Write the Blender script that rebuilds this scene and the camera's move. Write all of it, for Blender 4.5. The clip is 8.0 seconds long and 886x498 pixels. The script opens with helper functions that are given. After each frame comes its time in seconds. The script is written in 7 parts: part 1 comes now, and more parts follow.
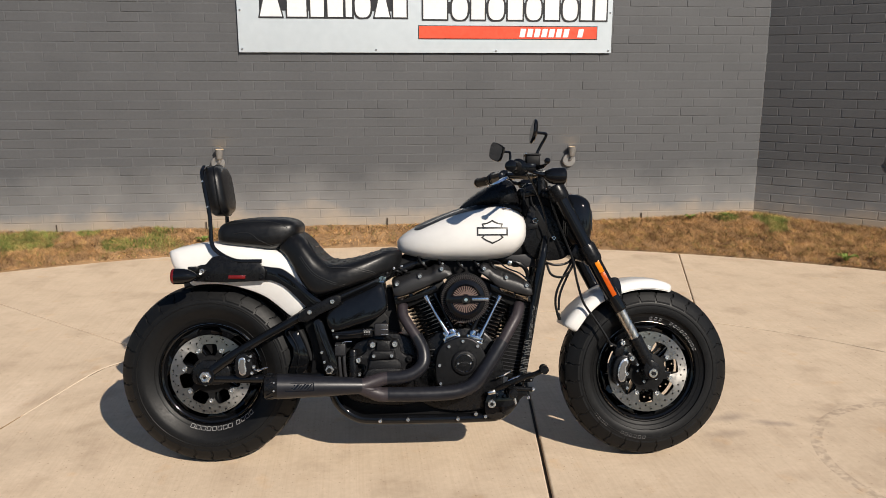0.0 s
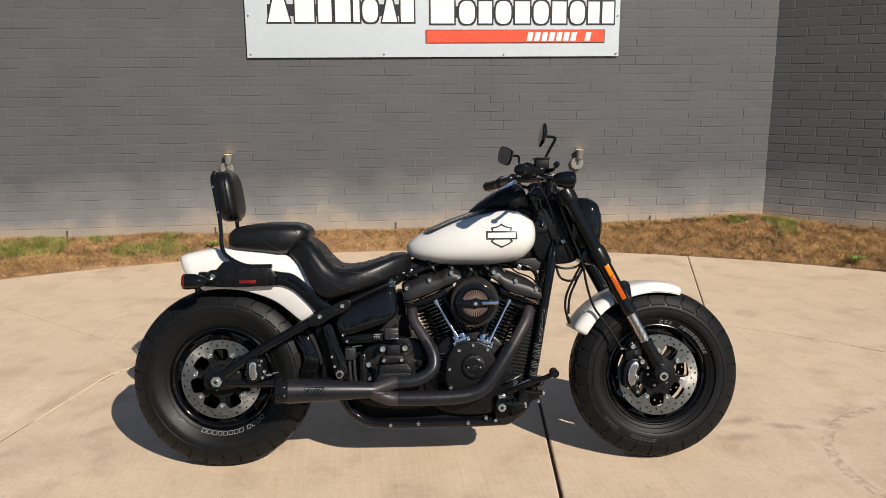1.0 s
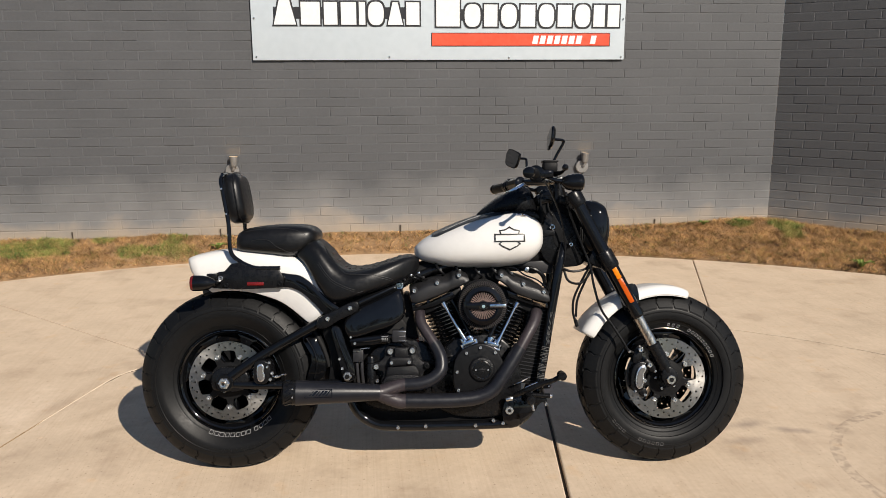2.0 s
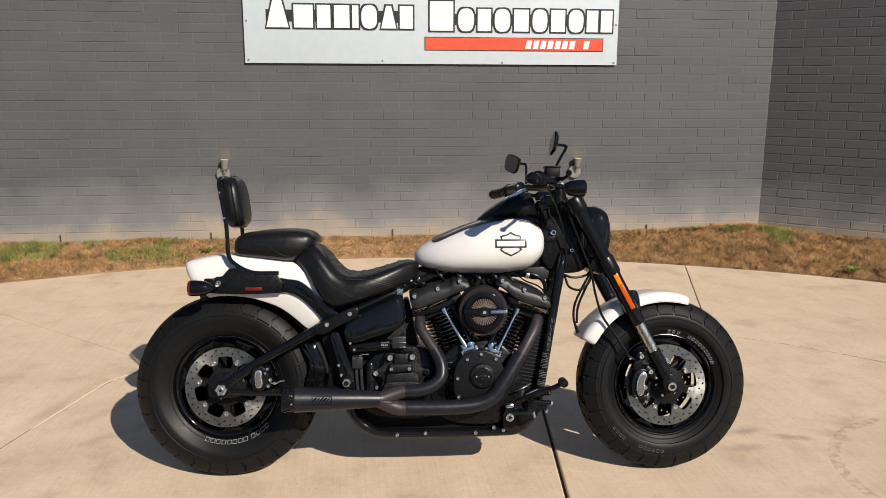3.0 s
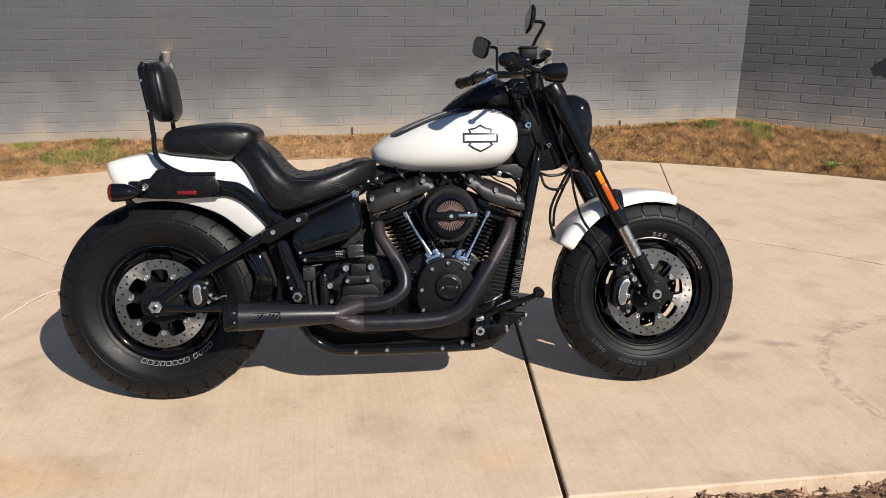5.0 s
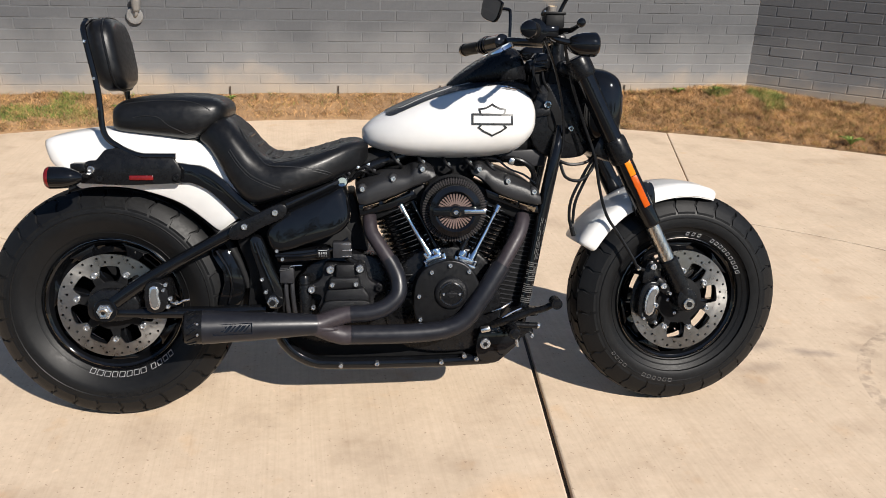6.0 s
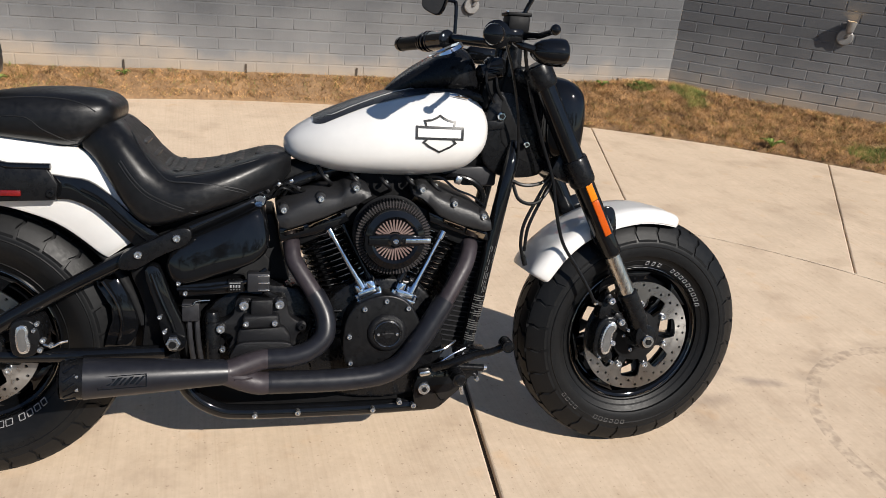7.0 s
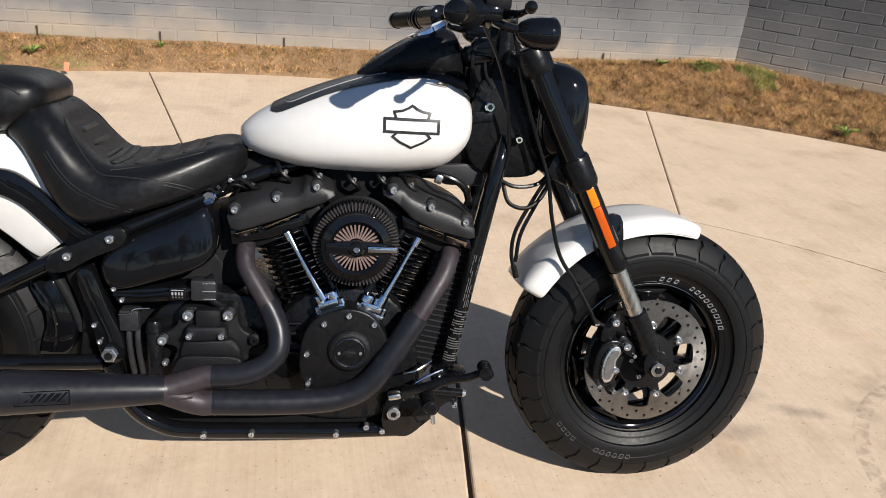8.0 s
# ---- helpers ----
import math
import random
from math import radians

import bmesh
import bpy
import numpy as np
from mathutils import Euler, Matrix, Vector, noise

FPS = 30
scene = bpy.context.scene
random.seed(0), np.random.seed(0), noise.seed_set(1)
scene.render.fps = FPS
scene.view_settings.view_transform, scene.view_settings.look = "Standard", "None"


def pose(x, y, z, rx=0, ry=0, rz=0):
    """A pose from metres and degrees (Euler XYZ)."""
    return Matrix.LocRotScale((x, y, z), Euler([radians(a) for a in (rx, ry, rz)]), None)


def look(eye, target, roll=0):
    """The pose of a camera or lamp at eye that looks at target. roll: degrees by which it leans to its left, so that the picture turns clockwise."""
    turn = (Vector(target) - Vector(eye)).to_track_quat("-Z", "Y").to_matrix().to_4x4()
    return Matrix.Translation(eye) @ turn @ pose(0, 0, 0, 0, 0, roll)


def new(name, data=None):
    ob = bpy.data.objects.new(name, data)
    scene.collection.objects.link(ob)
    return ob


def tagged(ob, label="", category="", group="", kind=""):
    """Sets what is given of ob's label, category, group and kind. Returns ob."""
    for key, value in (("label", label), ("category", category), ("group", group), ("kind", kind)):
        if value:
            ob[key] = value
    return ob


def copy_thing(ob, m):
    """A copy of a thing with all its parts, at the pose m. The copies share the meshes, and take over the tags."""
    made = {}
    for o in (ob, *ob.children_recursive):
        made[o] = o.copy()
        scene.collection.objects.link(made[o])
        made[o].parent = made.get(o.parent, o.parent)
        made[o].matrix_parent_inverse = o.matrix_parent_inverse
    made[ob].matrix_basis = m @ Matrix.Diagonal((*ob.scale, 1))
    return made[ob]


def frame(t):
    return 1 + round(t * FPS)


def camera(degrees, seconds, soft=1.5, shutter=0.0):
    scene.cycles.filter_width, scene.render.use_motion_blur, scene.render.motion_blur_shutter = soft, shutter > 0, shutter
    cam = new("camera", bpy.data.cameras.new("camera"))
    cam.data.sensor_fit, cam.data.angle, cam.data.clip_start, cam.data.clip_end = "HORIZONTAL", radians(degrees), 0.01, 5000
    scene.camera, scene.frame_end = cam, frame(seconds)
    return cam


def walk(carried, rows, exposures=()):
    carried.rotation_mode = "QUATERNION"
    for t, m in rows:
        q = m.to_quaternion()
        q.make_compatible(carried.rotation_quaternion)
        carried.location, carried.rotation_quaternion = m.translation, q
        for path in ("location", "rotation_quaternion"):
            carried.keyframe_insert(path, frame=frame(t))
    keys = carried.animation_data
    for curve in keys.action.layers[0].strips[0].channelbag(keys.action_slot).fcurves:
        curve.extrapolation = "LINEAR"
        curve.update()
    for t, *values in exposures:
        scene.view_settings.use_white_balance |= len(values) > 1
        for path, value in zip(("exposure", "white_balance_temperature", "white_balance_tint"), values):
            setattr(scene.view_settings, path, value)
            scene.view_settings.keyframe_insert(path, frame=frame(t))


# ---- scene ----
cam = camera(58.3, 8.0, soft=0.55)
PATH = [
    (0, (0.143, 0.229, 1.402), (0.366, 2.168, 0.963), 0.0),
    (0.5, (0.14, 0.231, 1.405), (0.354, 2.172, 0.971), -0.2),
    (1, (0.136, 0.226, 1.405), (0.34, 2.168, 0.975), -0.4),
    (1.5, (0.127, 0.221, 1.404), (0.322, 2.165, 0.976), -0.3),
    (3, (0.066, 0.256, 1.404), (0.3, 2.199, 0.991), 0.2),
    (3.5, (0.017, 0.271, 1.395), (0.278, 2.206, 0.966), 0.5),
    (4, (-0.022, 0.282, 1.384), (0.255, 2.207, 0.916), 0.5),
    (4.5, (0.007, 0.36, 1.346), (0.323, 2.252, 0.78), 0.7),
    (5, (0.118, 0.562, 1.32), (0.428, 2.428, 0.669), 0.2),
    (5.2, (0.173, 0.647, 1.323), (0.462, 2.511, 0.659), 0.3),
    (6.3, (0.083, 1.085, 1.318), (0.493, 2.879, 0.535), 3.1),
    (6.5, (0.054, 1.171, 1.319), (0.527, 2.948, 0.533), 3.9),
    (7, (0.115, 1.301, 1.325), (0.694, 3.038, 0.522), 5.9),
    (7.5, (0.307, 1.385, 1.312), (0.807, 3.135, 0.483), 5.4),
    (8, (0.377, 1.494, 1.312), (0.786, 3.244, 0.436), 5.6),
]
walk(cam, [(t, look(eye, target, roll)) for t, eye, target, roll in PATH], exposures=[(0, 0.38, 6680, 10), (3.5, 0.38, 6680, 10), (4.0, 0.37, 6600, 10), (4.5, 0.46, 6550, 10), (5.0, 0.53, 6460, 10), (6.5, 0.69, 6330, 10), (7.0, 0.54, 6330, 10), (7.5, 0.50, 6330, 10), (8.0, 0.59, 6310, 10)])

# ---- world, sun ----
SUN_TO = Vector((-0.66, 1.21, -1.0)).normalized()
world = bpy.data.worlds.new("sky")
scene.world = world
world.use_nodes = True
wt = world.node_tree
sky = wt.nodes.new("ShaderNodeTexSky")
sky.sky_type, sky.sun_disc = "NISHITA", False
sky.ozone_density, sky.dust_density = 4.5, 0.3
sky.sun_elevation = math.asin(-SUN_TO.z)
sky.sun_rotation = math.atan2(-SUN_TO.x, -SUN_TO.y)
wt.links.new(sky.outputs[0], wt.nodes["Background"].inputs[0])
wt.nodes["Background"].inputs[1].default_value = 0.063
sun = new("sun", bpy.data.lights.new("sun", "SUN"))
sun.data.energy, sun.data.angle, sun.data.color = 4.95, radians(0.5), (1.0, 0.925, 0.825)
sun.matrix_world = look((3, -6, 5), Vector((3, -6, 5)) + SUN_TO)


# ---- materials ----
def surface(name, low, high, rough=0.5, metal=0.0, size=8.0, fine=60.0, bump=0.0, bump_size=120.0, coat=0.0, rough_vary=0.08, stretch=None, spec=0.5, vary=0.0):
    """Two-scale mottled surface: low and high are the darkest and lightest base colours."""
    m = bpy.data.materials.new(name)
    m.use_nodes = True
    nt = m.node_tree
    n, l = nt.nodes, nt.links
    b = n["Principled BSDF"]
    b.inputs["Metallic"].default_value = metal
    b.inputs["Coat Weight"].default_value = coat
    b.inputs["Coat Roughness"].default_value = 0.03
    b.inputs["Specular IOR Level"].default_value = spec
    tc = n.new("ShaderNodeTexCoord")
    src = tc.outputs["Object"]
    if stretch:
        mp = n.new("ShaderNodeMapping")
        mp.inputs["Scale"].default_value = stretch
        l.new(src, mp.inputs[0])
        src = mp.outputs[0]
    a = n.new("ShaderNodeTexNoise")
    a.inputs["Scale"].default_value, a.inputs["Detail"].default_value = size, 5
    f = n.new("ShaderNodeTexNoise")
    f.inputs["Scale"].default_value, f.inputs["Detail"].default_value = fine, 4
    l.new(src, a.inputs["Vector"])
    l.new(src, f.inputs["Vector"])
    mix = n.new("ShaderNodeMath")
    mix.operation = "MULTIPLY_ADD"
    mix.inputs[1].default_value = 0.5
    half = n.new("ShaderNodeMath")
    half.operation = "MULTIPLY"
    half.inputs[1].default_value = 0.5
    l.new(f.outputs[0], half.inputs[0])
    l.new(a.outputs[0], mix.inputs[0])
    l.new(half.outputs[0], mix.inputs[2])
    val = mix.outputs[0]
    if vary:
        oi = n.new("ShaderNodeObjectInfo")
        add = n.new("ShaderNodeMath")
        add.operation = "MULTIPLY_ADD"
        add.inputs[1].default_value = vary
        isl = n.new("ShaderNodeNewGeometry")
        both = n.new("ShaderNodeMath")
        both.operation = "ADD"
        fr = n.new("ShaderNodeMath")
        fr.operation = "FRACT"
        l.new(oi.outputs["Random"], both.inputs[0])
        l.new(isl.outputs["Random Per Island"], both.inputs[1])
        l.new(both.outputs[0], fr.inputs[0])
        l.new(fr.outputs[0], add.inputs[0])
        l.new(val, add.inputs[2])
        val = add.outputs[0]
    ramp = n.new("ShaderNodeValToRGB")
    e = ramp.color_ramp.elements
    e[0].position, e[1].position = 0.32, 0.68 + vary
    e[0].color, e[1].color = (*low, 1), (*high, 1)
    l.new(val, ramp.inputs[0])
    l.new(ramp.outputs[0], b.inputs["Base Color"])
    rr = n.new("ShaderNodeMapRange")
    rr.inputs["To Min"].default_value, rr.inputs["To Max"].default_value = max(0.02, rough - rough_vary), min(1, rough + rough_vary)
    rr.inputs["From Min"].default_value, rr.inputs["From Max"].default_value = 0.3, 0.7
    l.new(f.outputs[0], rr.inputs["Value"])
    l.new(rr.outputs[0], b.inputs["Roughness"])
    if bump:
        t = n.new("ShaderNodeTexNoise")
        t.inputs["Scale"].default_value, t.inputs["Detail"].default_value = bump_size, 3
        l.new(src, t.inputs["Vector"])
        bp = n.new("ShaderNodeBump")
        bp.inputs["Strength"].default_value, bp.inputs["Distance"].default_value = bump, 0.002
        l.new(t.outputs[0], bp.inputs["Height"])
        l.new(bp.outputs[0], b.inputs["Normal"])
    return m


WHITE = surface("white_paint", (0.57, 0.56, 0.54), (0.61, 0.60, 0.58), 0.45, coat=0.5, size=3, fine=40, rough_vary=0.04)
GLOSS = surface("gloss_black", (0.0026, 0.0028, 0.0034), (0.0044, 0.0047, 0.0055), 0.06, coat=0.0, size=4, fine=50, rough_vary=0.02, spec=0.36)
SATIN = surface("satin_black", (0.0036, 0.0037, 0.0043), (0.0064, 0.0066, 0.0074), 0.28, size=6, fine=80, bump=0.04, bump_size=500, spec=0.2)
WRINKLE = surface("wrinkle_black", (0.0044, 0.0045, 0.0052), (0.0098, 0.01, 0.0112), 0.34, size=10, fine=420, bump=0.45, bump_size=900, spec=0.17)
ROCKER = surface("cast_black", (0.0105, 0.0105, 0.0115), (0.0175, 0.0175, 0.0185), 0.42, size=10, fine=300, bump=0.14, bump_size=1500, spec=0.36)
MATTE = surface("matte_black", (0.005, 0.0051, 0.0056), (0.0085, 0.0087, 0.0093), 0.5, size=8, fine=90, spec=0.1)
PIPE = surface("ceramic_exhaust", (0.0072, 0.0076, 0.0104), (0.0118, 0.0124, 0.016), 0.34, metal=0.05, size=6, fine=60, bump=0.03, bump_size=700, spec=0.28, rough_vary=0.04)
HOT_PIPE = surface("heated_exhaust", (0.023, 0.0185, 0.0215), (0.034, 0.028, 0.032), 0.44, metal=0.1, size=10, fine=80, bump=0.03, bump_size=600, spec=0.3)
RUBBER = surface("tyre_rubber", (0.004, 0.0041, 0.0045), (0.0068, 0.007, 0.0074), 0.44, size=9, fine=120, bump=0.1, bump_size=400, spec=0.16, rough_vary=0.05)
LEATHER = surface("black_leather", (0.0036, 0.0037, 0.0042), (0.0068, 0.0069, 0.0076), 0.36, size=14, fine=90, bump=0.07, bump_size=700, rough_vary=0.06, spec=0.28)
THREAD = surface("grey_thread", (0.0036, 0.0036, 0.004), (0.0075, 0.0075, 0.008), 0.5, size=30, fine=200)
CHROME = surface("chrome", (0.60, 0.635, 0.69), (0.70, 0.73, 0.77), 0.06, metal=1.0, size=5, fine=40, rough_vary=0.03)
STEEL = surface("brushed_steel", (0.50, 0.485, 0.46), (0.62, 0.60, 0.57), 0.24, metal=1.0, size=9, fine=40, rough_vary=0.04)


def turned(name):
    """Steel ground in rings round the piece's y axis, so that its shine gathers into rays."""
    m = surface(name, (0.27, 0.258, 0.245), (0.37, 0.355, 0.335), 0.31, metal=1.0, size=9, fine=60, rough_vary=0.05)
    n, l = m.node_tree.nodes, m.node_tree.links
    tg = n.new("ShaderNodeTangent")
    tg.direction_type, tg.axis = "RADIAL", "Y"
    l.new(tg.outputs[0], n["Principled BSDF"].inputs["Tangent"])
    n["Principled BSDF"].inputs["Anisotropic"].default_value = 0.75
    return m


DISC_STEEL = turned("turned_steel")
FORK_STEEL = surface("fork_steel", (0.42, 0.40, 0.37), (0.55, 0.53, 0.49), 0.26, metal=1.0, size=12, fine=120, stretch=(1, 1, 0.15))
BOLT_STEEL = surface("zinc_bolt", (0.50, 0.51, 0.52), (0.66, 0.67, 0.68), 0.22, metal=0.9, size=40, fine=200)
FIN = surface("machined_fin", (0.002, 0.002, 0.0026), (0.004, 0.004, 0.0048), 0.25, size=10, fine=120, spec=0.4)
FIN_EDGE = surface("machined_edge", (0.24, 0.245, 0.26), (0.36, 0.365, 0.38), 0.2, metal=1.0, size=30, fine=150)
RED = surface("red_lens", (0.07, 0.003, 0.003), (0.15, 0.006, 0.005), 0.16, size=30, fine=300, bump=0.3, bump_size=700, coat=0.3)
ORANGE = surface("orange_reflector", (0.34, 0.052, 0.005), (0.46, 0.080, 0.007), 0.2, size=40, fine=400, bump=0.2, bump_size=700, spec=0.15)
# lighter copy of the reflector orange, with the caught light put into its colour
ORANGE_LIT = surface("orange_reflector_lit", (0.52, 0.135, 0.006), (0.66, 0.195, 0.010), 0.2, size=40, fine=400, bump=0.2, bump_size=700, spec=0.15)
BLACK_CHROME = surface("black_chrome", (0.24, 0.22, 0.19), (0.34, 0.31, 0.27), 0.12, metal=1.0, size=14, fine=90, rough_vary=0.05)
SMOKE = surface("smoked_lens", (0.006, 0.006, 0.007), (0.010, 0.010, 0.010), 0.06, size=6, fine=60, coat=0.3, spec=0.4)
PLEAT_END = surface("filter_ends", (0.010, 0.0078, 0.008), (0.026, 0.020, 0.021), 0.7, size=20, fine=300)
PLEAT = surface("pleated_filter", (0.085, 0.055, 0.048), (0.17, 0.116, 0.102), 0.8, size=20, fine=300)
TANK_PANEL = surface("grey_panel", (0.013, 0.014, 0.017), (0.019, 0.020, 0.0235), 0.33, size=6, fine=120, spec=0.4)
GREY_PLASTIC = surface("grey_plastic", (0.011, 0.011, 0.0125), (0.018, 0.018, 0.0205), 0.5, size=8, fine=100, spec=0.3)
DECAL = surface("black_decal", (0.012, 0.012, 0.012), (0.018, 0.018, 0.018), 0.35, size=10, fine=100)
PALE = surface("pale_lettering", (0.13, 0.13, 0.135), (0.34, 0.34, 0.34), 0.5, size=60, fine=400)
DIM = surface("dull_lettering", (0.05, 0.049, 0.048), (0.09, 0.088, 0.085), 0.6, size=60, fine=300)
CABLE = surface("cable_sheath", (0.0034, 0.0034, 0.0038), (0.006, 0.006, 0.0066), 0.35, size=20, fine=120, spec=0.25)
MIRROR = surface("mirror_glass", (0.20, 0.205, 0.215), (0.24, 0.245, 0.255), 0.04, metal=1.0, size=3, fine=20, rough_vary=0.01)



def wall_paint(name, low, high, vary):
    """Dark grey masonry paint, with pale brown splash and fading that ends raggedly knee-high."""
    m = surface(name, low, high, 0.6, size=2.2, fine=45, bump=0.35, bump_size=90, vary=vary, spec=0.35)
    nt = m.node_tree
    n, l = nt.nodes, nt.links
    b = n["Principled BSDF"]
    base = b.inputs["Base Color"].links[0].from_socket
    geo = n.new("ShaderNodeNewGeometry")
    sep = n.new("ShaderNodeSeparateXYZ")
    l.new(geo.outputs["Position"], sep.inputs[0])
    ns = n.new("ShaderNodeTexNoise")
    ns.inputs["Scale"].default_value, ns.inputs["Detail"].default_value = 2.6, 6
    l.new(geo.outputs["Position"], ns.inputs["Vector"])
    wob = n.new("ShaderNodeMath")
    wob.operation = "MULTIPLY_ADD"
    wob.inputs[1].default_value = -0.46
    l.new(ns.outputs[0], wob.inputs[0])
    l.new(sep.outputs["Z"], wob.inputs[2])
    out = base
    for z0, z1, amount, col in ((0.42, -0.10, 0.78, (0.225, 0.220, 0.214)), (0.08, -0.10, 0.80, (0.32, 0.255, 0.185))):
        mr = n.new("ShaderNodeMapRange")
        mr.inputs["From Min"].default_value, mr.inputs["From Max"].default_value = z0, z1
        mr.inputs["To Max"].default_value = amount
        l.new(wob.outputs[0], mr.inputs["Value"])
        mx = n.new("ShaderNodeMix")
        mx.data_type = "RGBA"
        mx.inputs[7].default_value = (*col, 1)
        l.new(mr.outputs[0], mx.inputs[0])
        l.new(out, mx.inputs[6])
        out = mx.outputs[2]
    l.new(out, b.inputs["Base Color"])
    return m


BRICK = wall_paint("painted_brick", (0.058, 0.0595, 0.063), (0.080, 0.0815, 0.0855), 0.10)
MORTAR = wall_paint("painted_mortar", (0.066, 0.068, 0.072), (0.095, 0.097, 0.101), 0.0)
SIGN_WHITE = surface("sign_board", (0.43, 0.485, 0.525), (0.49, 0.545, 0.585), 0.45, size=1.2, fine=14)
SIGN_BLACK = surface("sign_black", (0.014, 0.014, 0.016), (0.022, 0.022, 0.024), 0.4, size=4, fine=40)
SIGN_RED = surface("sign_red", (0.62, 0.055, 0.022), (0.74, 0.08, 0.035), 0.4, size=3, fine=40)
SIGN_TEXT = surface("sign_letter", (0.60, 0.61, 0.615), (0.68, 0.685, 0.69), 0.4, size=3, fine=40)
LAMP_METAL = surface("cast_aluminium", (0.17, 0.165, 0.16), (0.28, 0.275, 0.265), 0.42, metal=0.5, size=25, fine=200, bump=0.1)
BULB = surface("warm_glow", (0.9, 0.6, 0.3), (0.95, 0.7, 0.4), 0.4, size=10, fine=40)
BULB.node_tree.nodes["Principled BSDF"].inputs["Emission Color"].default_value = (1.0, 0.62, 0.25, 1)
BULB.node_tree.nodes["Principled BSDF"].inputs["Emission Strength"].default_value = 9.0
SOIL = surface("soil", (0.11, 0.063, 0.030), (0.31, 0.19, 0.092), 0.9, size=5, fine=70, bump=0.6, bump_size=60)


def ground_mix(m):
    """Soil by the paving; behind, unseen dark grey asphalt added to cut warm bounce light."""
    nt = m.node_tree
    n, l = nt.nodes, nt.links
    b = n["Principled BSDF"]
    out = b.inputs["Base Color"].links[0].from_socket
    geo = n.new("ShaderNodeNewGeometry")
    sep = n.new("ShaderNodeSeparateXYZ")
    l.new(geo.outputs["Position"], sep.inputs[0])
    edge = n.new("ShaderNodeMath")
    edge.operation = "MULTIPLY_ADD"
    edge.inputs[1].default_value = 0.033
    l.new(sep.outputs["X"], edge.inputs[0])
    l.new(sep.outputs["Y"], edge.inputs[2])
    mr = n.new("ShaderNodeMapRange")
    mr.inputs["From Min"].default_value, mr.inputs["From Max"].default_value = 1.50, 1.46
    l.new(edge.outputs[0], mr.inputs["Value"])
    mx = n.new("ShaderNodeMix")
    mx.data_type = "RGBA"
    mx.inputs[7].default_value = (0.050, 0.051, 0.054, 1)
    l.new(mr.outputs[0], mx.inputs[0])
    l.new(out, mx.inputs[6])
    l.new(mx.outputs[2], b.inputs["Base Color"])


ground_mix(SOIL)
FLAG = surface("faded_orange", (0.58, 0.15, 0.08), (0.72, 0.22, 0.12), 0.6, size=20, fine=90)
MULCH = surface("mulch", (0.10, 0.055, 0.035), (0.30, 0.19, 0.12), 0.9, size=30, fine=160, bump=0.6, bump_size=80)


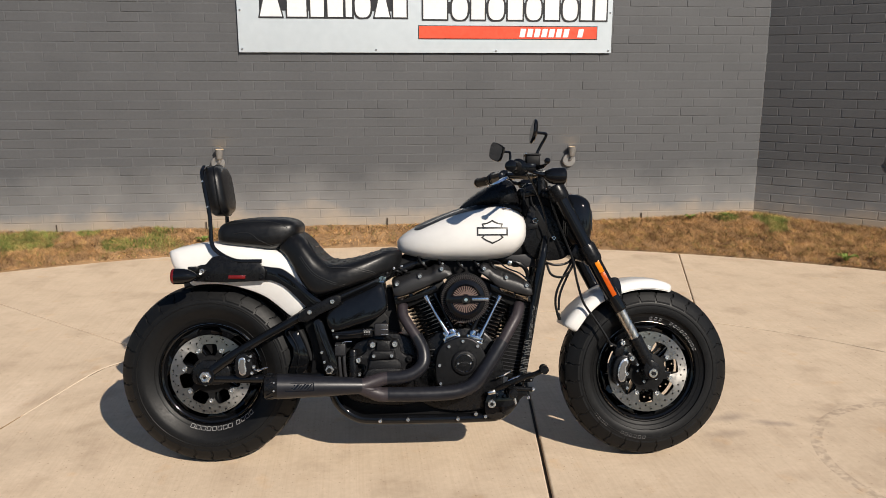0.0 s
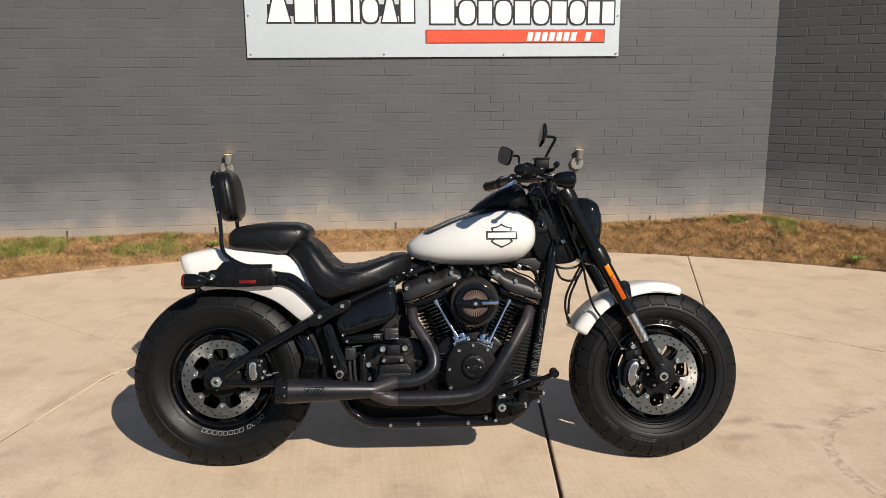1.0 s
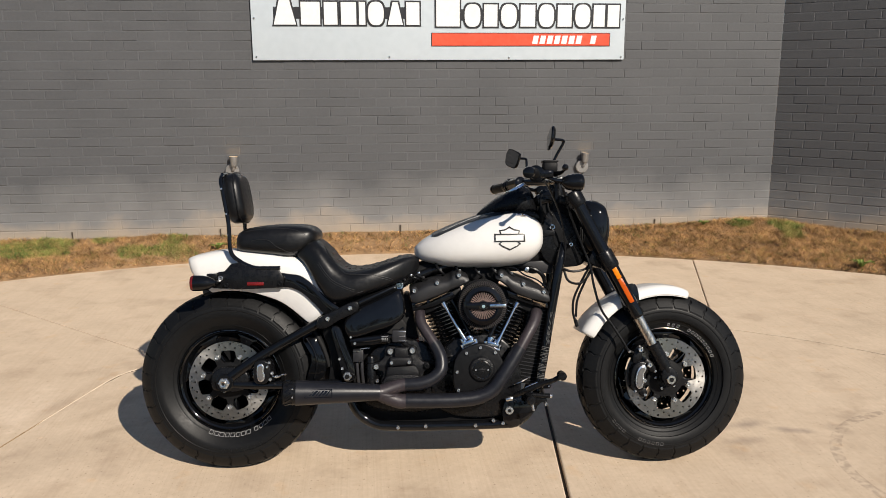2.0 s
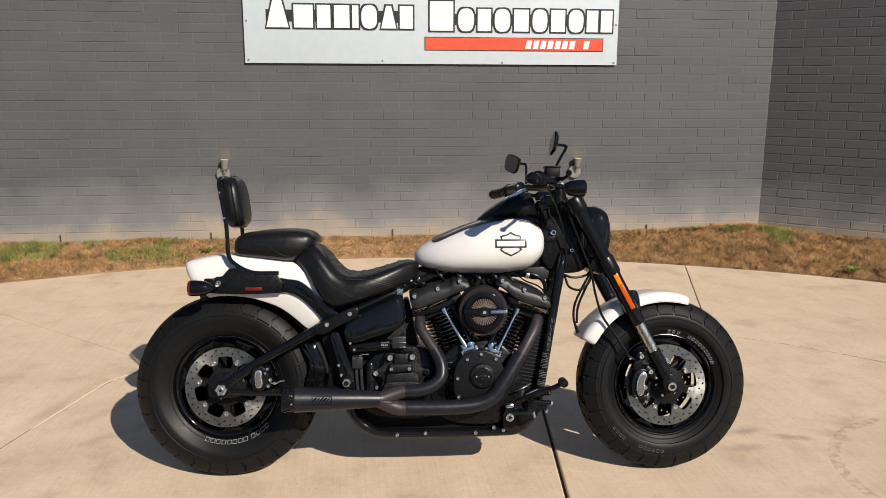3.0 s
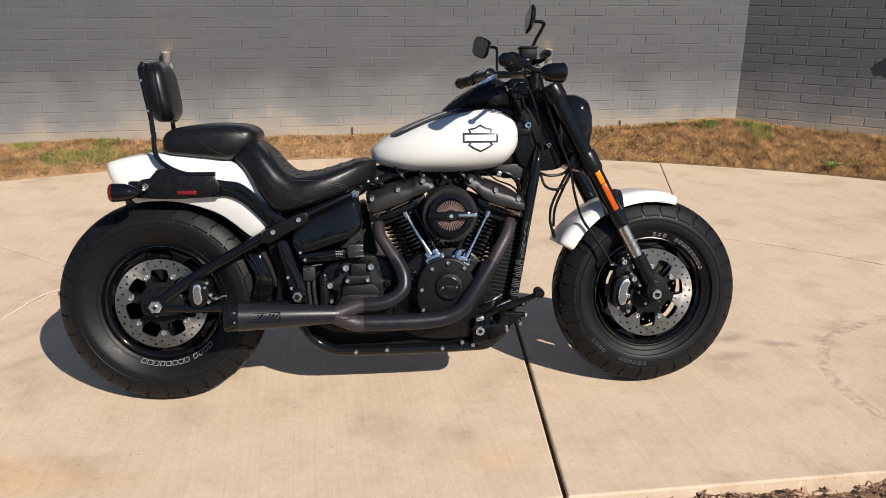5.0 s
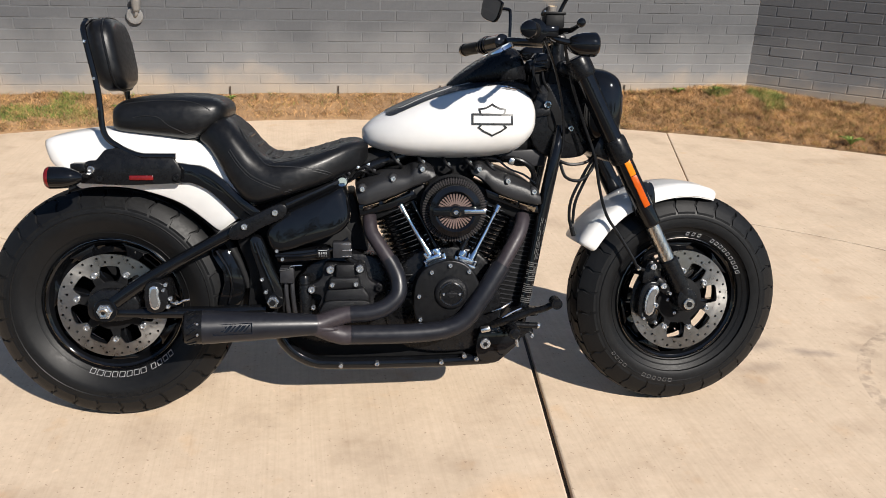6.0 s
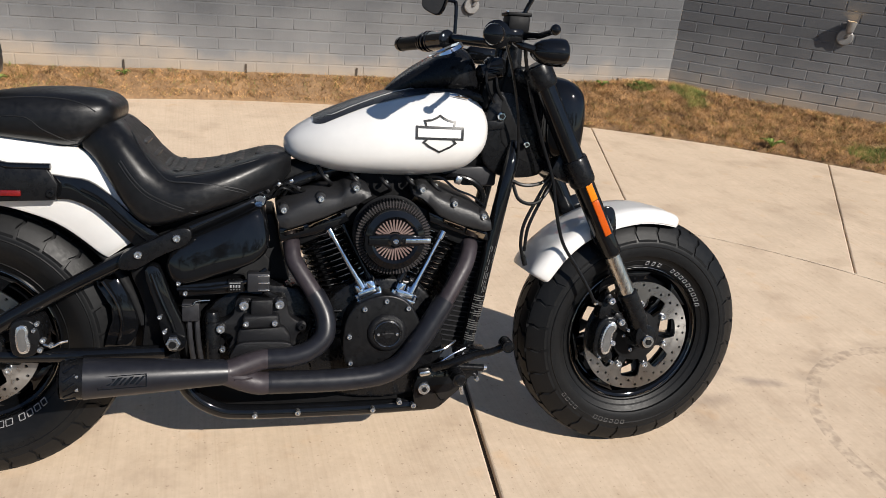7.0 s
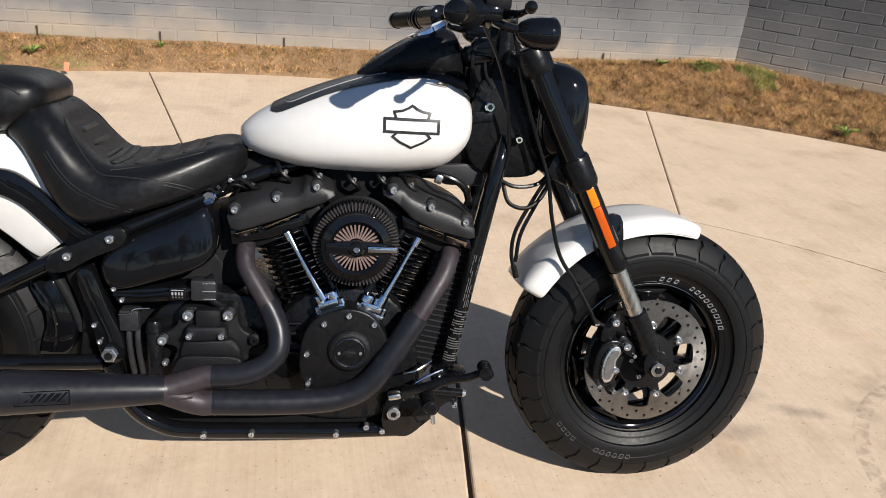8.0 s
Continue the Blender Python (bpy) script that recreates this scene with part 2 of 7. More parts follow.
def concrete(name):
    """Tan broomed concrete: brush lines, blotches, rusty and grey stains, fine pits."""
    m = surface(name, (0.490, 0.383, 0.275), (0.590, 0.466, 0.340), 0.78, size=5.0, fine=38, bump=0.0)
    nt = m.node_tree
    n, l = nt.nodes, nt.links
    b = n["Principled BSDF"]
    out = b.inputs["Base Color"].links[0].from_socket
    tc = n.new("ShaderNodeTexCoord")

    def noise_of(scale, detail, stretch=None, turn=0.0):
        src = tc.outputs["Object"]
        if stretch:
            mp = n.new("ShaderNodeMapping")
            mp.inputs["Scale"].default_value = stretch
            mp.inputs["Rotation"].default_value = (0, 0, radians(turn))
            l.new(src, mp.inputs[0])
            src = mp.outputs[0]
        t = n.new("ShaderNodeTexNoise")
        t.inputs["Scale"].default_value, t.inputs["Detail"].default_value = scale, detail
        l.new(src, t.inputs["Vector"])
        return t.outputs[0]

    def blend(fac_socket, lo, hi, colour, amount, mode="MULTIPLY"):
        nonlocal out
        mr = n.new("ShaderNodeMapRange")
        mr.inputs["From Min"].default_value, mr.inputs["From Max"].default_value, mr.inputs["To Max"].default_value = lo, hi, amount
        l.new(fac_socket, mr.inputs["Value"])
        mx = n.new("ShaderNodeMix")
        mx.data_type, mx.blend_type = "RGBA", mode
        mx.inputs[7].default_value = (*colour, 1)
        l.new(mr.outputs[0], mx.inputs[0])
        l.new(out, mx.inputs[6])
        out = mx.outputs[2]

    broom = noise_of(1.0, 2, (110, 1.1, 1), 4)
    blend(broom, 0.42, 0.74, (0.80, 0.77, 0.74), 0.34)
    blend(noise_of(4.2, 9), 0.52, 0.72, (0.78, 0.75, 0.73), 0.65)
    blend(noise_of(0.9, 6), 0.50, 0.72, (0.90, 0.89, 0.88), 0.6)
    blend(noise_of(6.5, 7), 0.62, 0.74, (0.98, 0.78, 0.54), 0.4)
    blend(noise_of(75, 4), 0.45, 0.72, (0.80, 0.78, 0.76), 0.2)
    blend(noise_of(11, 8), 0.54, 0.72, (0.86, 0.82, 0.78), 0.4)
    blend(noise_of(2.1, 8), 0.54, 0.66, (0.86, 0.85, 0.84), 0.5)
    blend(noise_of(90, 2), 0.66, 0.74, (0.45, 0.40, 0.36), 0.7)
    blend(noise_of(26, 3), 0.30, 0.22, (1.25, 1.22, 1.18), 0.6)
    # grey tyre scuffs, stains, and broad paler and darker patches, each at its own place
    for x, y, sx, sy, turn, col, amount in ((1.68, 3.17, 0.17, 0.05, 8, (0.58, 0.58, 0.62), 0.85), (1.86, 3.10, 0.16, 0.03, -18, (0.55, 0.55, 0.60), 0.85), (1.62, 3.03, 0.12, 0.04, 5, (0.66, 0.66, 0.69), 0.8), (2.03, 3.09, 0.05, 0.07, 20, (0.72, 0.71, 0.71), 0.7), (2.17, 3.20, 0.09, 0.05, 40, (0.72, 0.71, 0.71), 0.7), (2.40, 3.26, 0.14, 0.04, 10, (0.74, 0.73, 0.73), 0.7), (-0.75, 2.62, 0.40, 0.13, -15, (0.98, 0.78, 0.55), 0.7), (0.62, 2.52, 0.22, 0.10, 10, (0.98, 0.78, 0.55), 0.4), (-1.05, 3.25, 0.5, 0.2, 40, (0.82, 0.81, 0.80), 0.6), (3.0, 4.4, 0.5, 0.25, 20, (0.8, 0.8, 0.8), 0.5), (-1.45, 3.62, 0.42, 0.22, 60, (1.16, 1.18, 1.22), 0.9), (-1.05, 2.85, 0.55, 0.25, 10, (1.10, 1.10, 1.10), 0.9), (2.45, 2.95, 0.75, 0.42, 15, (0.84, 0.82, 0.80), 0.8), (3.1, 3.3, 0.5, 0.5, 0, (0.88, 0.86, 0.84), 0.7), (-1.22, 3.82, 0.34, 0.055, 72, (0.74, 0.71, 0.69), 0.75), (-1.02, 3.66, 0.30, 0.05, 50, (0.78, 0.75, 0.72), 0.7), (-0.95, 3.40, 0.30, 0.04, 35, (0.78, 0.76, 0.73), 0.65)):
        mp = n.new("ShaderNodeMapping")
        mp.vector_type = "TEXTURE"
        mp.inputs["Location"].default_value = (x, y, 0)
        mp.inputs["Rotation"].default_value = (0, 0, radians(turn))
        mp.inputs["Scale"].default_value = (sx, sy, 1)
        l.new(tc.outputs["Object"], mp.inputs[0])
        ln = n.new("ShaderNodeVectorMath")
        ln.operation = "LENGTH"
        l.new(mp.outputs[0], ln.inputs[0])
        rag = n.new("ShaderNodeMath")
        rag.operation = "MULTIPLY_ADD"
        rag.inputs[1].default_value = 2.2
        l.new(noise_of(9.0, 7), rag.inputs[0])
        l.new(ln.outputs["Value"], rag.inputs[2])
        blend(rag.outputs[0], 2.1, 1.0, col, amount)
    off = n.new("ShaderNodeVectorMath")
    off.operation = "DISTANCE"
    off.inputs[1].default_value = (2.42, 2.68, 0)
    l.new(tc.outputs["Object"], off.inputs[0])
    band = n.new("ShaderNodeMath")
    band.operation = "COMPARE"
    band.inputs[1].default_value, band.inputs[2].default_value = 0.545, 0.022
    l.new(off.outputs["Value"], band.inputs[0])
    broken = n.new("ShaderNodeMath")
    broken.operation = "MULTIPLY"
    l.new(band.outputs[0], broken.inputs[0])
    l.new(noise_of(34, 3), broken.inputs[1])
    blend(broken.outputs[0], 0.42, 0.62, (0.62, 0.61, 0.62), 0.7)
    l.new(out, b.inputs["Base Color"])
    add = n.new("ShaderNodeMath")
    add.operation = "ADD"
    l.new(broom, add.inputs[0])
    l.new(noise_of(160, 3), add.inputs[1])
    bp = n.new("ShaderNodeBump")
    bp.inputs["Strength"].default_value, bp.inputs["Distance"].default_value = 0.14, 0.002
    l.new(add.outputs[0], bp.inputs["Height"])
    l.new(bp.outputs[0], b.inputs["Normal"])
    return m


CONCRETE = concrete("concrete")
DUST = surface("pale_dust", (0.50, 0.40, 0.295), (0.60, 0.495, 0.375), 0.9, size=20, fine=160, bump=0.3, bump_size=300, spec=0.1)
JOINT_SOIL = surface("joint_soil", (0.10, 0.065, 0.035), (0.34, 0.24, 0.14), 0.9, size=14, fine=120, bump=0.3, bump_size=300, spec=0.1)
FILLER = surface("joint_filler", (0.03, 0.022, 0.016), (0.07, 0.05, 0.035), 0.9, size=20, fine=120, bump=0.4)


# ---- mesh helpers ----
def island_tint(m, low, high, patch=9.0):
    """Gives each loose piece of a mesh its own shade between dark, low and high."""
    nt = m.node_tree
    n, l = nt.nodes, nt.links
    geo = n.new("ShaderNodeNewGeometry")
    ramp = n.new("ShaderNodeValToRGB")
    e = ramp.color_ramp.elements
    e[0].color, e[1].color = (*low, 1), (*high, 1)
    mid = e.new(0.55)
    mid.color = (*[a * 0.55 + b * 0.45 for a, b in zip(low, high)], 1)
    tc = n.new("ShaderNodeTexCoord")
    pn = n.new("ShaderNodeTexNoise")
    pn.inputs["Scale"].default_value, pn.inputs["Detail"].default_value = patch, 4
    l.new(tc.outputs["Object"], pn.inputs["Vector"])
    mr = n.new("ShaderNodeMapRange")
    mr.inputs["From Min"].default_value, mr.inputs["From Max"].default_value = 0.3, 0.7
    mr.inputs["To Min"].default_value, mr.inputs["To Max"].default_value = -0.32, 0.32
    l.new(pn.outputs[0], mr.inputs["Value"])
    ad = n.new("ShaderNodeMath")
    ad.operation = "ADD"
    l.new(geo.outputs["Random Per Island"], ad.inputs[0])
    l.new(mr.outputs[0], ad.inputs[1])
    l.new(ad.outputs[0], ramp.inputs[0])
    l.new(ramp.outputs[0], n["Principled BSDF"].inputs["Base Color"])
    return m


def finish(bm, smooth=True, sharp=35):
    bmesh.ops.recalc_face_normals(bm, faces=bm.faces)
    for f in bm.faces:
        f.smooth = smooth
    if smooth:
        for e in bm.edges:
            if len(e.link_faces) == 2 and e.calc_face_angle(0) > radians(sharp):
                e.smooth = False
    return bm


def mesh_of(name, bm, material, smooth=True, sharp=35):
    finish(bm, smooth, sharp)
    me = bpy.data.meshes.new(name)
    bm.to_mesh(me)
    bm.free()
    me.materials.append(material)
    return me


def part(name, bm, material, parent, label="", smooth=True, sharp=35):
    ob = new(name, mesh_of(name, bm, material, smooth, sharp))
    ob.parent = parent
    return tagged(ob, label)


def thing(name, label, category, m=None, group="", kind=""):
    ob = new(name)
    ob.empty_display_size = 0.1
    if m is not None:
        ob.matrix_world = m
    return tagged(ob, label, category, group, kind)


def add_bm(bm, other, m=None):
    """Joins other into bm, moved by m."""
    if m is not None:
        bmesh.ops.transform(other, matrix=m, verts=other.verts)
    vs = [bm.verts.new(v.co) for v in other.verts]
    other.verts.index_update()
    for f in other.faces:
        bm.faces.new([vs[v.index] for v in f.verts])
    other.free()
    return bm


def loft(rings, closed=True, cap=True):
    bm = bmesh.new()
    rows = [[bm.verts.new(p) for p in r] for r in rings]
    k = len(rows[0])
    for a, b in zip(rows, rows[1:]):
        for i in range(k if closed else k - 1):
            j = (i + 1) % k
            bm.faces.new((a[i], a[j], b[j], b[i]))
    if cap and closed:
        bm.faces.new(rows[0][::-1])
        bm.faces.new(rows[-1])
    return bm


def spline(points, n=6):
    """Catmull-Rom through points, n steps a span."""
    p = [Vector(q) for q in points]
    if len(p) < 3:
        return p
    p = [2 * p[0] - p[1]] + p + [2 * p[-1] - p[-2]]
    out = []
    for i in range(1, len(p) - 2):
        a, b, c, d = p[i - 1:i + 3]
        for k in range(n):
            t = k / n
            out.append(0.5 * (2 * b + (c - a) * t + (2 * a - 5 * b + 4 * c - d) * t * t + (3 * b - a - 3 * c + d) * t ** 3))
    return out + [p[-2]]


def tube(points, radius, segs=12, n=6, straight=False, cap=True, flat=1.0):
    """A round bar along points; radius: one number or one for each point."""
    if straight or len(points) < 3:
        path = [Vector(q) for q in points]
        rad = radius if isinstance(radius, (list, tuple)) else [radius] * len(path)
    else:
        path = spline(points, n)
        if isinstance(radius, (list, tuple)):
            r3 = spline([(r, 0, 0) for r in radius], n)
            rad = [v.x for v in r3]
        else:
            rad = [radius] * len(path)
    rings, side = [], None
    for i, p in enumerate(path):
        d = (path[min(i + 1, len(path) - 1)] - path[max(i - 1, 0)]).normalized()
        if side is None:
            side = d.cross(Vector((0, 1, 0)) if abs(d.y) < 0.9 else Vector((1, 0, 0))).normalized()
        side = (side - d * side.dot(d)).normalized()
        up = d.cross(side)
        rings.append([p + rad[i] * (math.cos(a) * side + flat * math.sin(a) * up) for a in (2 * math.pi * k / segs for k in range(segs))])
    return loft(rings, cap=cap)


def lathe(profile, segs=48, closed=False, start=0.0, sweep=360.0):
    """Turns (radius, y) pairs round the y axis."""
    bm = bmesh.new()
    full = sweep >= 360
    cnt = segs if full else segs + 1
    rows = []
    for k in range(cnt):
        a = radians(start + sweep * k / segs)
        rows.append([bm.verts.new((r * math.cos(a), y, r * math.sin(a))) for r, y in profile])
    m = len(profile)
    for k in range(segs):
        a, b = rows[k], rows[(k + 1) % cnt]
        for i in range(m if closed else m - 1):
            j = (i + 1) % m
            vs = [a[i], a[j], b[j], b[i]]
            bm.faces.new(vs)
    bmesh.ops.remove_doubles(bm, verts=bm.verts, dist=1e-6)
    return bm


def prism(outline, y0, y1, bevel=0.0, seg=2):
    """A plate with an (x, z) outline from y0 to y1, its edges rounded."""
    bm = bmesh.new()
    a = [bm.verts.new((x, y0, z)) for x, z in outline]
    b = [bm.verts.new((x, y1, z)) for x, z in outline]
    bm.faces.new(a)
    bm.faces.new(b[::-1])
    for i in range(len(a)):
        j = (i + 1) % len(a)
        bm.faces.new((a[i], b[i], b[j], a[j]))
    bmesh.ops.recalc_face_normals(bm, faces=bm.faces)
    if bevel:
        bmesh.ops.bevel(bm, geom=list(bm.edges), offset=bevel, segments=seg, affect="EDGES", profile=0.5, clamp_overlap=True)
    return bm


def domed(outline, steps, tilt=0.0, bulge=0.0):
    """A cover facing minus y: rings of the (x, z) outline at (scale, y), its face tilted upwards and bowed."""
    cx, cz = sum(p[0] for p in outline) / len(outline), sum(p[1] for p in outline) / len(outline)
    k = math.tan(radians(tilt))
    return loft([[(cx + (x - cx) * s, y + (z - cz) * s * k + bulge * s * s * ((x - cx) ** 2 + (z - cz) ** 2), cz + (z - cz) * s) for x, z in outline] for s, y in steps])


def box(sx, sy, sz, bevel=0.0, m=None):
    bm = bmesh.new()
    bmesh.ops.create_cube(bm, size=1, matrix=Matrix.Diagonal((sx, sy, sz, 1)))
    if bevel:
        bmesh.ops.bevel(bm, geom=list(bm.edges), offset=bevel, segments=2, affect="EDGES", profile=0.5)
    if m is not None:
        bmesh.ops.transform(bm, matrix=m, verts=bm.verts)
    return bm


def disc(cx, cy, cz, r, depth, segs=20, bevel=0.0, axis=(0, 1, 0)):
    """A short cylinder centred there, along axis."""
    q = bevel or depth * 0.15
    h = depth / 2
    bm = lathe([(0, -h), (r - q, -h), (r, -h + q), (r, h - q), (r - q, h), (0, h)], segs)
    rot = Vector((0, 1, 0)).rotation_difference(Vector(axis)).to_matrix().to_4x4()
    bmesh.ops.transform(bm, matrix=Matrix.Translation((cx, cy, cz)) @ rot, verts=bm.verts)
    return bm


def bolt(cx, cy, cz, r, depth, segs=12):
    """A cap screw head facing minus y, with its socket sunk in."""
    h = depth / 2
    r = r * 0.86
    bm = lathe([(0, -h * 0.2), (r * 0.42, -h * 0.2), (r * 0.46, -h), (r * 0.84, -h), (r, -h + r * 0.18), (r, h)], segs)
    bmesh.ops.transform(bm, matrix=Matrix.Translation((cx, cy, cz)), verts=bm.verts)
    return bm


def smooth_outline(points, n=5):
    """A closed rounded outline through (x, z) points."""
    p = [Vector((x, z, 0)) for x, z in points]
    k = len(p)
    out = []
    for i in range(k):
        a, b, c, d = p[i - 1], p[i], p[(i + 1) % k], p[(i + 2) % k]
        for s in range(n):
            t = s / n
            v = 0.5 * (2 * b + (c - a) * t + (2 * a - 5 * b + 4 * c - d) * t * t + (3 * b - a - 3 * c + d) * t ** 3)
            out.append((v.x, v.y))
    return out


def table(rows, x):
    """Linear look-up in rows of (x, value, ...)."""
    for a, b in zip(rows, rows[1:]):
        if x <= b[0]:
            t = max(0.0, (x - a[0]) / (b[0] - a[0]))
            return [u + (v - u) * t for u, v in zip(a[1:], b[1:])]
    return list(rows[-1][1:])


def smooth_rows(rows, n=4):
    """Rows of numbers, made denser and smooth."""
    cols = [[(v, 0, 0) for v in c] for c in zip(*rows)]
    return list(zip(*[[v.x for v in spline(c, n)] for c in cols]))


# ---- ground, paving, walls ----
PAVE_Z = -0.0215
PAD_C, PAD_R = Vector((0.19, 0.273)), 6.385
RING_C, RING_R = Vector((0.842, 2.131)), 2.645
WALL_Y, CORNER_X = 6.80, 3.664
EAST_TURN = 41.0
DIAG = Vector((math.cos(radians(EAST_TURN)), -math.sin(radians(EAST_TURN))))


def near_edge(x):
    return 2.333 - 0.033 * x


def wall_gap(x, y):
    """Distance to the nearer wall foot."""
    d1 = WALL_Y - y
    d2 = (CORNER_X - x) * -DIAG.y + (WALL_Y - y) * DIAG.x
    return min(d1, d2)


def ground_z(x, y):
    r = (Vector((x, y)) - PAD_C).length - PAD_R
    if y < near_edge(x) or x < -9 or x > 9:
        return -0.065 + 0.012 * noise.noise((x * 3, y * 3, 1))
    if r < 0:
        return -0.09
    g = max(0.0, wall_gap(x, y))
    s = (r / (r + g + 1e-6)) ** 0.8
    mound = 0.07 * math.exp(-((x - 3.45) ** 2 / 0.16 + (y - 6.62) ** 2 / 0.06))
    return -0.01 + 0.15 * s + mound + 0.018 * noise.noise((x * 2.3, y * 2.3, 4)) * min(1, r * 4)


def build_ground():
    bm = bmesh.new()
    xs = [-4000, -400, -60, -20, -12, -9.01] + [-9 + 0.12 * i for i in range(151)] + [9.01, 12, 20, 60, 400, 4000]
    ys = [-4000, -400, -60, -20, -8] + [-3 + 0.25 * i for i in range(20)] + [2.0 + 0.06 * i for i in range(12)] + [2.8, 3.4, 4.0] + [4.2 + 0.05 * i for i in range(57)] + [7.6, 9, 14, 30, 100, 500, 4000]
    rows = [[bm.verts.new((x, y, ground_z(x, y) if y < 7.2 else 0.1)) for x in xs] for y in ys]
    for a, b in zip(rows, rows[1:]):
        for i in range(len(xs) - 1):
            bm.faces.new((a[i], a[i + 1], b[i + 1], b[i]))
    ob = new("ground", mesh_of("ground", bm, SOIL))
    return tagged(ob, "brown soil and leaf litter under the paving and turf", "ground", kind="structure")


build_ground()


def circle_point(c, r, a):
    return Vector((c.x + r * math.cos(a), c.y + r * math.sin(a)))


def slab(outline, name="paving_slab"):
    """One cast slab: outline in plan, counter-clockwise, top at zero, arrises rounded."""
    bm = bmesh.new()
    top = [bm.verts.new((x, y, 0)) for x, y in outline]
    low = [bm.verts.new((x, y, -0.10)) for x, y in outline]
    f = bm.faces.new(top)
    for i in range(len(top)):
        j = (i + 1) % len(top)
        bm.faces.new((low[i], low[j], top[j], top[i]))
    bm.faces.new(low[::-1])
    bmesh.ops.bevel(bm, geom=list(f.edges), offset=0.006, segments=2, affect="EDGES", profile=0.5)
    return part(name, bm, CONCRETE, pavement, smooth=False)


pavement = thing("pavement", "sunlit tan broomed concrete paving with dark joints", "pavement", pose(0, 0, PAVE_Z), kind="structure")
# the joints that run out from the ring: place on the ring, place on the outer arc
JOINTS = [((-3.247, 2.322), (-6.086, 2.474)), ((-0.915, 4.269), (-2.659, 5.688)), ((0.099, 4.634), (-0.393, 6.610)), ((2.137, 4.451), (2.724, 6.164)), ((2.846, 3.782), (4.022, 5.313)), ((3.459, 2.155), (6.36, 1.963))]
GAP, RING_GAP, MAIN_GAP = 0.0026, 0.0046, 0.0065


def arc_between(c, r, p, q, n=26):
    a0 = math.atan2(p[1] - c.y, p[0] - c.x)
    a1 = math.atan2(q[1] - c.y, q[0] - c.x)
    return [circle_point(c, r, a0 + (a1 - a0) * k / n) for k in range(n + 1)]


WEST_A, WEST_B = Vector((-1.115, 4.035)), Vector((-1.655, 2.250))


def ring_point(a, off=0.0):
    """The ring joint at the angle a round its centre, moved outwards by off."""
    d = Vector((math.cos(a), math.sin(a)))
    u = max(0.0, (a - radians(104)) / radians(30))
    r = RING_R + 0.10 * u
    if a > radians(118):
        e, w = WEST_B - WEST_A, WEST_A - RING_C
        straight = (w.x * e.y - w.y * e.x) / (d.x * e.y - d.y * e.x)
        r = -0.02 * math.log(math.exp(-r / 0.02) + math.exp(-straight / 0.02))
    return RING_C + d * (r + off)


def ring_between(p, q, off, n=26):
    a0, a1 = (math.atan2(v[1] - RING_C.y, v[0] - RING_C.x) for v in (p, q))
    return [ring_point(a0 + (a1 - a0) * k / n, off) for k in range(n + 1)]


def build_paving():
    for (i0, o0), (i1, o1) in zip(JOINTS, JOINTS[1:]):
        outer = arc_between(PAD_C, PAD_R, o0, o1)
        inner = ring_between(i0, i1, RING_GAP)
        d0 = (outer[0] - inner[0]).normalized()
        d1 = (outer[-1] - inner[-1]).normalized()
        s0, s1 = Vector((d0.y, -d0.x)) * GAP, Vector((-d1.y, d1.x)) * GAP
        outer[0], inner[0] = outer[0] + s0, inner[0] + s0
        outer[-1], inner[-1] = outer[-1] + s1, inner[-1] + s1
        pts = [p for p in inner + outer[::-1]]
        pts = [Vector((p.x, max(p.y, near_edge(p.x)))) for p in pts]
        slab([tuple(p) for p in pts])
    # the round middle, cut by the near edge and parted by one joint
    j_top, j_low = Vector((1.068, 4.677)), Vector((0.75, 2.295))
    d = (j_top - j_low).normalized()
    side = Vector((d.y, -d.x)) * MAIN_GAP
    ends = (RING_C.x - RING_R, RING_C.x + RING_R)
    left = [p for p in ring_between((ends[0], 2.25), j_top, -RING_GAP) if p.y > near_edge(p.x)]
    right = [p for p in ring_between(j_top, (ends[1], 2.25), -RING_GAP) if p.y > near_edge(p.x)]
    left[-1] = left[-1] - side
    right[0] = right[0] + side
    jl, jr = j_low - side, j_low + side
    jl.y, jr.y = near_edge(jl.x), near_edge(jr.x)
    corner_l = Vector((left[0].x, near_edge(left[0].x)))
    corner_r = Vector((right[-1].x, near_edge(right[-1].x)))
    slab([tuple(p) for p in ([corner_l, jl] + left[::-1])])
    slab([tuple(p) for p in ([jr, corner_r] + right[::-1])])


build_paving()


def bed():
    """Dark filler in the joints, below the slabs."""
    bm = bmesh.new()
    pts = [circle_point(PAD_C, PAD_R - 0.02, math.pi * k / 60) for k in range(61)]
    pts = [(p.x, max(p.y, near_edge(p.x) + 0.02)) for p in pts]
    f = bm.faces.new([bm.verts.new((x, y, -0.016)) for x, y in pts])
    return part("joint_filler", bm, FILLER, pavement, "dark sandy filler in the joints")


bed()


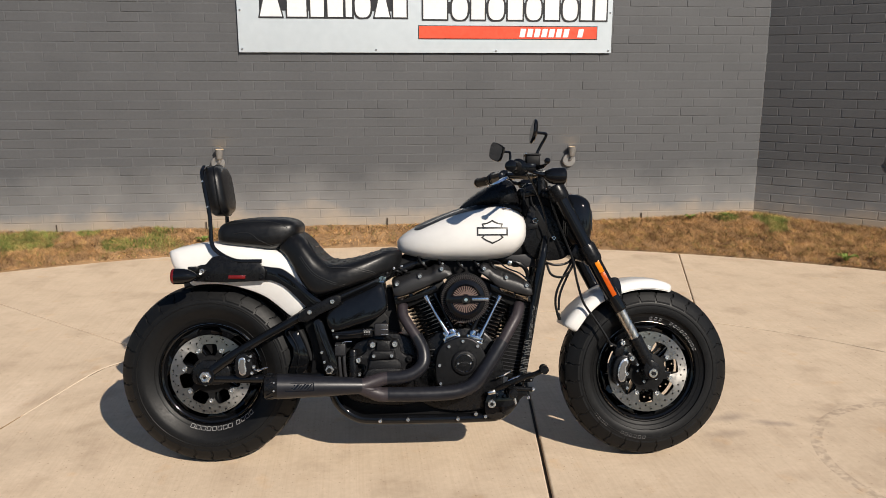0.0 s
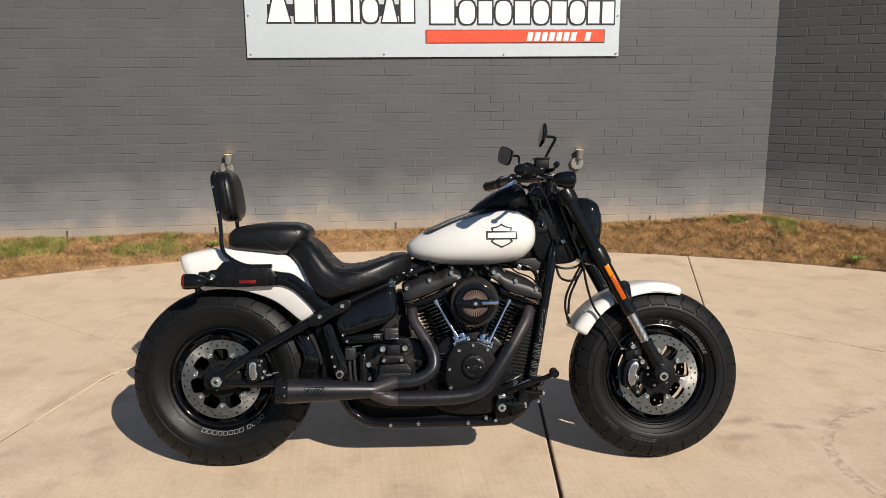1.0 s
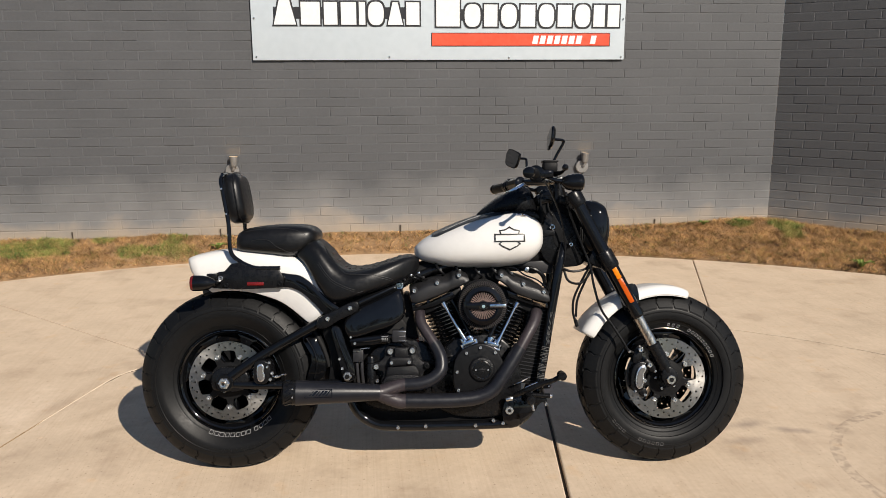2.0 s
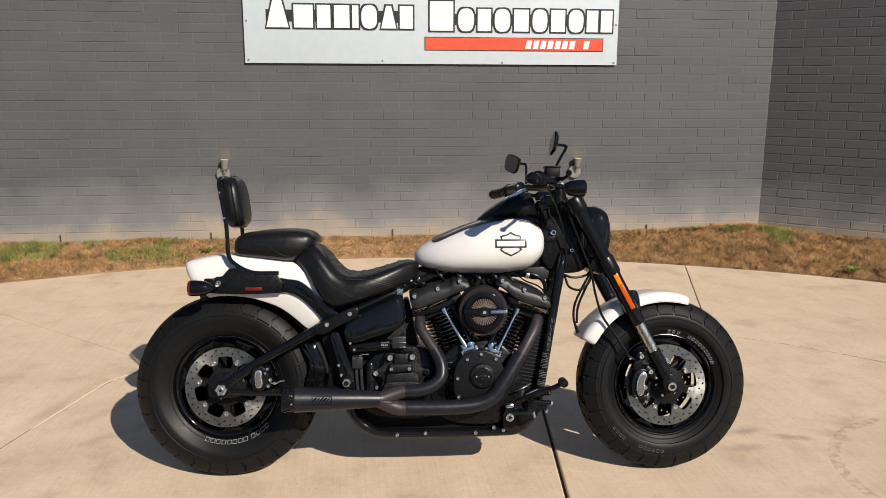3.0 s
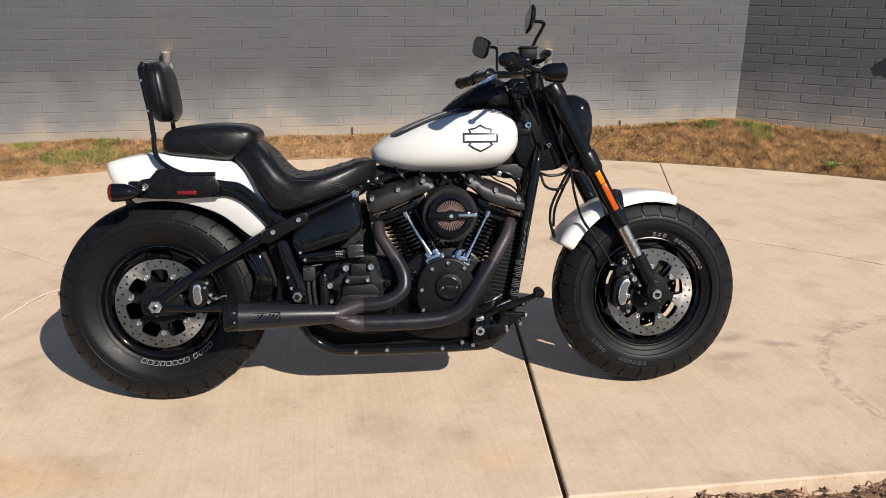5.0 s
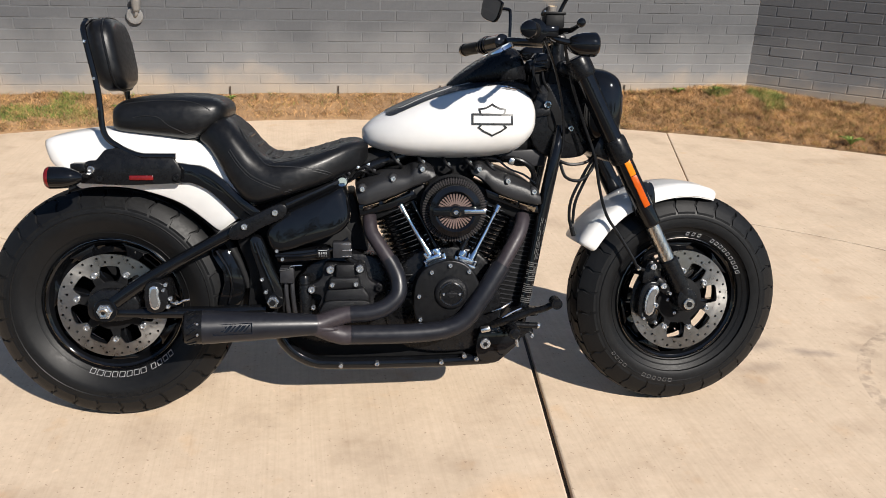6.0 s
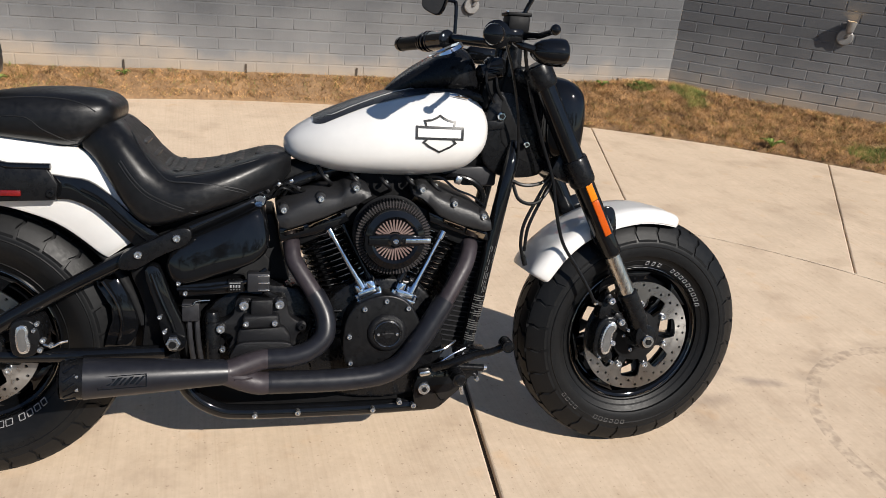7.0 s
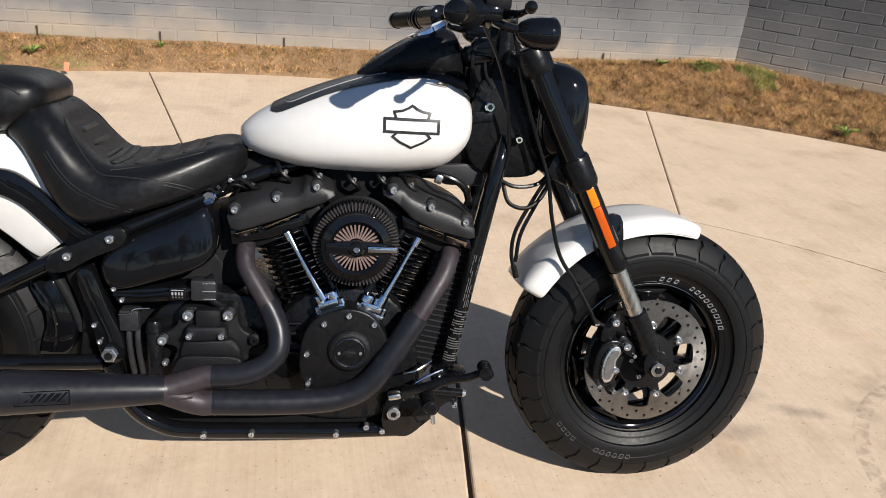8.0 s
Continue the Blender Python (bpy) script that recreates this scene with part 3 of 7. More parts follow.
def joint_dust():
    """Pale dust and mortar that fill the west stretch of the ring joint, and the soil in its open part."""
    rng = random.Random(12)
    for name, material, a0, a1, half, z, side, label in (("joint_dust", DUST, 131.5, 148.5, 0.0070, 0.0010, 0.0, "pale dust filling a joint"), ("joint_dust", DUST, 62.0, 16.0, 0.0085, 0.0010, 0.0105, "pale chipped edge beside a joint"), ("joint_soil", JOINT_SOIL, 146.0, 152.5, 0.0048, 0.0016, 0.0, "dark soil in an open joint")):
        bm = bmesh.new()
        rows = []
        n = 90
        for k in range(n + 1):
            u = k / n
            a = radians(a0 + (a1 - a0) * u)
            w = half * min(1.0, 6 * u, 6 * (1 - u) if name == "joint_dust" else 1.0) * rng.uniform(0.55, 1.1)
            mid = rng.uniform(-0.0015, 0.0015)
            rows.append([bm.verts.new((*ring_point(a, side + mid + o * w), z if o == 0 else -0.0015)) for o in (-1, 0, 1)])
        for p, q in zip(rows, rows[1:]):
            for i in (0, 1):
                bm.faces.new((p[i], p[i + 1], q[i + 1], q[i]))
        bmesh.ops.recalc_face_normals(bm, faces=bm.faces)
        if bm.faces[:][0].normal.z < 0:
            bmesh.ops.reverse_faces(bm, faces=bm.faces)
        part(name, bm, material, pavement, label)


joint_dust()

# walls: a mortar-coloured core, and bricks laid proud of it
COURSE, BRICK_L, JOINT = 0.0741, 0.2435, 0.008
WALL_LOW, WALL_TOP = 0.1325 - COURSE * 3, 3.5


def wall_core(name, label, p0, p1, thick=0.3):
    a, b = Vector(p0), Vector(p1)
    d = (b - a).normalized()
    out = Vector((-d.y, d.x)) * thick
    bm = bmesh.new()
    base = [a, b, b + out, a + out]
    lo = [bm.verts.new((p.x, p.y, -0.3)) for p in base]
    hi = [bm.verts.new((p.x, p.y, WALL_TOP)) for p in base]
    bm.faces.new(lo[::-1])
    bm.faces.new(hi)
    for i in range(4):
        j = (i + 1) % 4
        bm.faces.new((lo[i], lo[j], hi[j], hi[i]))
    me = mesh_of(name, bm, MORTAR, smooth=False)
    return tagged(new(name, me), label, "wall", kind="structure")


END = Vector((CORNER_X, WALL_Y)) + DIAG * 5.0
wall_north = wall_core("wall_north", "dark grey painted brick wall, faded and dusty at its foot", (-8.0, WALL_Y + 0.0011), (CORNER_X, WALL_Y + 0.0011))
wall_east = wall_core("wall_east", "dark grey painted brick wall standing at an angle, in raking light", (CORNER_X + 0.0007, WALL_Y + 0.0008), tuple(END + Vector((0.0007, 0.0008))))

# ---- motorcycle ----
LEAN_DEG, YAW_DEG = 9.6, -4.7
BIKE_M = pose(-0.3865, 3.0616, 0.0013, 0, 0, YAW_DEG) @ pose(0, 0, 0, -LEAN_DEG, 0, 0)
bike = thing("motorcycle", "white and black cruiser motorcycle leaning on its side stand", "motorcycle", BIKE_M)
RX, RZ, RR = 0.0, 0.308, 0.333
FX, FZ, FR = 1.610, 0.2965, 0.318
STEER = 3.0
st_p, st_a = Vector((1.305, 0, 0.79)), Vector((-0.482, 0, 0.876)).normalized()
STEER_M = Matrix.Translation(st_p) @ Matrix.Rotation(radians(STEER), 4, st_a) @ Matrix.Translation(-st_p)


def steered(name, bm, material, parent, label="", smooth=True, sharp=35):
    bmesh.ops.transform(bm, matrix=STEER_M, verts=bm.verts)
    return part(name, bm, material, parent, label, smooth, sharp)


def crown(r, half, u, lift=0.0):
    """Radius and side offset of the tread's face, u from -1 to 1 across the tyre."""
    a = abs(u)
    return r - 0.031 * a ** 2.6 - 0.075 * max(0, a - 0.72) + lift, u * half * 0.985


def tyre_profile(r, half, rim_r):
    """Section of a fat tyre from bead to bead: bulged side walls that draw in to the rim, a round crown."""
    pts = [(rim_r + 0.002, half * 0.62), (rim_r + 0.010, half * 0.68), (rim_r + 0.022, half * 0.76), (rim_r + 0.036, half * 0.865), (r - 0.098, half * 0.955), (r - 0.090, half * 0.992), (r - 0.078, half * 1.0), (r - 0.064, half * 0.995)]
    pts += [crown(r, half, u, -0.0068) for u in (1.0, 0.9, 0.8, 0.66, 0.5, 0.3, 0.1)]
    return pts + [(a, -b) for a, b in pts[::-1]]


def tread_blocks(r, half, count, seed):
    """Chunky blocks round the crown and shoulders, a few millimetres proud."""
    rng = random.Random(seed)
    bm = bmesh.new()

    def block(a0, a1, u0, u1, skew):
        n = 3
        grid = []
        for lift in (-0.012, 0.0):
            rows = []
            for i in range(n + 1):
                u = u0 + (u1 - u0) * i / n
                rr, y = crown(r, half, u, lift)
                sh = skew * (u - (u0 + u1) / 2) + (0.010 if i % 2 else -0.010)
                rows.append([(rr * math.cos(a), y, rr * math.sin(a)) for a in (a0 + sh, (a0 + a1) / 2 + sh, a1 + sh)])
            grid.append(rows)
        vs = [[[bm.verts.new(p) for p in row] for row in g] for g in grid]
        lo, hi = vs
        for i in range(n):
            for j in range(2):
                bm.faces.new((hi[i][j], hi[i][j + 1], hi[i + 1][j + 1], hi[i + 1][j]))
        for i in range(n):
            bm.faces.new((lo[i][0], hi[i][0], hi[i + 1][0], lo[i + 1][0]))
            bm.faces.new((lo[i][2], lo[i + 1][2], hi[i + 1][2], hi[i][2]))
        for j in range(2):
            bm.faces.new((lo[0][j], lo[0][j + 1], hi[0][j + 1], hi[0][j]))
            bm.faces.new((lo[n][j], hi[n][j], hi[n][j + 1], lo[n][j + 1]))

    step = 2 * math.pi / count
    for k in range(count):
        a = k * step
        g = 0.062 * step
        block(a + g, a + step - g, 0.66, 1.0, 0.05)
        block(a + step * 0.5 + g, a + step * 1.5 - g, -1.0, -0.66, -0.05)
        for u0, u1, off in ((0.22, 0.61, 0.32), (-0.61, -0.22, 0.78), (-0.18, 0.18, 0.1)):
            skew = 0.22 if off < 0.5 else -0.22
            block(a + off * step + g, a + (off + 1) * step - g * 1.1, u0, u1, skew)
    return bm


def arc_bars(r, y, a0, a1, count, height, width, thick, seed=1, tilt=0.0):
    """A row of letter-sized bars on a side wall, facing minus y."""
    rng = random.Random(seed)
    bm = bmesh.new()
    for k in range(count):
        a = radians(a0 + (a1 - a0) * (k + 0.5) / count)
        w = width * rng.uniform(0.75, 0.95)
        m = Matrix.Translation((r * math.cos(a), y, r * math.sin(a))) @ Matrix.Rotation(-a + math.pi / 2, 4, "Y") @ Matrix(((1, 0, 0.12, 0), (0, 1, 0, 0), (0, 0, 1, 0), (0, 0, 0, 1))) @ Matrix.Rotation(radians(tilt), 4, "X")
        b = 0.0013
        sides = [(w, b, 0, height / 2), (w, b, 0, -height / 2), (b, height, -w / 2, 0), (b, height, w / 2, 0)]
        for sx, sz, ox, oz in sides:
            add_bm(bm, box(sx, thick, sz, 0.0, m @ Matrix.Translation((ox, 0, oz))))
    return bm


def brake_disc(r_out, r_in, thick, y, tabs=7, start=0.0, tab_r=0.081):
    """A drilled ring with round holes right through, its inner edge drawn in to a tab at each rivet."""
    bm = bmesh.new()
    n = 126

    def inner(deg):
        d = abs((deg - start + 180 / tabs) % (360 / tabs) - 180 / tabs)
        u = min(1.0, max(0.0, (d - 5.5) / 8.5))
        u = u * u * (3 - 2 * u)
        return tab_r + (r_in - tab_r) * u

    def at(r, k):
        a = 2 * math.pi * k / n
        return (r * math.cos(a), y, r * math.sin(a))

    cuts = [0.0, 0.0055, 0.0125, 0.0185, 0.0255]
    bands = [[bm.verts.new(at(r_out - c, k)) for k in range(n)] for c in cuts]
    low = r_out - cuts[-1]
    for f in (0.5, 1.0):
        bands.append([bm.verts.new(at(low + (inner(360 * k / n) - low) * f, k)) for k in range(n)])
    for b in range(len(bands) - 1):
        for k in range(n):
            j = (k + 1) % n
            quad = (bands[b][k], bands[b][j], bands[b + 1][j], bands[b + 1][k])
            if not (b in (1, 3) and (k + (3 if b == 3 else 0)) % 6 == 0):
                bm.faces.new(quad)
                continue
            c = sum((v.co for v in quad), Vector()) / 4
            a0 = math.atan2(quad[0].co.z - c.z, quad[0].co.x - c.x)
            sgn = 1 if (math.atan2(quad[1].co.z - c.z, quad[1].co.x - c.x) - a0) % (2 * math.pi) < math.pi else -1
            hole = [bm.verts.new((c.x + 0.0036 * math.cos(a0 + sgn * i * math.pi / 4), y, c.z + 0.0036 * math.sin(a0 + sgn * i * math.pi / 4))) for i in range(8)]
            for i in range(4):
                bm.faces.new((quad[i], quad[(i + 1) % 4], hole[(2 * i + 2) % 8], hole[2 * i + 1], hole[2 * i]))
    ext = bmesh.ops.extrude_face_region(bm, geom=list(bm.faces))
    bmesh.ops.translate(bm, vec=(0, thick, 0), verts=[v for v in ext["geom"] if isinstance(v, bmesh.types.BMVert)])
    return bm


def lug_ring(r0, r1, count, width, y, thick, twist=0.0, start=0.0):
    """Separate arms from r0 out to r1."""
    bm = bmesh.new()
    for k in range(count):
        a = radians(start + 360 * k / count)
        p = prism([(r0, -width * 0.7), (r1, -width * 0.45 + twist), (r1, width * 0.45 + twist), (r0, width * 0.7)], y - thick / 2, y + thick / 2, 0.0015, 1)
        bmesh.ops.transform(p, matrix=Matrix.Rotation(-a, 4, "Y"), verts=p.verts)
        add_bm(bm, p)
    return bm


def wheel(name, label, cx, cz, r, half, disc_r, disc_y, turn, spin, blocks, rivet_deg, rivet_r):
    """One wheel with all its pieces, turned by the matrix turn."""
    m = turn @ Matrix.Translation((cx, 0, cz)) @ Matrix.Rotation(radians(spin), 4, "Y")
    rim_r = 0.183

    def put(nm, bm, material, parent, lab="", sharp=35):
        bmesh.ops.transform(bm, matrix=m, verts=bm.verts)
        return part(nm, bm, material, parent, lab, sharp=sharp)

    rim_half = half * 0.74
    rim = lathe([(rim_r + 0.006, -rim_half), (rim_r + 0.009, -rim_half + 0.003), (rim_r + 0.006, -rim_half + 0.008), (rim_r - 0.006, -rim_half + 0.014), (rim_r - 0.016, -rim_half + 0.035), (rim_r - 0.022, -0.012), (rim_r - 0.022, 0.012), (rim_r - 0.016, rim_half - 0.035), (rim_r - 0.006, rim_half - 0.014), (rim_r + 0.006, rim_half), (rim_r + 0.010, 0.0)], 72, closed=True)
    wheel_part = put(name, rim, GLOSS, bike, label)
    put("tyre", lathe(tyre_profile(r, half, rim_r), 96), RUBBER, wheel_part, "black rubber tyre with raised sidewall ribs")
    put("tread", tread_blocks(r, half, blocks, 3), RUBBER, wheel_part, "chunky black tread blocks", sharp=25)
    # raised rings on the side wall
    for rr, t in ((r - 0.070, 0.0016), (rim_r + 0.022, 0.0015)):
        y = -half * (1.0 if rr > 0.24 else 0.760)
        put("sidewall_rib", lathe([(rr - 0.003, y + 0.001), (rr, y - t), (rr + 0.003, y + 0.001)], 96), RUBBER, wheel_part)
    # the bright line machined round the rim's lip
    put("rim_line", lathe([(rim_r - 0.0005, -rim_half + 0.0075), (rim_r + 0.0015, -rim_half + 0.0052), (rim_r + 0.0025, -rim_half + 0.0055)], 96), BLACK_CHROME, wheel_part, "thin bright line round the black rim")
    # cast spokes, flaring into the rim
    for k in range(7):
        a = rivet_deg + 360 * k / 7 + 3
        sp = prism([(0.034, -0.016), (0.095, -0.0125), (0.130, -0.014), (0.156, -0.026), (0.168, -0.045), (0.168, 0.045), (0.156, 0.026), (0.130, 0.014), (0.095, 0.0125), (0.034, 0.016)], -0.040, 0.014, 0.004, 2)
        bmesh.ops.transform(sp, matrix=Matrix.Rotation(-radians(a), 4, "Y"), verts=sp.verts)
        put("spoke", sp, GLOSS, wheel_part)
    # black ring added to darken the gap between disc and rim
    put("rim_gap_filler", lathe([(0.136, -0.006), (0.139, -0.012), (0.152, -0.014), (0.163, -0.020), (0.163, 0.016), (0.152, 0.010), (0.139, 0.008), (0.136, 0.003)], 72, closed=True), GLOSS, wheel_part)
    put("hub", lathe([(0, -0.06), (0.032, -0.06), (0.042, -0.05), (0.046, -0.03), (0.05, 0.03), (0.042, 0.055), (0, 0.055)], 32), SATIN, wheel_part)
    # brake disc and carrier
    d = put("brake_disc", brake_disc(disc_r, disc_r - 0.033, 0.005, disc_y, 7, rivet_deg, rivet_r - 0.010), DISC_STEEL, wheel_part, "drilled steel brake disc")
    for k in range(7):
        a = rivet_deg + 360 * k / 7
        put("carrier_arm", lug_ring(0.060, rivet_r - 0.002, 1, 0.021, disc_y + 0.004, 0.008, 0.003, a), MATTE, d)
        put("carrier_boss", disc(rivet_r * math.cos(radians(a)), disc_y + 0.003, rivet_r * math.sin(radians(a)), 0.0125, 0.0045, 16), MATTE, d)
        put("disc_rivet", bolt(rivet_r * math.cos(radians(a)), disc_y - 0.0035, rivet_r * math.sin(radians(a)), 0.0098, 0.008, 14), BOLT_STEEL, d)
    put("carrier_ring", lathe([(0.034, disc_y - 0.005), (0.050, disc_y - 0.003), (0.068, disc_y), (0.070, disc_y + 0.007), (0.034, disc_y + 0.008)], 44, closed=True), MATTE, d)
    for k in range(5):
        a = radians(30 + 72 * k)
        put("hub_bolt", bolt(0.04 * math.cos(a), disc_y - 0.004, 0.04 * math.sin(a), 0.0065, 0.01, 8), BOLT_STEEL, d)
    return wheel_part, put


rear_wheel, put_rear = wheel("rear_wheel", "black cast rear wheel with a fat block-tread tyre", RX, RZ, RR, 0.090, 0.146, -0.075, Matrix(), 0, 30, 65.0, 0.096)
put_rear("raised_lettering", arc_bars(0.203, -0.0675, 247, 292, 8, 0.0145, 0.0165, 0.006, 1, 32), PALE, rear_wheel, "white outlined raised lettering, worn")
put_rear("raised_lettering", arc_bars(0.203, -0.0675, 295, 318, 4, 0.0145, 0.0165, 0.006, 4, 32), PALE, rear_wheel, "white outlined raised lettering, worn")
put_rear("moulded_lettering", arc_bars(0.256, -0.0905, 262, 300, 7, 0.010, 0.013, 0.0012, 2), RUBBER, rear_wheel)
front_wheel, put_front = wheel("front_wheel", "black cast front wheel with a fat block-tread tyre", FX, FZ, FR, 0.076, 0.150, -0.068, STEER_M, 0, 28, -16.0, 0.089)
put_front("raised_lettering", arc_bars(0.1990, -0.0550, 21, 64, 9, 0.0100, 0.0098, 0.006, 1, 29), PALE, front_wheel, "white outlined raised lettering, worn")
put_front("raised_lettering", arc_bars(0.1990, -0.0550, 72, 88, 3, 0.0100, 0.0098, 0.006, 4, 29), PALE, front_wheel, "white outlined raised lettering, worn")
put_front("moulded_lettering", arc_bars(0.245, -0.0772, 244, 268, 6, 0.010, 0.0105, 0.0012, 2), DIM, front_wheel, "grey moulded lettering")
put_front("moulded_lettering", arc_bars(0.250, -0.0765, 216, 232, 4, 0.009, 0.0105, 0.0012, 3), DIM, front_wheel, "grey moulded lettering")
# pulley drawn oversize, as a black backing that darkens the wheel's openings
put_rear("belt_pulley", lathe([(0.03, 0.075), (0.105, 0.078), (0.170, 0.078), (0.170, 0.100), (0.12, 0.102), (0.06, 0.10), (0.03, 0.10)], 48, closed=True), MATTE, rear_wheel, "black belt pulley")
far_disc = put_front("brake_disc", brake_disc(0.150, 0.117, 0.005, 0.063, 7, -20.0, 0.079), DISC_STEEL, front_wheel, "drilled steel brake disc")
put_front("carrier_ring", lathe([(0.034, 0.064), (0.056, 0.064), (0.058, 0.07), (0.034, 0.07)], 36, closed=True), MATTE, far_disc)
for k in range(7):
    put_front("carrier_arm", lug_ring(0.045, 0.088, 1, 0.017, 0.067, 0.007, 0.004, -20 + 360 * k / 7), MATTE, far_disc)


def ring_section(x, half, z_low, z_wide, z_top, k=20, pow_top=2.4, pow_low=2.6):
    """A closed section across the bike: widest at z_wide."""
    out = []
    for i in range(k):
        a = 2 * math.pi * i / k
        c, s = math.cos(a), math.sin(a)
        p = pow_top if s >= 0 else pow_low
        y = half * math.copysign(abs(c) ** (2 / p), c)
        z = z_wide + (z_top - z_wide if s >= 0 else z_wide - z_low) * math.copysign(abs(s) ** (2 / p), s)
        out.append((x, y, z))
    return out


# fuel tank: x, half width, low, widest, top
TANK = [(0.683, 0.012, 0.768, 0.778, 0.788), (0.692, 0.040, 0.752, 0.780, 0.800), (0.715, 0.068, 0.739, 0.778, 0.820), (0.76, 0.100, 0.727, 0.778, 0.846), (0.82, 0.126, 0.716, 0.782, 0.873), (0.90, 0.144, 0.713, 0.79, 0.902), (0.98, 0.150, 0.713, 0.80, 0.922), (1.05, 0.150, 0.720, 0.812, 0.930), (1.10, 0.142, 0.731, 0.820, 0.920), (1.135, 0.122, 0.758, 0.824, 0.898), (1.153, 0.092, 0.784, 0.826, 0.874), (1.160, 0.05, 0.810, 0.830, 0.852)]
TANK_ROWS = smooth_rows(TANK, 4)


def tank_y(x, z, lift=0.0):
    """Flank of the tank, right-hand side."""
    half, lo, wide, top = table(TANK_ROWS, x)
    s = (z - wide) / (top - wide) if z >= wide else (wide - z) / (wide - lo)
    s = min(0.999, max(0.0, s))
    p = 2.3 if z >= wide else 2.5
    return -(half * (1 - s ** p) ** (1 / p)) - lift


tank = part("fuel_tank", loft([ring_section(*r, k=40, pow_top=2.3, pow_low=2.5) for r in TANK_ROWS]), WHITE, bike, "glossy white teardrop fuel tank", sharp=60)


def tank_strip(x_rows, lift, material, name, parent, label=""):
    """A band that lies on the tank's top: rows of (x, half width)."""
    rings = []
    for x, w in x_rows:
        half, lo, wide, top = table(TANK_ROWS, x)
        row = []
        for i in range(13):
            u = -1 + 2 * i / 12
            y = w * u
            s = min(0.999, abs(y) / half)
            z = wide + (top - wide) * (1 - s ** 2.3) ** (1 / 2.3)
            row.append((x, y, z + lift))
        rings.append(row)
    return part(name, loft(rings, closed=False), material, parent, label)


tank_strip([(0.748, 0.058), (0.755, 0.068), (0.763, 0.076), (0.773, 0.081), (0.796, 0.085), (0.829, 0.087), (0.855, 0.087), (0.883, 0.087), (0.911, 0.088), (0.939, 0.088), (0.983, 0.090), (1.011, 0.089), (1.039, 0.088), (1.06, 0.083), (1.085, 0.070), (1.11, 0.055)], 0.0022, TANK_PANEL, "top_panel", tank, "dark grey panel along the tank top")


def tank_line(points, r, material, name, parent):
    return part(name, tube(points, r, 6, 4), material, parent)


def on_top(x, y, lift):
    half, lo, wide, top = table(TANK_ROWS, x)
    s = min(0.999, abs(y) / half)
    return (x, y, wide + (top - wide) * (1 - s ** 2.3) ** (1 / 2.3) + lift)


for s in (-1, 1):
    tank_line([on_top(x, s * w, 0.0028) for x, w in ((0.777, 0.053), (0.784, 0.062), (0.794, 0.066), (0.815, 0.066), (0.838, 0.064), (0.883, 0.061), (0.939, 0.053), (0.996, 0.050), (1.02, 0.049))], 0.0011, PALE, "pinstripe", tank)


# emblem: a bar across a shield outline, as flat bands on the flank
def flank_band(points, width, name, closed=True):
    """A decal line of that width through (x, z) points on the tank's flank."""
    bm = bmesh.new()
    p = [Vector((x, z)) for x, z in points]
    n = len(p)
    rows = []
    for i in range(n):
        a = p[i - 1] if (closed or i) else p[i]
        b = p[(i + 1) % n] if (closed or i < n - 1) else p[i]
        d1 = (p[i] - a).normalized() if (p[i] - a).length else (b - p[i]).normalized()
        d2 = (b - p[i]).normalized() if (b - p[i]).length else d1
        t = (d1 + d2)
        t = t.normalized() if t.length > 1e-4 else d1
        nn = Vector((-t.y, t.x))
        k = width / 2 / max(0.45, abs(nn.dot(Vector((-d1.y, d1.x)))))
        rows.append([p[i] - nn * k, p[i] + nn * k])
    vs = [[bm.verts.new((q.x, tank_y(q.x, q.y, 0.0016), q.y)) for q in r] for r in rows]
    for i in range(n if closed else n - 1):
        j = (i + 1) % n
        bm.faces.new((vs[i][0], vs[j][0], vs[j][1], vs[i][1]))
    return part(name, bm, DECAL, tank, "black outline emblem of a bar and shield")


def dense(points, n, closed=True):
    out = []
    k = len(points)
    for i in range(k if closed else k - 1):
        a, b = points[i], points[(i + 1) % k]
        out += [(a[0] + (b[0] - a[0]) * t / n, a[1] + (b[1] - a[1]) * t / n) for t in range(n)]
    return out if closed else out + [points[-1]]


EX, EZ = 1.0265, 0.8275
flank_band(dense([(EX - 0.053, EZ - 0.0125), (EX + 0.053, EZ - 0.0125), (EX + 0.053, EZ + 0.0125), (EX - 0.053, EZ + 0.0125)], 8), 0.0052, "emblem")
flank_band(dense([(EX - 0.031, EZ + 0.0125), (EX - 0.034, EZ + 0.022), (EX - 0.035, EZ + 0.0257), (EX - 0.019, EZ + 0.0283), (EX - 0.008, EZ + 0.0332), (EX, EZ + 0.0385), (EX + 0.008, EZ + 0.0332), (EX + 0.019, EZ + 0.0283), (EX + 0.035, EZ + 0.0257), (EX + 0.034, EZ + 0.022), (EX + 0.031, EZ + 0.0125)], 3, False), 0.0046, "emblem", False)
flank_band(dense([(EX - 0.028, EZ - 0.0125), (EX - 0.037, EZ - 0.0215), (EX - 0.024, EZ - 0.031), (EX - 0.009, EZ - 0.038), (EX, EZ - 0.0425), (EX + 0.009, EZ - 0.038), (EX + 0.024, EZ - 0.031), (EX + 0.037, EZ - 0.0215), (EX + 0.028, EZ - 0.0125)], 3, False), 0.0046, "emblem", False)

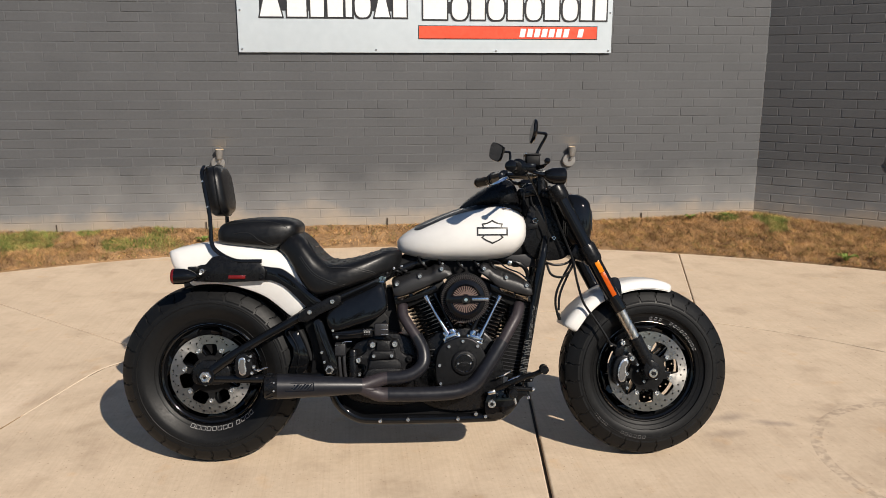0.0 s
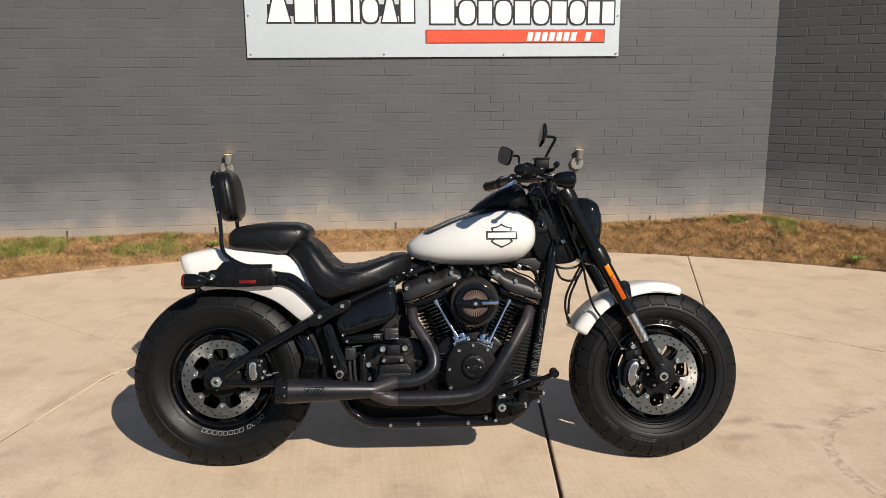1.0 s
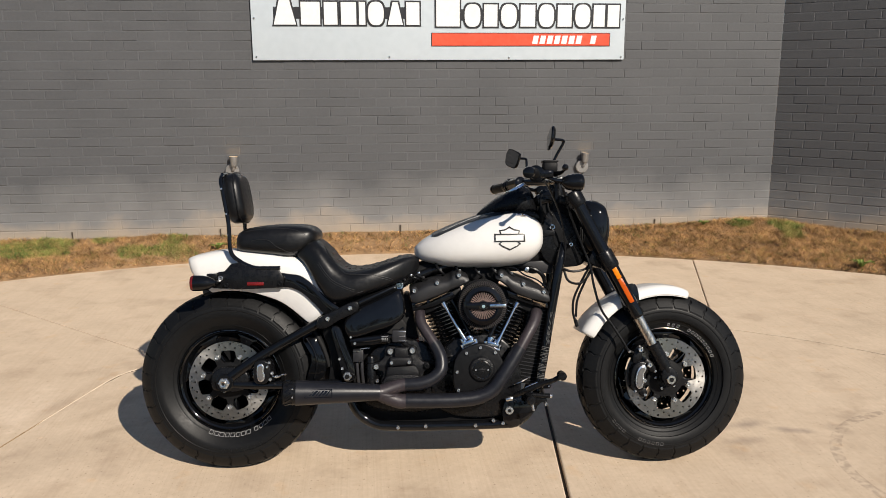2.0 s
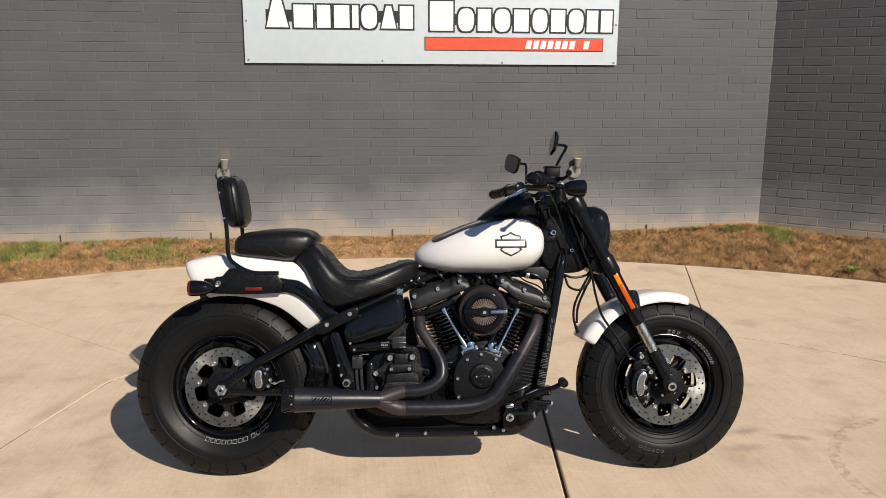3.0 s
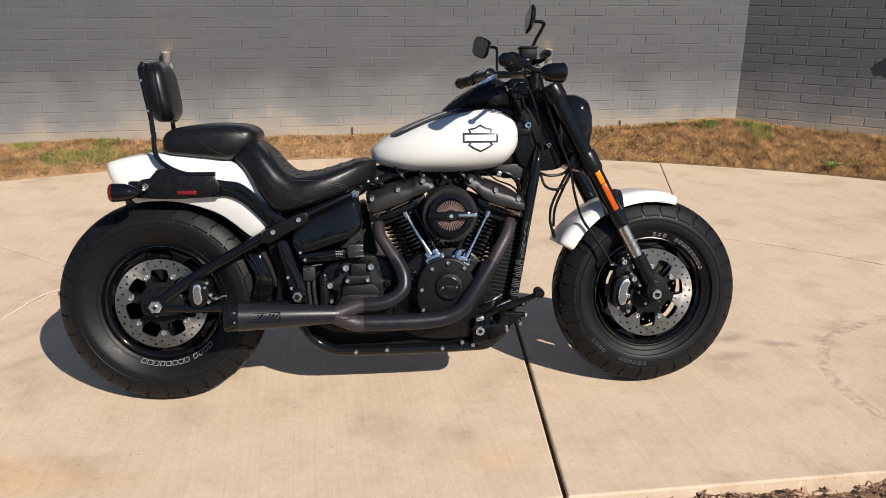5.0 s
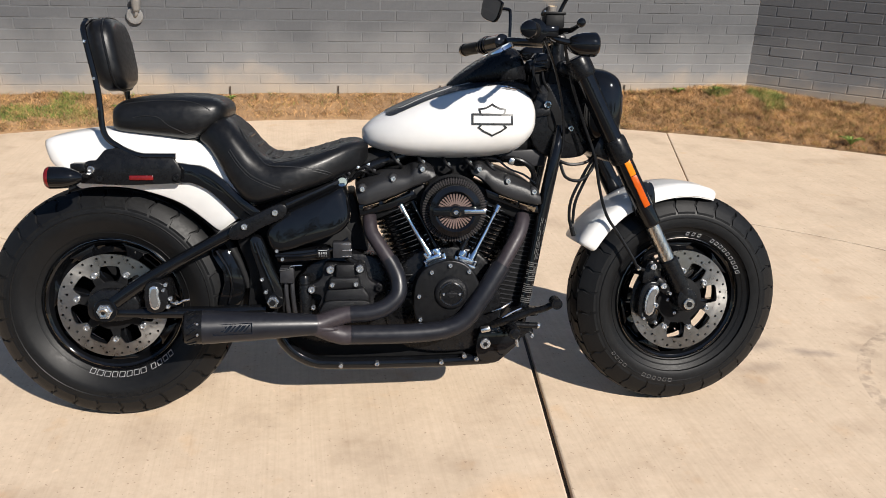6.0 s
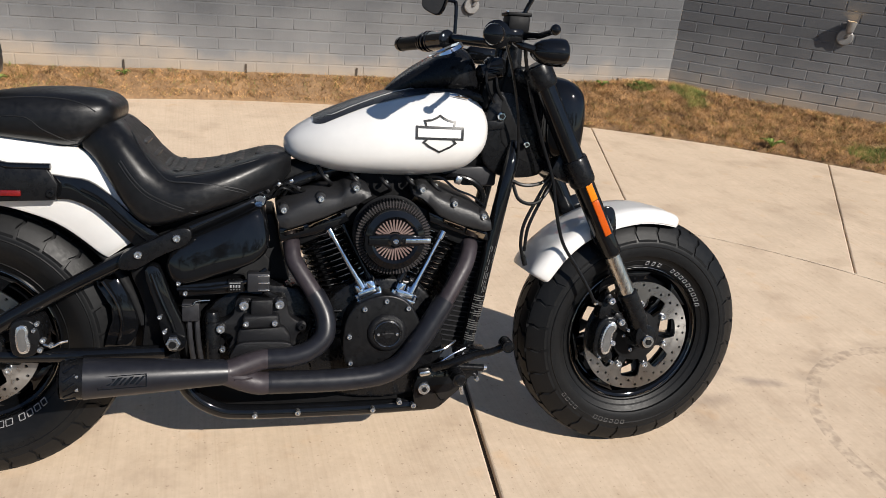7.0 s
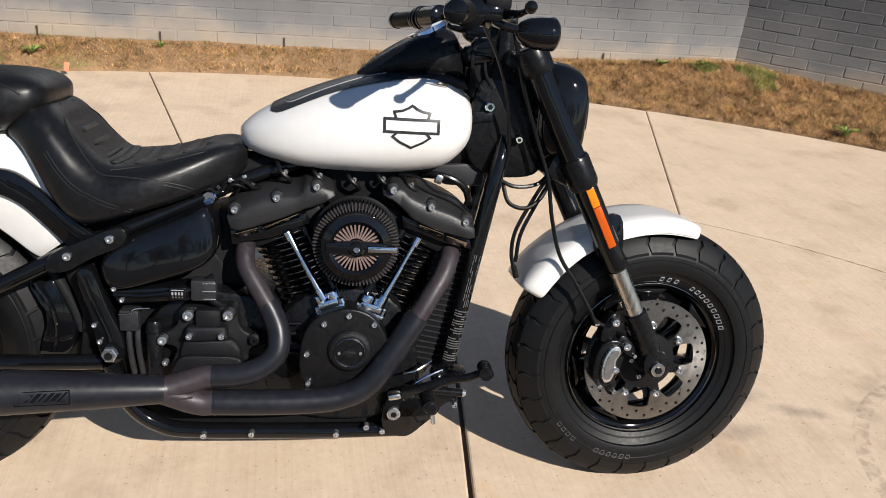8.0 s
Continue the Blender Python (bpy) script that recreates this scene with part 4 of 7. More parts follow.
# speedometer console on the tank
CONSOLE = [(0.900, 0.014, 0.892, 0.905, 0.914), (0.93, 0.036, 0.895, 0.914, 0.938), (0.97, 0.055, 0.905, 0.932, 0.964), (1.02, 0.068, 0.91, 0.942, 0.990), (1.07, 0.072, 0.91, 0.95, 1.010), (1.11, 0.066, 0.905, 0.95, 1.016), (1.14, 0.052, 0.90, 0.935, 0.995), (1.165, 0.030, 0.89, 0.915, 0.945)]
console = part("console", loft([ring_section(0.918 + (r[0] - 0.9) * 0.85, *r[1:], k=24, pow_top=2.8) for r in smooth_rows(CONSOLE, 4)]), SATIN, bike, "black speedometer console on the tank")
gauge_m = Matrix.Translation((1.058, 0, 1.006)) @ Matrix.Rotation(radians(-28), 4, "Y") @ Matrix.Rotation(radians(90), 4, "X")
g = lathe([(0.034, 0.0), (0.045, 0.004), (0.047, -0.005), (0.044, -0.0095), (0.0395, -0.0105), (0.038, -0.006), (0, -0.006)], 40)
bmesh.ops.transform(g, matrix=gauge_m, verts=g.verts)
gauge = part("gauge_bezel", g, CHROME, console, "chrome gauge bezel")
g = lathe([(0, -0.0085), (0.026, -0.0085), (0.038, -0.007)], 30)
bmesh.ops.transform(g, matrix=gauge_m, verts=g.verts)
part("gauge_glass", g, SMOKE, gauge)
for s in (-1, 1):
    part("console_skirt", prism([(0.995, 0.905), (1.03, 0.922), (1.09, 0.928), (1.135, 0.915), (1.145, 0.895), (1.09, 0.905), (1.03, 0.905)], s * 0.06 - 0.022, s * 0.06 + 0.022, 0.006), SATIN, console)
part("latch", tube([(1.055, -0.098, 0.910), (1.075, -0.104, 0.909), (1.098, -0.100, 0.905)], 0.004, 8), CHROME, tank, "small chrome latch by the console")
part("ignition_housing", disc(1.165, -0.035, 0.965, 0.022, 0.07, 20, axis=(1, 0, 0.2)), GLOSS, console)

# rider's seat: x, half width, low, widest, top
SEAT = [(0.262, 0.10, 0.758, 0.775, 0.795), (0.285, 0.115, 0.735, 0.77, 0.822), (0.31, 0.13, 0.695, 0.75, 0.832), (0.34, 0.145, 0.645, 0.715, 0.822), (0.37, 0.155, 0.609, 0.675, 0.793), (0.40, 0.16, 0.595, 0.65, 0.758), (0.435, 0.164, 0.602, 0.648, 0.727), (0.48, 0.165, 0.617, 0.658, 0.722), (0.53, 0.158, 0.632, 0.676, 0.730), (0.58, 0.142, 0.648, 0.692, 0.745), (0.63, 0.118, 0.667, 0.714, 0.760), (0.662, 0.096, 0.680, 0.726, 0.765), (0.685, 0.072, 0.694, 0.732, 0.760), (0.700, 0.045, 0.712, 0.735, 0.752)]
SEAT_ROWS = smooth_rows(SEAT, 5)


def seat_section(x, half, lo, wide, top, k=40):
    """A saddle section with a slightly dished top and full sides."""
    ring = ring_section(x, half, lo, wide, top, k, 3.2, 4.5)
    out = []
    for (a, y, z) in ring:
        if z > wide:
            u = abs(y) / half
            dish = 0.010 * max(0.0, 1 - (u / 0.6) ** 2) * (1 if 0.36 < x < 0.62 else 0.4)
            z -= dish
        out.append((a, y, z))
    return out


seat = part("rider_seat", loft([seat_section(*r) for r in SEAT_ROWS]), LEATHER, bike, "black leather bucket rider seat with tufted ribs", sharp=60)


part("seat_pan", prism(smooth_outline([(0.40, 0.565), (0.42, 0.625), (0.50, 0.640), (0.62, 0.690), (0.68, 0.690), (0.60, 0.620), (0.56, 0.560), (0.48, 0.545)], 3), -0.08, 0.08, 0.006), MATTE, seat, "black seat base")
# stitched seams: a double one round the side panel, one below it, one along the nose
SEAMS = ([(0.338, -0.034, 0.819), (0.366, -0.095, 0.789), (0.390, -0.116, 0.754), (0.417, -0.132, 0.721), (0.441, -0.144, 0.704), (0.482, -0.149, 0.702), (0.533, -0.153, 0.699), (0.573, -0.145, 0.692), (0.603, -0.130, 0.681), (0.614, -0.110, 0.668)],
         [(0.344, -0.145, 0.745), (0.366, -0.153, 0.712), (0.394, -0.158, 0.682), (0.425, -0.162, 0.665), (0.461, -0.164, 0.651), (0.500, -0.160, 0.641)],
         [(0.452, -0.129, 0.710), (0.491, -0.121, 0.715), (0.533, -0.117, 0.722), (0.574, -0.111, 0.734), (0.625, -0.098, 0.748), (0.684, -0.059, 0.754)])
for s in (1, -1):
    for k, pts in enumerate(SEAMS):
        part("seam", tube([(x, y * s, z) for x, y, z in pts], 0.0019, 6, 4), THREAD, seat)
        if k < 2:
            part("seam", tube([(x - 0.004, (y - 0.0006) * s, z - 0.0055) for x, y, z in pts], 0.0011, 6, 4), THREAD, seat)
for x, w in ((0.378, 0.055), (0.400, 0.06), (0.424, 0.066), (0.45, 0.10), (0.495, 0.10), (0.54, 0.096), (0.585, 0.085), (0.63, 0.06)):
    pts = []
    for i in range(9):
        u = -1 + 2 * i / 8
        half, lo, wide, top = table(SEAT_ROWS, x)
        dish = 0.010 * max(0.0, 1 - (abs(w * u) / half / 0.6) ** 2) * (1 if 0.36 < x < 0.62 else 0.4)
        pts.append((x, w * u, top - dish - (0.0015 if x > 0.44 else 0.0035) - 0.004 * abs(u) ** 3))
    part("tuft_rib", tube(pts, [0.003] + [0.0058 if x > 0.44 else 0.0056] * 7 + [0.003], 10, 3, flat=2.1 if x > 0.44 else 1.5), LEATHER, seat)

# pillion pad
PILLION = [(0.036, 0.07, 0.785, 0.81, 0.83), (0.046, 0.098, 0.779, 0.815, 0.852), (0.07, 0.113, 0.776, 0.815, 0.866), (0.12, 0.122, 0.771, 0.815, 0.875), (0.18, 0.127, 0.765, 0.815, 0.881), (0.235, 0.127, 0.76, 0.815, 0.882), (0.28, 0.12, 0.775, 0.82, 0.879), (0.31, 0.108, 0.80, 0.832, 0.871), (0.327, 0.085, 0.815, 0.836, 0.858), (0.334, 0.05, 0.828, 0.838, 0.848)]
pil_rows = smooth_rows(PILLION, 5)
pillion = part("pillion_seat", loft([ring_section(*r, k=36, pow_top=3.4, pow_low=3.2) for r in pil_rows]), LEATHER, bike, "black leather pillion pad", sharp=60)


def on_pad(x, u, lift=0.0):
    half, lo, wide, top = table(pil_rows, x)
    a = u * math.pi / 2
    p = 3.4 if u >= 0 else 3.2
    y = half * abs(math.cos(a)) ** (2 / p)
    z = wide + ((top - wide) if u >= 0 else (wide - lo)) * math.copysign(abs(math.sin(a)) ** (2 / p), u)
    return Vector((x, -(y + lift), z))


part("seam", tube([on_pad(0.06 + 0.026 * i, v) for i, v in enumerate((0.42, 0.46, 0.47, 0.47, 0.47, 0.46, 0.44, 0.40, 0.30, 0.1))], 0.0014, 6, 3), THREAD, pillion)
part("seam", tube([on_pad(0.10 + 0.022 * i, v) for i, v in enumerate((0.02, 0.04, 0.04, 0.02, -0.05, -0.15, -0.28, -0.42))], 0.0013, 6, 3), THREAD, pillion)
part("welt", tube([on_pad(0.05 + 0.021 * i, -0.62, -0.001) for i in range(11)], 0.003, 6, 3), LEATHER, pillion)

# backrest on its bar
back_m = Matrix.Translation((0.030, 0, 0.978)) @ Matrix.Rotation(radians(-9), 4, "Y")
rows = []
for x, s in ((-0.032, 0.80), (-0.030, 0.93), (-0.02, 1.0), (0.0, 1.02), (0.018, 0.99), (0.029, 0.90), (0.034, 0.76)):
    rows.append([(x, 0.099 * s * math.copysign(abs(math.cos(a)) ** 0.62, math.cos(a)), 0.092 * s * math.copysign(abs(math.sin(a)) ** 0.62, math.sin(a))) for a in (2 * math.pi * i / 36 for i in range(36))])
b = loft(rows)
bmesh.ops.transform(b, matrix=back_m, verts=b.verts)
backrest = part("backrest", b, LEATHER, bike, "black leather passenger backrest on a bent bar", sharp=60)
b = tube([(0.012, 0.101 * math.copysign(abs(math.cos(a)) ** 0.62, math.cos(a)), 0.0945 * math.copysign(abs(math.sin(a)) ** 0.62, math.sin(a))) for a in (2 * math.pi * i / 36 for i in range(37))], 0.0028, 6, 1)
bmesh.ops.transform(b, matrix=back_m, verts=b.verts)
part("welt", b, LEATHER, backrest)
for s in (-1, 1):
    part("upright_bar", tube([(-0.008, s * 0.075, 1.062), (-0.006, s * 0.112, 1.040), (0.004, s * 0.122, 0.99), (0.020, s * 0.125, 0.90), (0.024, s * 0.127, 0.85), (0.026, s * 0.128, 0.80), (0.036, s * 0.130, 0.772), (0.060, s * 0.132, 0.752), (0.09, s * 0.133, 0.736), (0.12, s * 0.134, 0.727), (0.16, s * 0.134, 0.726), (0.205, s * 0.134, 0.726)], 0.0075, 10, 5), GLOSS, backrest)
    for x, z in ((0.0, 1.01), (0.016, 0.92), (0.022, 0.845)):
        part("bolt", bolt(x, s * 0.131, z, 0.0045, 0.006, 8), BOLT_STEEL, backrest)
part("cross_bar", tube([(-0.008, -0.08, 1.062), (-0.008, 0, 1.068), (-0.008, 0.08, 1.062)], 0.007, 10), GLOSS, backrest)
part("pad_bracket", box(0.014, 0.06, 0.05, 0.003, Matrix.Translation((-0.012, 0, 0.985))), SATIN, backrest)

# rear mudguard, round the axle
def fender_ring(deg, low, outer, half, shoulder, cx, cz):
    a = radians(deg)
    prof = [(-half, low), (-half * 1.0, outer - shoulder * 1.6), (-half * 0.985, outer - shoulder), (-half * 0.93, outer - shoulder * 0.5), (-half * 0.8, outer - shoulder * 0.15), (-half * 0.5, outer - 0.003), (0, outer)]
    prof = prof + [(-y, r) for y, r in prof[-2::-1]]
    inner = [(y * 0.965, r - 0.004) for y, r in prof[::-1]]
    return [(cx + r * math.cos(a), y, cz + r * math.sin(a)) for y, r in prof + inner]


REAR_G = [(107.5, 0.425, 0.474, 0.080, 0.03), (106.3, 0.41, 0.478, 0.094, 0.035), (104, 0.395, 0.479, 0.103, 0.04), (101.5, 0.366, 0.479, 0.106, 0.044), (98.5, 0.338, 0.480, 0.107, 0.046), (94, 0.338, 0.482, 0.108, 0.048), (85, 0.340, 0.487, 0.109, 0.05), (75, 0.345, 0.500, 0.110, 0.05), (65, 0.351, 0.515, 0.111, 0.05), (55, 0.360, 0.532, 0.112, 0.05), (46, 0.364, 0.535, 0.112, 0.05), (40, 0.368, 0.525, 0.112, 0.05), (36.8, 0.372, 0.51, 0.110, 0.045), (35.2, 0.376, 0.48, 0.106, 0.03)]
part("rear_mudguard", loft([fender_ring(*r, RX, RZ) for r in smooth_rows(REAR_G, 3)]), WHITE, bike, "glossy white rear mudguard", sharp=50)
# black liner added for the mudguard's shaded underside and the belt guard
part("mudguard_shade", loft([fender_ring(d, 0.334 + 0.0004 * (100 - d), 0.354 + 0.0004 * (100 - d), 0.098, 0.012, RX, RZ) for d in range(104, 2, -6)]), MATTE, bike)
for s in (-1, 1):
    y = s * 0.117
    part("mudguard_strut", prism(smooth_outline([(0.19, 0.705), (0.235, 0.703), (0.275, 0.696), (0.315, 0.667), (0.365, 0.617), (0.43, 0.565), (0.44, 0.545), (0.40, 0.535), (0.365, 0.552), (0.32, 0.598), (0.28, 0.635), (0.235, 0.655), (0.19, 0.657)], 3), y - 0.008, y + 0.008, 0.004), GLOSS, bike, "gloss black mudguard support")
    part("strut_ridge", tube([(0.26, y + s * 0.008, 0.678), (0.30, y + s * 0.009, 0.655), (0.36, y + s * 0.009, 0.596), (0.40, y + s * 0.009, 0.56)], 0.004, 6, 4), GLOSS, bike)
    plate = part("docking_plate", prism([(-0.04, 0.700), (-0.012, 0.714), (0.008, 0.716), (0.031, 0.742), (0.061, 0.748), (0.12, 0.722), (0.20, 0.722), (0.219, 0.690), (0.213, 0.656), (0.08, 0.651), (-0.035, 0.656)], s * 0.137 - 0.006, s * 0.137 + 0.006, 0.003), SATIN, bike, "black side plate with a red reflector")
    part("reflector", box(0.060, 0.006, 0.0125, 0.0018, Matrix.Translation((0.118, s * 0.145, 0.671))), RED, plate, "red reflector")
    for x, z, r in ((0.014, 0.668, 0.010), (0.205, 0.672, 0.010), (-0.005, 0.692, 0.011), (-0.024, 0.69, 0.007)):
        part("bolt", bolt(x, s * 0.146, z, r, 0.01, 12), BOLT_STEEL if r > 0.0105 else SATIN, plate)
    part("signal_bracket", box(0.035, 0.03, 0.02, 0.004, Matrix.Translation((-0.034, s * 0.145, 0.699))), SATIN, plate)
    part("signal_stem", tube([(-0.005, s * 0.14, 0.679), (-0.015, s * 0.175, 0.68), (-0.03, s * 0.20, 0.681)], 0.007, 10), SATIN, plate)
    sg = lathe([(0, 0.045), (0.006, 0.044), (0.014, 0.036), (0.022, 0.020), (0.0265, 0.002), (0.0275, -0.018), (0.0275, -0.03)], 28)
    bmesh.ops.transform(sg, matrix=Matrix.Translation((-0.048, s * 0.215, 0.681)) @ Matrix.Rotation(radians(-90), 4, "Z"), verts=sg.verts)
    sig = part("turn_signal", sg, GLOSS, bike, "black bullet turn signal with a red lens")
    sg = lathe([(0.0275, -0.03), (0.0275, -0.034), (0.024, -0.040), (0.012, -0.043), (0, -0.0435)], 28)
    bmesh.ops.transform(sg, matrix=Matrix.Translation((-0.048, s * 0.215, 0.681)) @ Matrix.Rotation(radians(-90), 4, "Z"), verts=sg.verts)
    part("lens", sg, RED, sig, "red lens")

# ---- engine ----
def tilted(cx, cz, deg):
    """Local frame of a cylinder: z along the cylinder, leaning forward by deg."""
    return Matrix.Translation((cx, 0, cz)) @ Matrix.Rotation(radians(deg), 4, "Y")


engine = bike
for nm, deg in (("rear_cylinder", -22.5), ("front_cylinder", 22.5)):
    m = tilted(0.918, 0.27, deg)
    core = lathe([(0.055, 0.13), (0.055, 0.33)], 24)
    bmesh.ops.transform(core, matrix=m @ Matrix.Rotation(radians(90), 4, "X"), verts=core.verts)
    c = box(0.115, 0.125, 0.235, 0.02, Matrix.Translation((0, 0, 0.245)))
    bmesh.ops.transform(c, matrix=m, verts=c.verts)
    core.free()
    cyl = part(nm, c, MATTE, engine, "black finned cylinder with machined fin edges")
    for k in range(14):
        r = 0.083 if k < 11 else 0.088
        z = 0.150 + 0.0142 * k
        f = lathe([(0.05, -z), (r - 0.002, -z + 0.0003), (r, -z - 0.0016), (r, -z - 0.0034), (r - 0.002, -z - 0.0047), (0.05, -z - 0.005)], 40)
        bmesh.ops.transform(f, matrix=m @ Matrix.Rotation(radians(-90), 4, "X"), verts=f.verts)
        part("cooling_fin", f, FIN, cyl)
        e = lathe([(r - 0.0007, -z - 0.0007), (r + 0.0007, -z - 0.0016), (r + 0.0007, -z - 0.0034), (r - 0.0007, -z - 0.0042)], 40)
        bmesh.ops.transform(e, matrix=m @ Matrix.Rotation(radians(-90), 4, "X"), verts=e.verts)
        part("fin_edge", e, FIN_EDGE, cyl)
    # head and rocker box
    h = box(0.165, 0.165, 0.05, 0.01, m @ Matrix.Translation((0, 0, 0.355)))
    part("cylinder_head", h, MATTE, engine)

# rocker boxes: angular cast covers, the rear one and the front one
def rocker_box(stations, base, trims, bolts):
    """A cast cover: each station gives (x, z) of the face's lower edge, of its crease and of the crown."""
    rings = []
    cols = smooth_rows([(*b, *c, *t) for b, c, t in stations], 4)
    last = len(cols) - 1
    for i, (bx, bz, cx, cz, tx, tz) in enumerate(cols):
        prof = [(-0.098, bx, bz - 0.003), (-0.112, bx, bz), (-0.1155, bx + (cx - bx) * 0.08, bz + (cz - bz) * 0.12), (-0.1145, bx + (cx - bx) * 0.85, bz + (cz - bz) * 0.86), (-0.1105, cx, cz), (-0.104, cx + (tx - cx) * 0.15, cz + (tz - cz) * 0.24), (-0.066, cx + (tx - cx) * 0.85, cz + (tz - cz) * 0.9), (-0.048, tx, tz), (0.05, tx, tz), (0.088, cx, cz), (0.09, bx, bz)]
        if i in (0, last):
            ym, xm, zm = -0.06, (bx + tx) / 2, (bz + tz) / 2
            out = 0.005 if i else -0.005
            prof = [(ym + (y - ym) * 0.9, xm + (x - xm) * 0.82 + out, zm + (z - zm) * 0.82) for y, x, z in prof]
        rings.append([(x, y, z) for y, x, z in prof])
    rk = part("rocker_box", loft(rings), ROCKER, engine, "textured black rocker cover", sharp=48)
    part("rocker_base", prism(base, -0.104, 0.09, 0.003), GLOSS, rk, "gloss black lower rocker housing")
    for t in trims:
        tp = prism(t, -0.117, -0.09, 0.0022)
        (x0, z0), (x1, z1) = t[:2]
        for v in tp.verts:
            v.co.y += max(0.0, z0 + (z1 - z0) * (v.co.x - x0) / (x1 - x0) - v.co.z) * 0.75
        part("trim_plate", tp, BLACK_CHROME, rk, "smoky polished trim plate")
    for x, z, y in bolts:
        part("bolt_boss", disc(x, y + 0.03, z + 0.001, 0.0125, 0.05, 18, 0.003), ROCKER, rk)
        part("bolt", bolt(x, y, z, 0.0085, 0.013, 12), BOLT_STEEL, rk)
    return rk


rocker_box([((0.681, 0.589), (0.672, 0.620), (0.667, 0.652)), ((0.724, 0.603), (0.716, 0.649), (0.704, 0.668)), ((0.773, 0.621), (0.766, 0.665), (0.755, 0.686)), ((0.812, 0.639), (0.808, 0.671), (0.803, 0.693)), ((0.824, 0.644), (0.824, 0.690), (0.824, 0.706)), ((0.848, 0.652), (0.846, 0.694), (0.848, 0.709)), ((0.878, 0.668), (0.874, 0.684), (0.866, 0.700))],
           [(0.672, 0.592), (0.739, 0.604), (0.823, 0.633), (0.833, 0.612), (0.756, 0.579), (0.676, 0.560)],
           ([(0.736, 0.602), (0.812, 0.636), (0.814, 0.625), (0.743, 0.593)], [(0.683, 0.588), (0.728, 0.602), (0.730, 0.588), (0.687, 0.574)]),
           ((0.683, 0.637, -0.114), (0.766, 0.665, -0.116), (0.845, 0.692, -0.120)))
rocker_box([((0.986, 0.675), (0.983, 0.686), (0.984, 0.698)), ((1.000, 0.668), (1.000, 0.694), (1.000, 0.709)), ((1.026, 0.647), (1.022, 0.690), (1.018, 0.707)), ((1.046, 0.629), (1.040, 0.674), (1.041, 0.696)), ((1.100, 0.607), (1.088, 0.654), (1.099, 0.675)), ((1.136, 0.598), (1.130, 0.641), (1.140, 0.655)), ((1.171, 0.590), (1.168, 0.618), (1.172, 0.630))],
           [(1.020, 0.636), (1.110, 0.602), (1.168, 0.588), (1.172, 0.566), (1.111, 0.580), (1.024, 0.612)],
           ([(1.054, 0.622), (1.110, 0.603), (1.107, 0.590), (1.057, 0.609)], [(1.113, 0.600), (1.161, 0.586), (1.159, 0.567), (1.111, 0.583)]),
           ((0.999, 0.692, -0.120), (1.079, 0.659, -0.116), (1.153, 0.629, -0.114)))
# breather and wiring seen over the front cover
part("cable_guide", tube([(1.060, -0.030, 0.706), (1.085, -0.050, 0.716), (1.125, -0.055, 0.708), (1.155, -0.050, 0.688), (1.166, -0.045, 0.662), (1.160, -0.040, 0.645)], [0.004, 0.006, 0.007, 0.008, 0.007, 0.005], 10, 5), SATIN, engine)
part("guide_clip", box(0.016, 0.012, 0.020, 0.003, Matrix.Translation((1.098, -0.056, 0.706)) @ Matrix.Rotation(radians(20), 4, "Y")), STEEL, engine)
part("lead", tube([(1.01, -0.07, 0.715), (1.05, -0.085, 0.715), (1.085, -0.09, 0.69), (1.13, -0.085, 0.672), (1.165, -0.08, 0.645)], 0.0028, 8, 5), GLOSS, engine)

# pushrod tubes and lifter blocks
for x0, z0, x1, z1 in ((0.787, 0.592, 0.866, 0.459), (0.820, 0.600, 0.888, 0.470), (1.057, 0.590, 0.979, 0.446), (1.025, 0.600, 0.955, 0.468)):
    y0, y1 = -0.105, -0.138
    far = x0 in (0.820, 1.025)
    if far:
        y0, y1 = -0.085, -0.112
    a, b = Vector((x0, y0, z0)), Vector((x1, y1, z1))
    part("pushrod_tube", tube([a, a.lerp(b, 0.12), a.lerp(b, 0.125), a.lerp(b, 0.42), a.lerp(b, 0.425), a.lerp(b, 0.84), a.lerp(b, 0.845), b], [0.0095, 0.0095, 0.0062, 0.0062, 0.0078, 0.0078, 0.0105, 0.0105], 14, straight=True), GLOSS if far else CHROME, engine, "" if far else "chrome pushrod tube")
for x, z, d in ((0.878, 0.446, -24), (0.963, 0.440, 20)):
    m = Matrix.Translation((x, -0.128, z)) @ Matrix.Rotation(radians(d), 4, "Y")
    lb = part("lifter_block", box(0.062, 0.044, 0.011, 0.003, m @ Matrix.Translation((0, 0, -0.008))), CHROME, engine, "chrome lifter cover")
    part("lifter_cap", box(0.046, 0.036, 0.020, 0.006, m @ Matrix.Translation((0, 0, 0.004))), CHROME, lb)
    part("cap_groove", box(0.048, 0.038, 0.002, 0.0, m @ Matrix.Translation((0, 0, -0.001))), MATTE, lb)
    for dx in (-0.014, 0.014):
        part("tube_seat", lathe([(0.0, -0.016), (0.011, -0.016), (0.013, -0.012), (0.013, 0.0)], 18), CHROME, lb).matrix_local = m @ Matrix.Translation((dx, -0.004, 0.012)) @ Matrix.Rotation(radians(90), 4, "X") @ Matrix.Rotation(radians(180), 4, "X")
    for dx in (-0.026, 0.026):
        q = disc(0, 0, 0, 0.0075, 0.016, 10, axis=(0, 0, 1))
        bmesh.ops.transform(q, matrix=m @ Matrix.Translation((dx, -0.014, 0.002)), verts=q.verts)
        part("bolt", q, CHROME, lb)

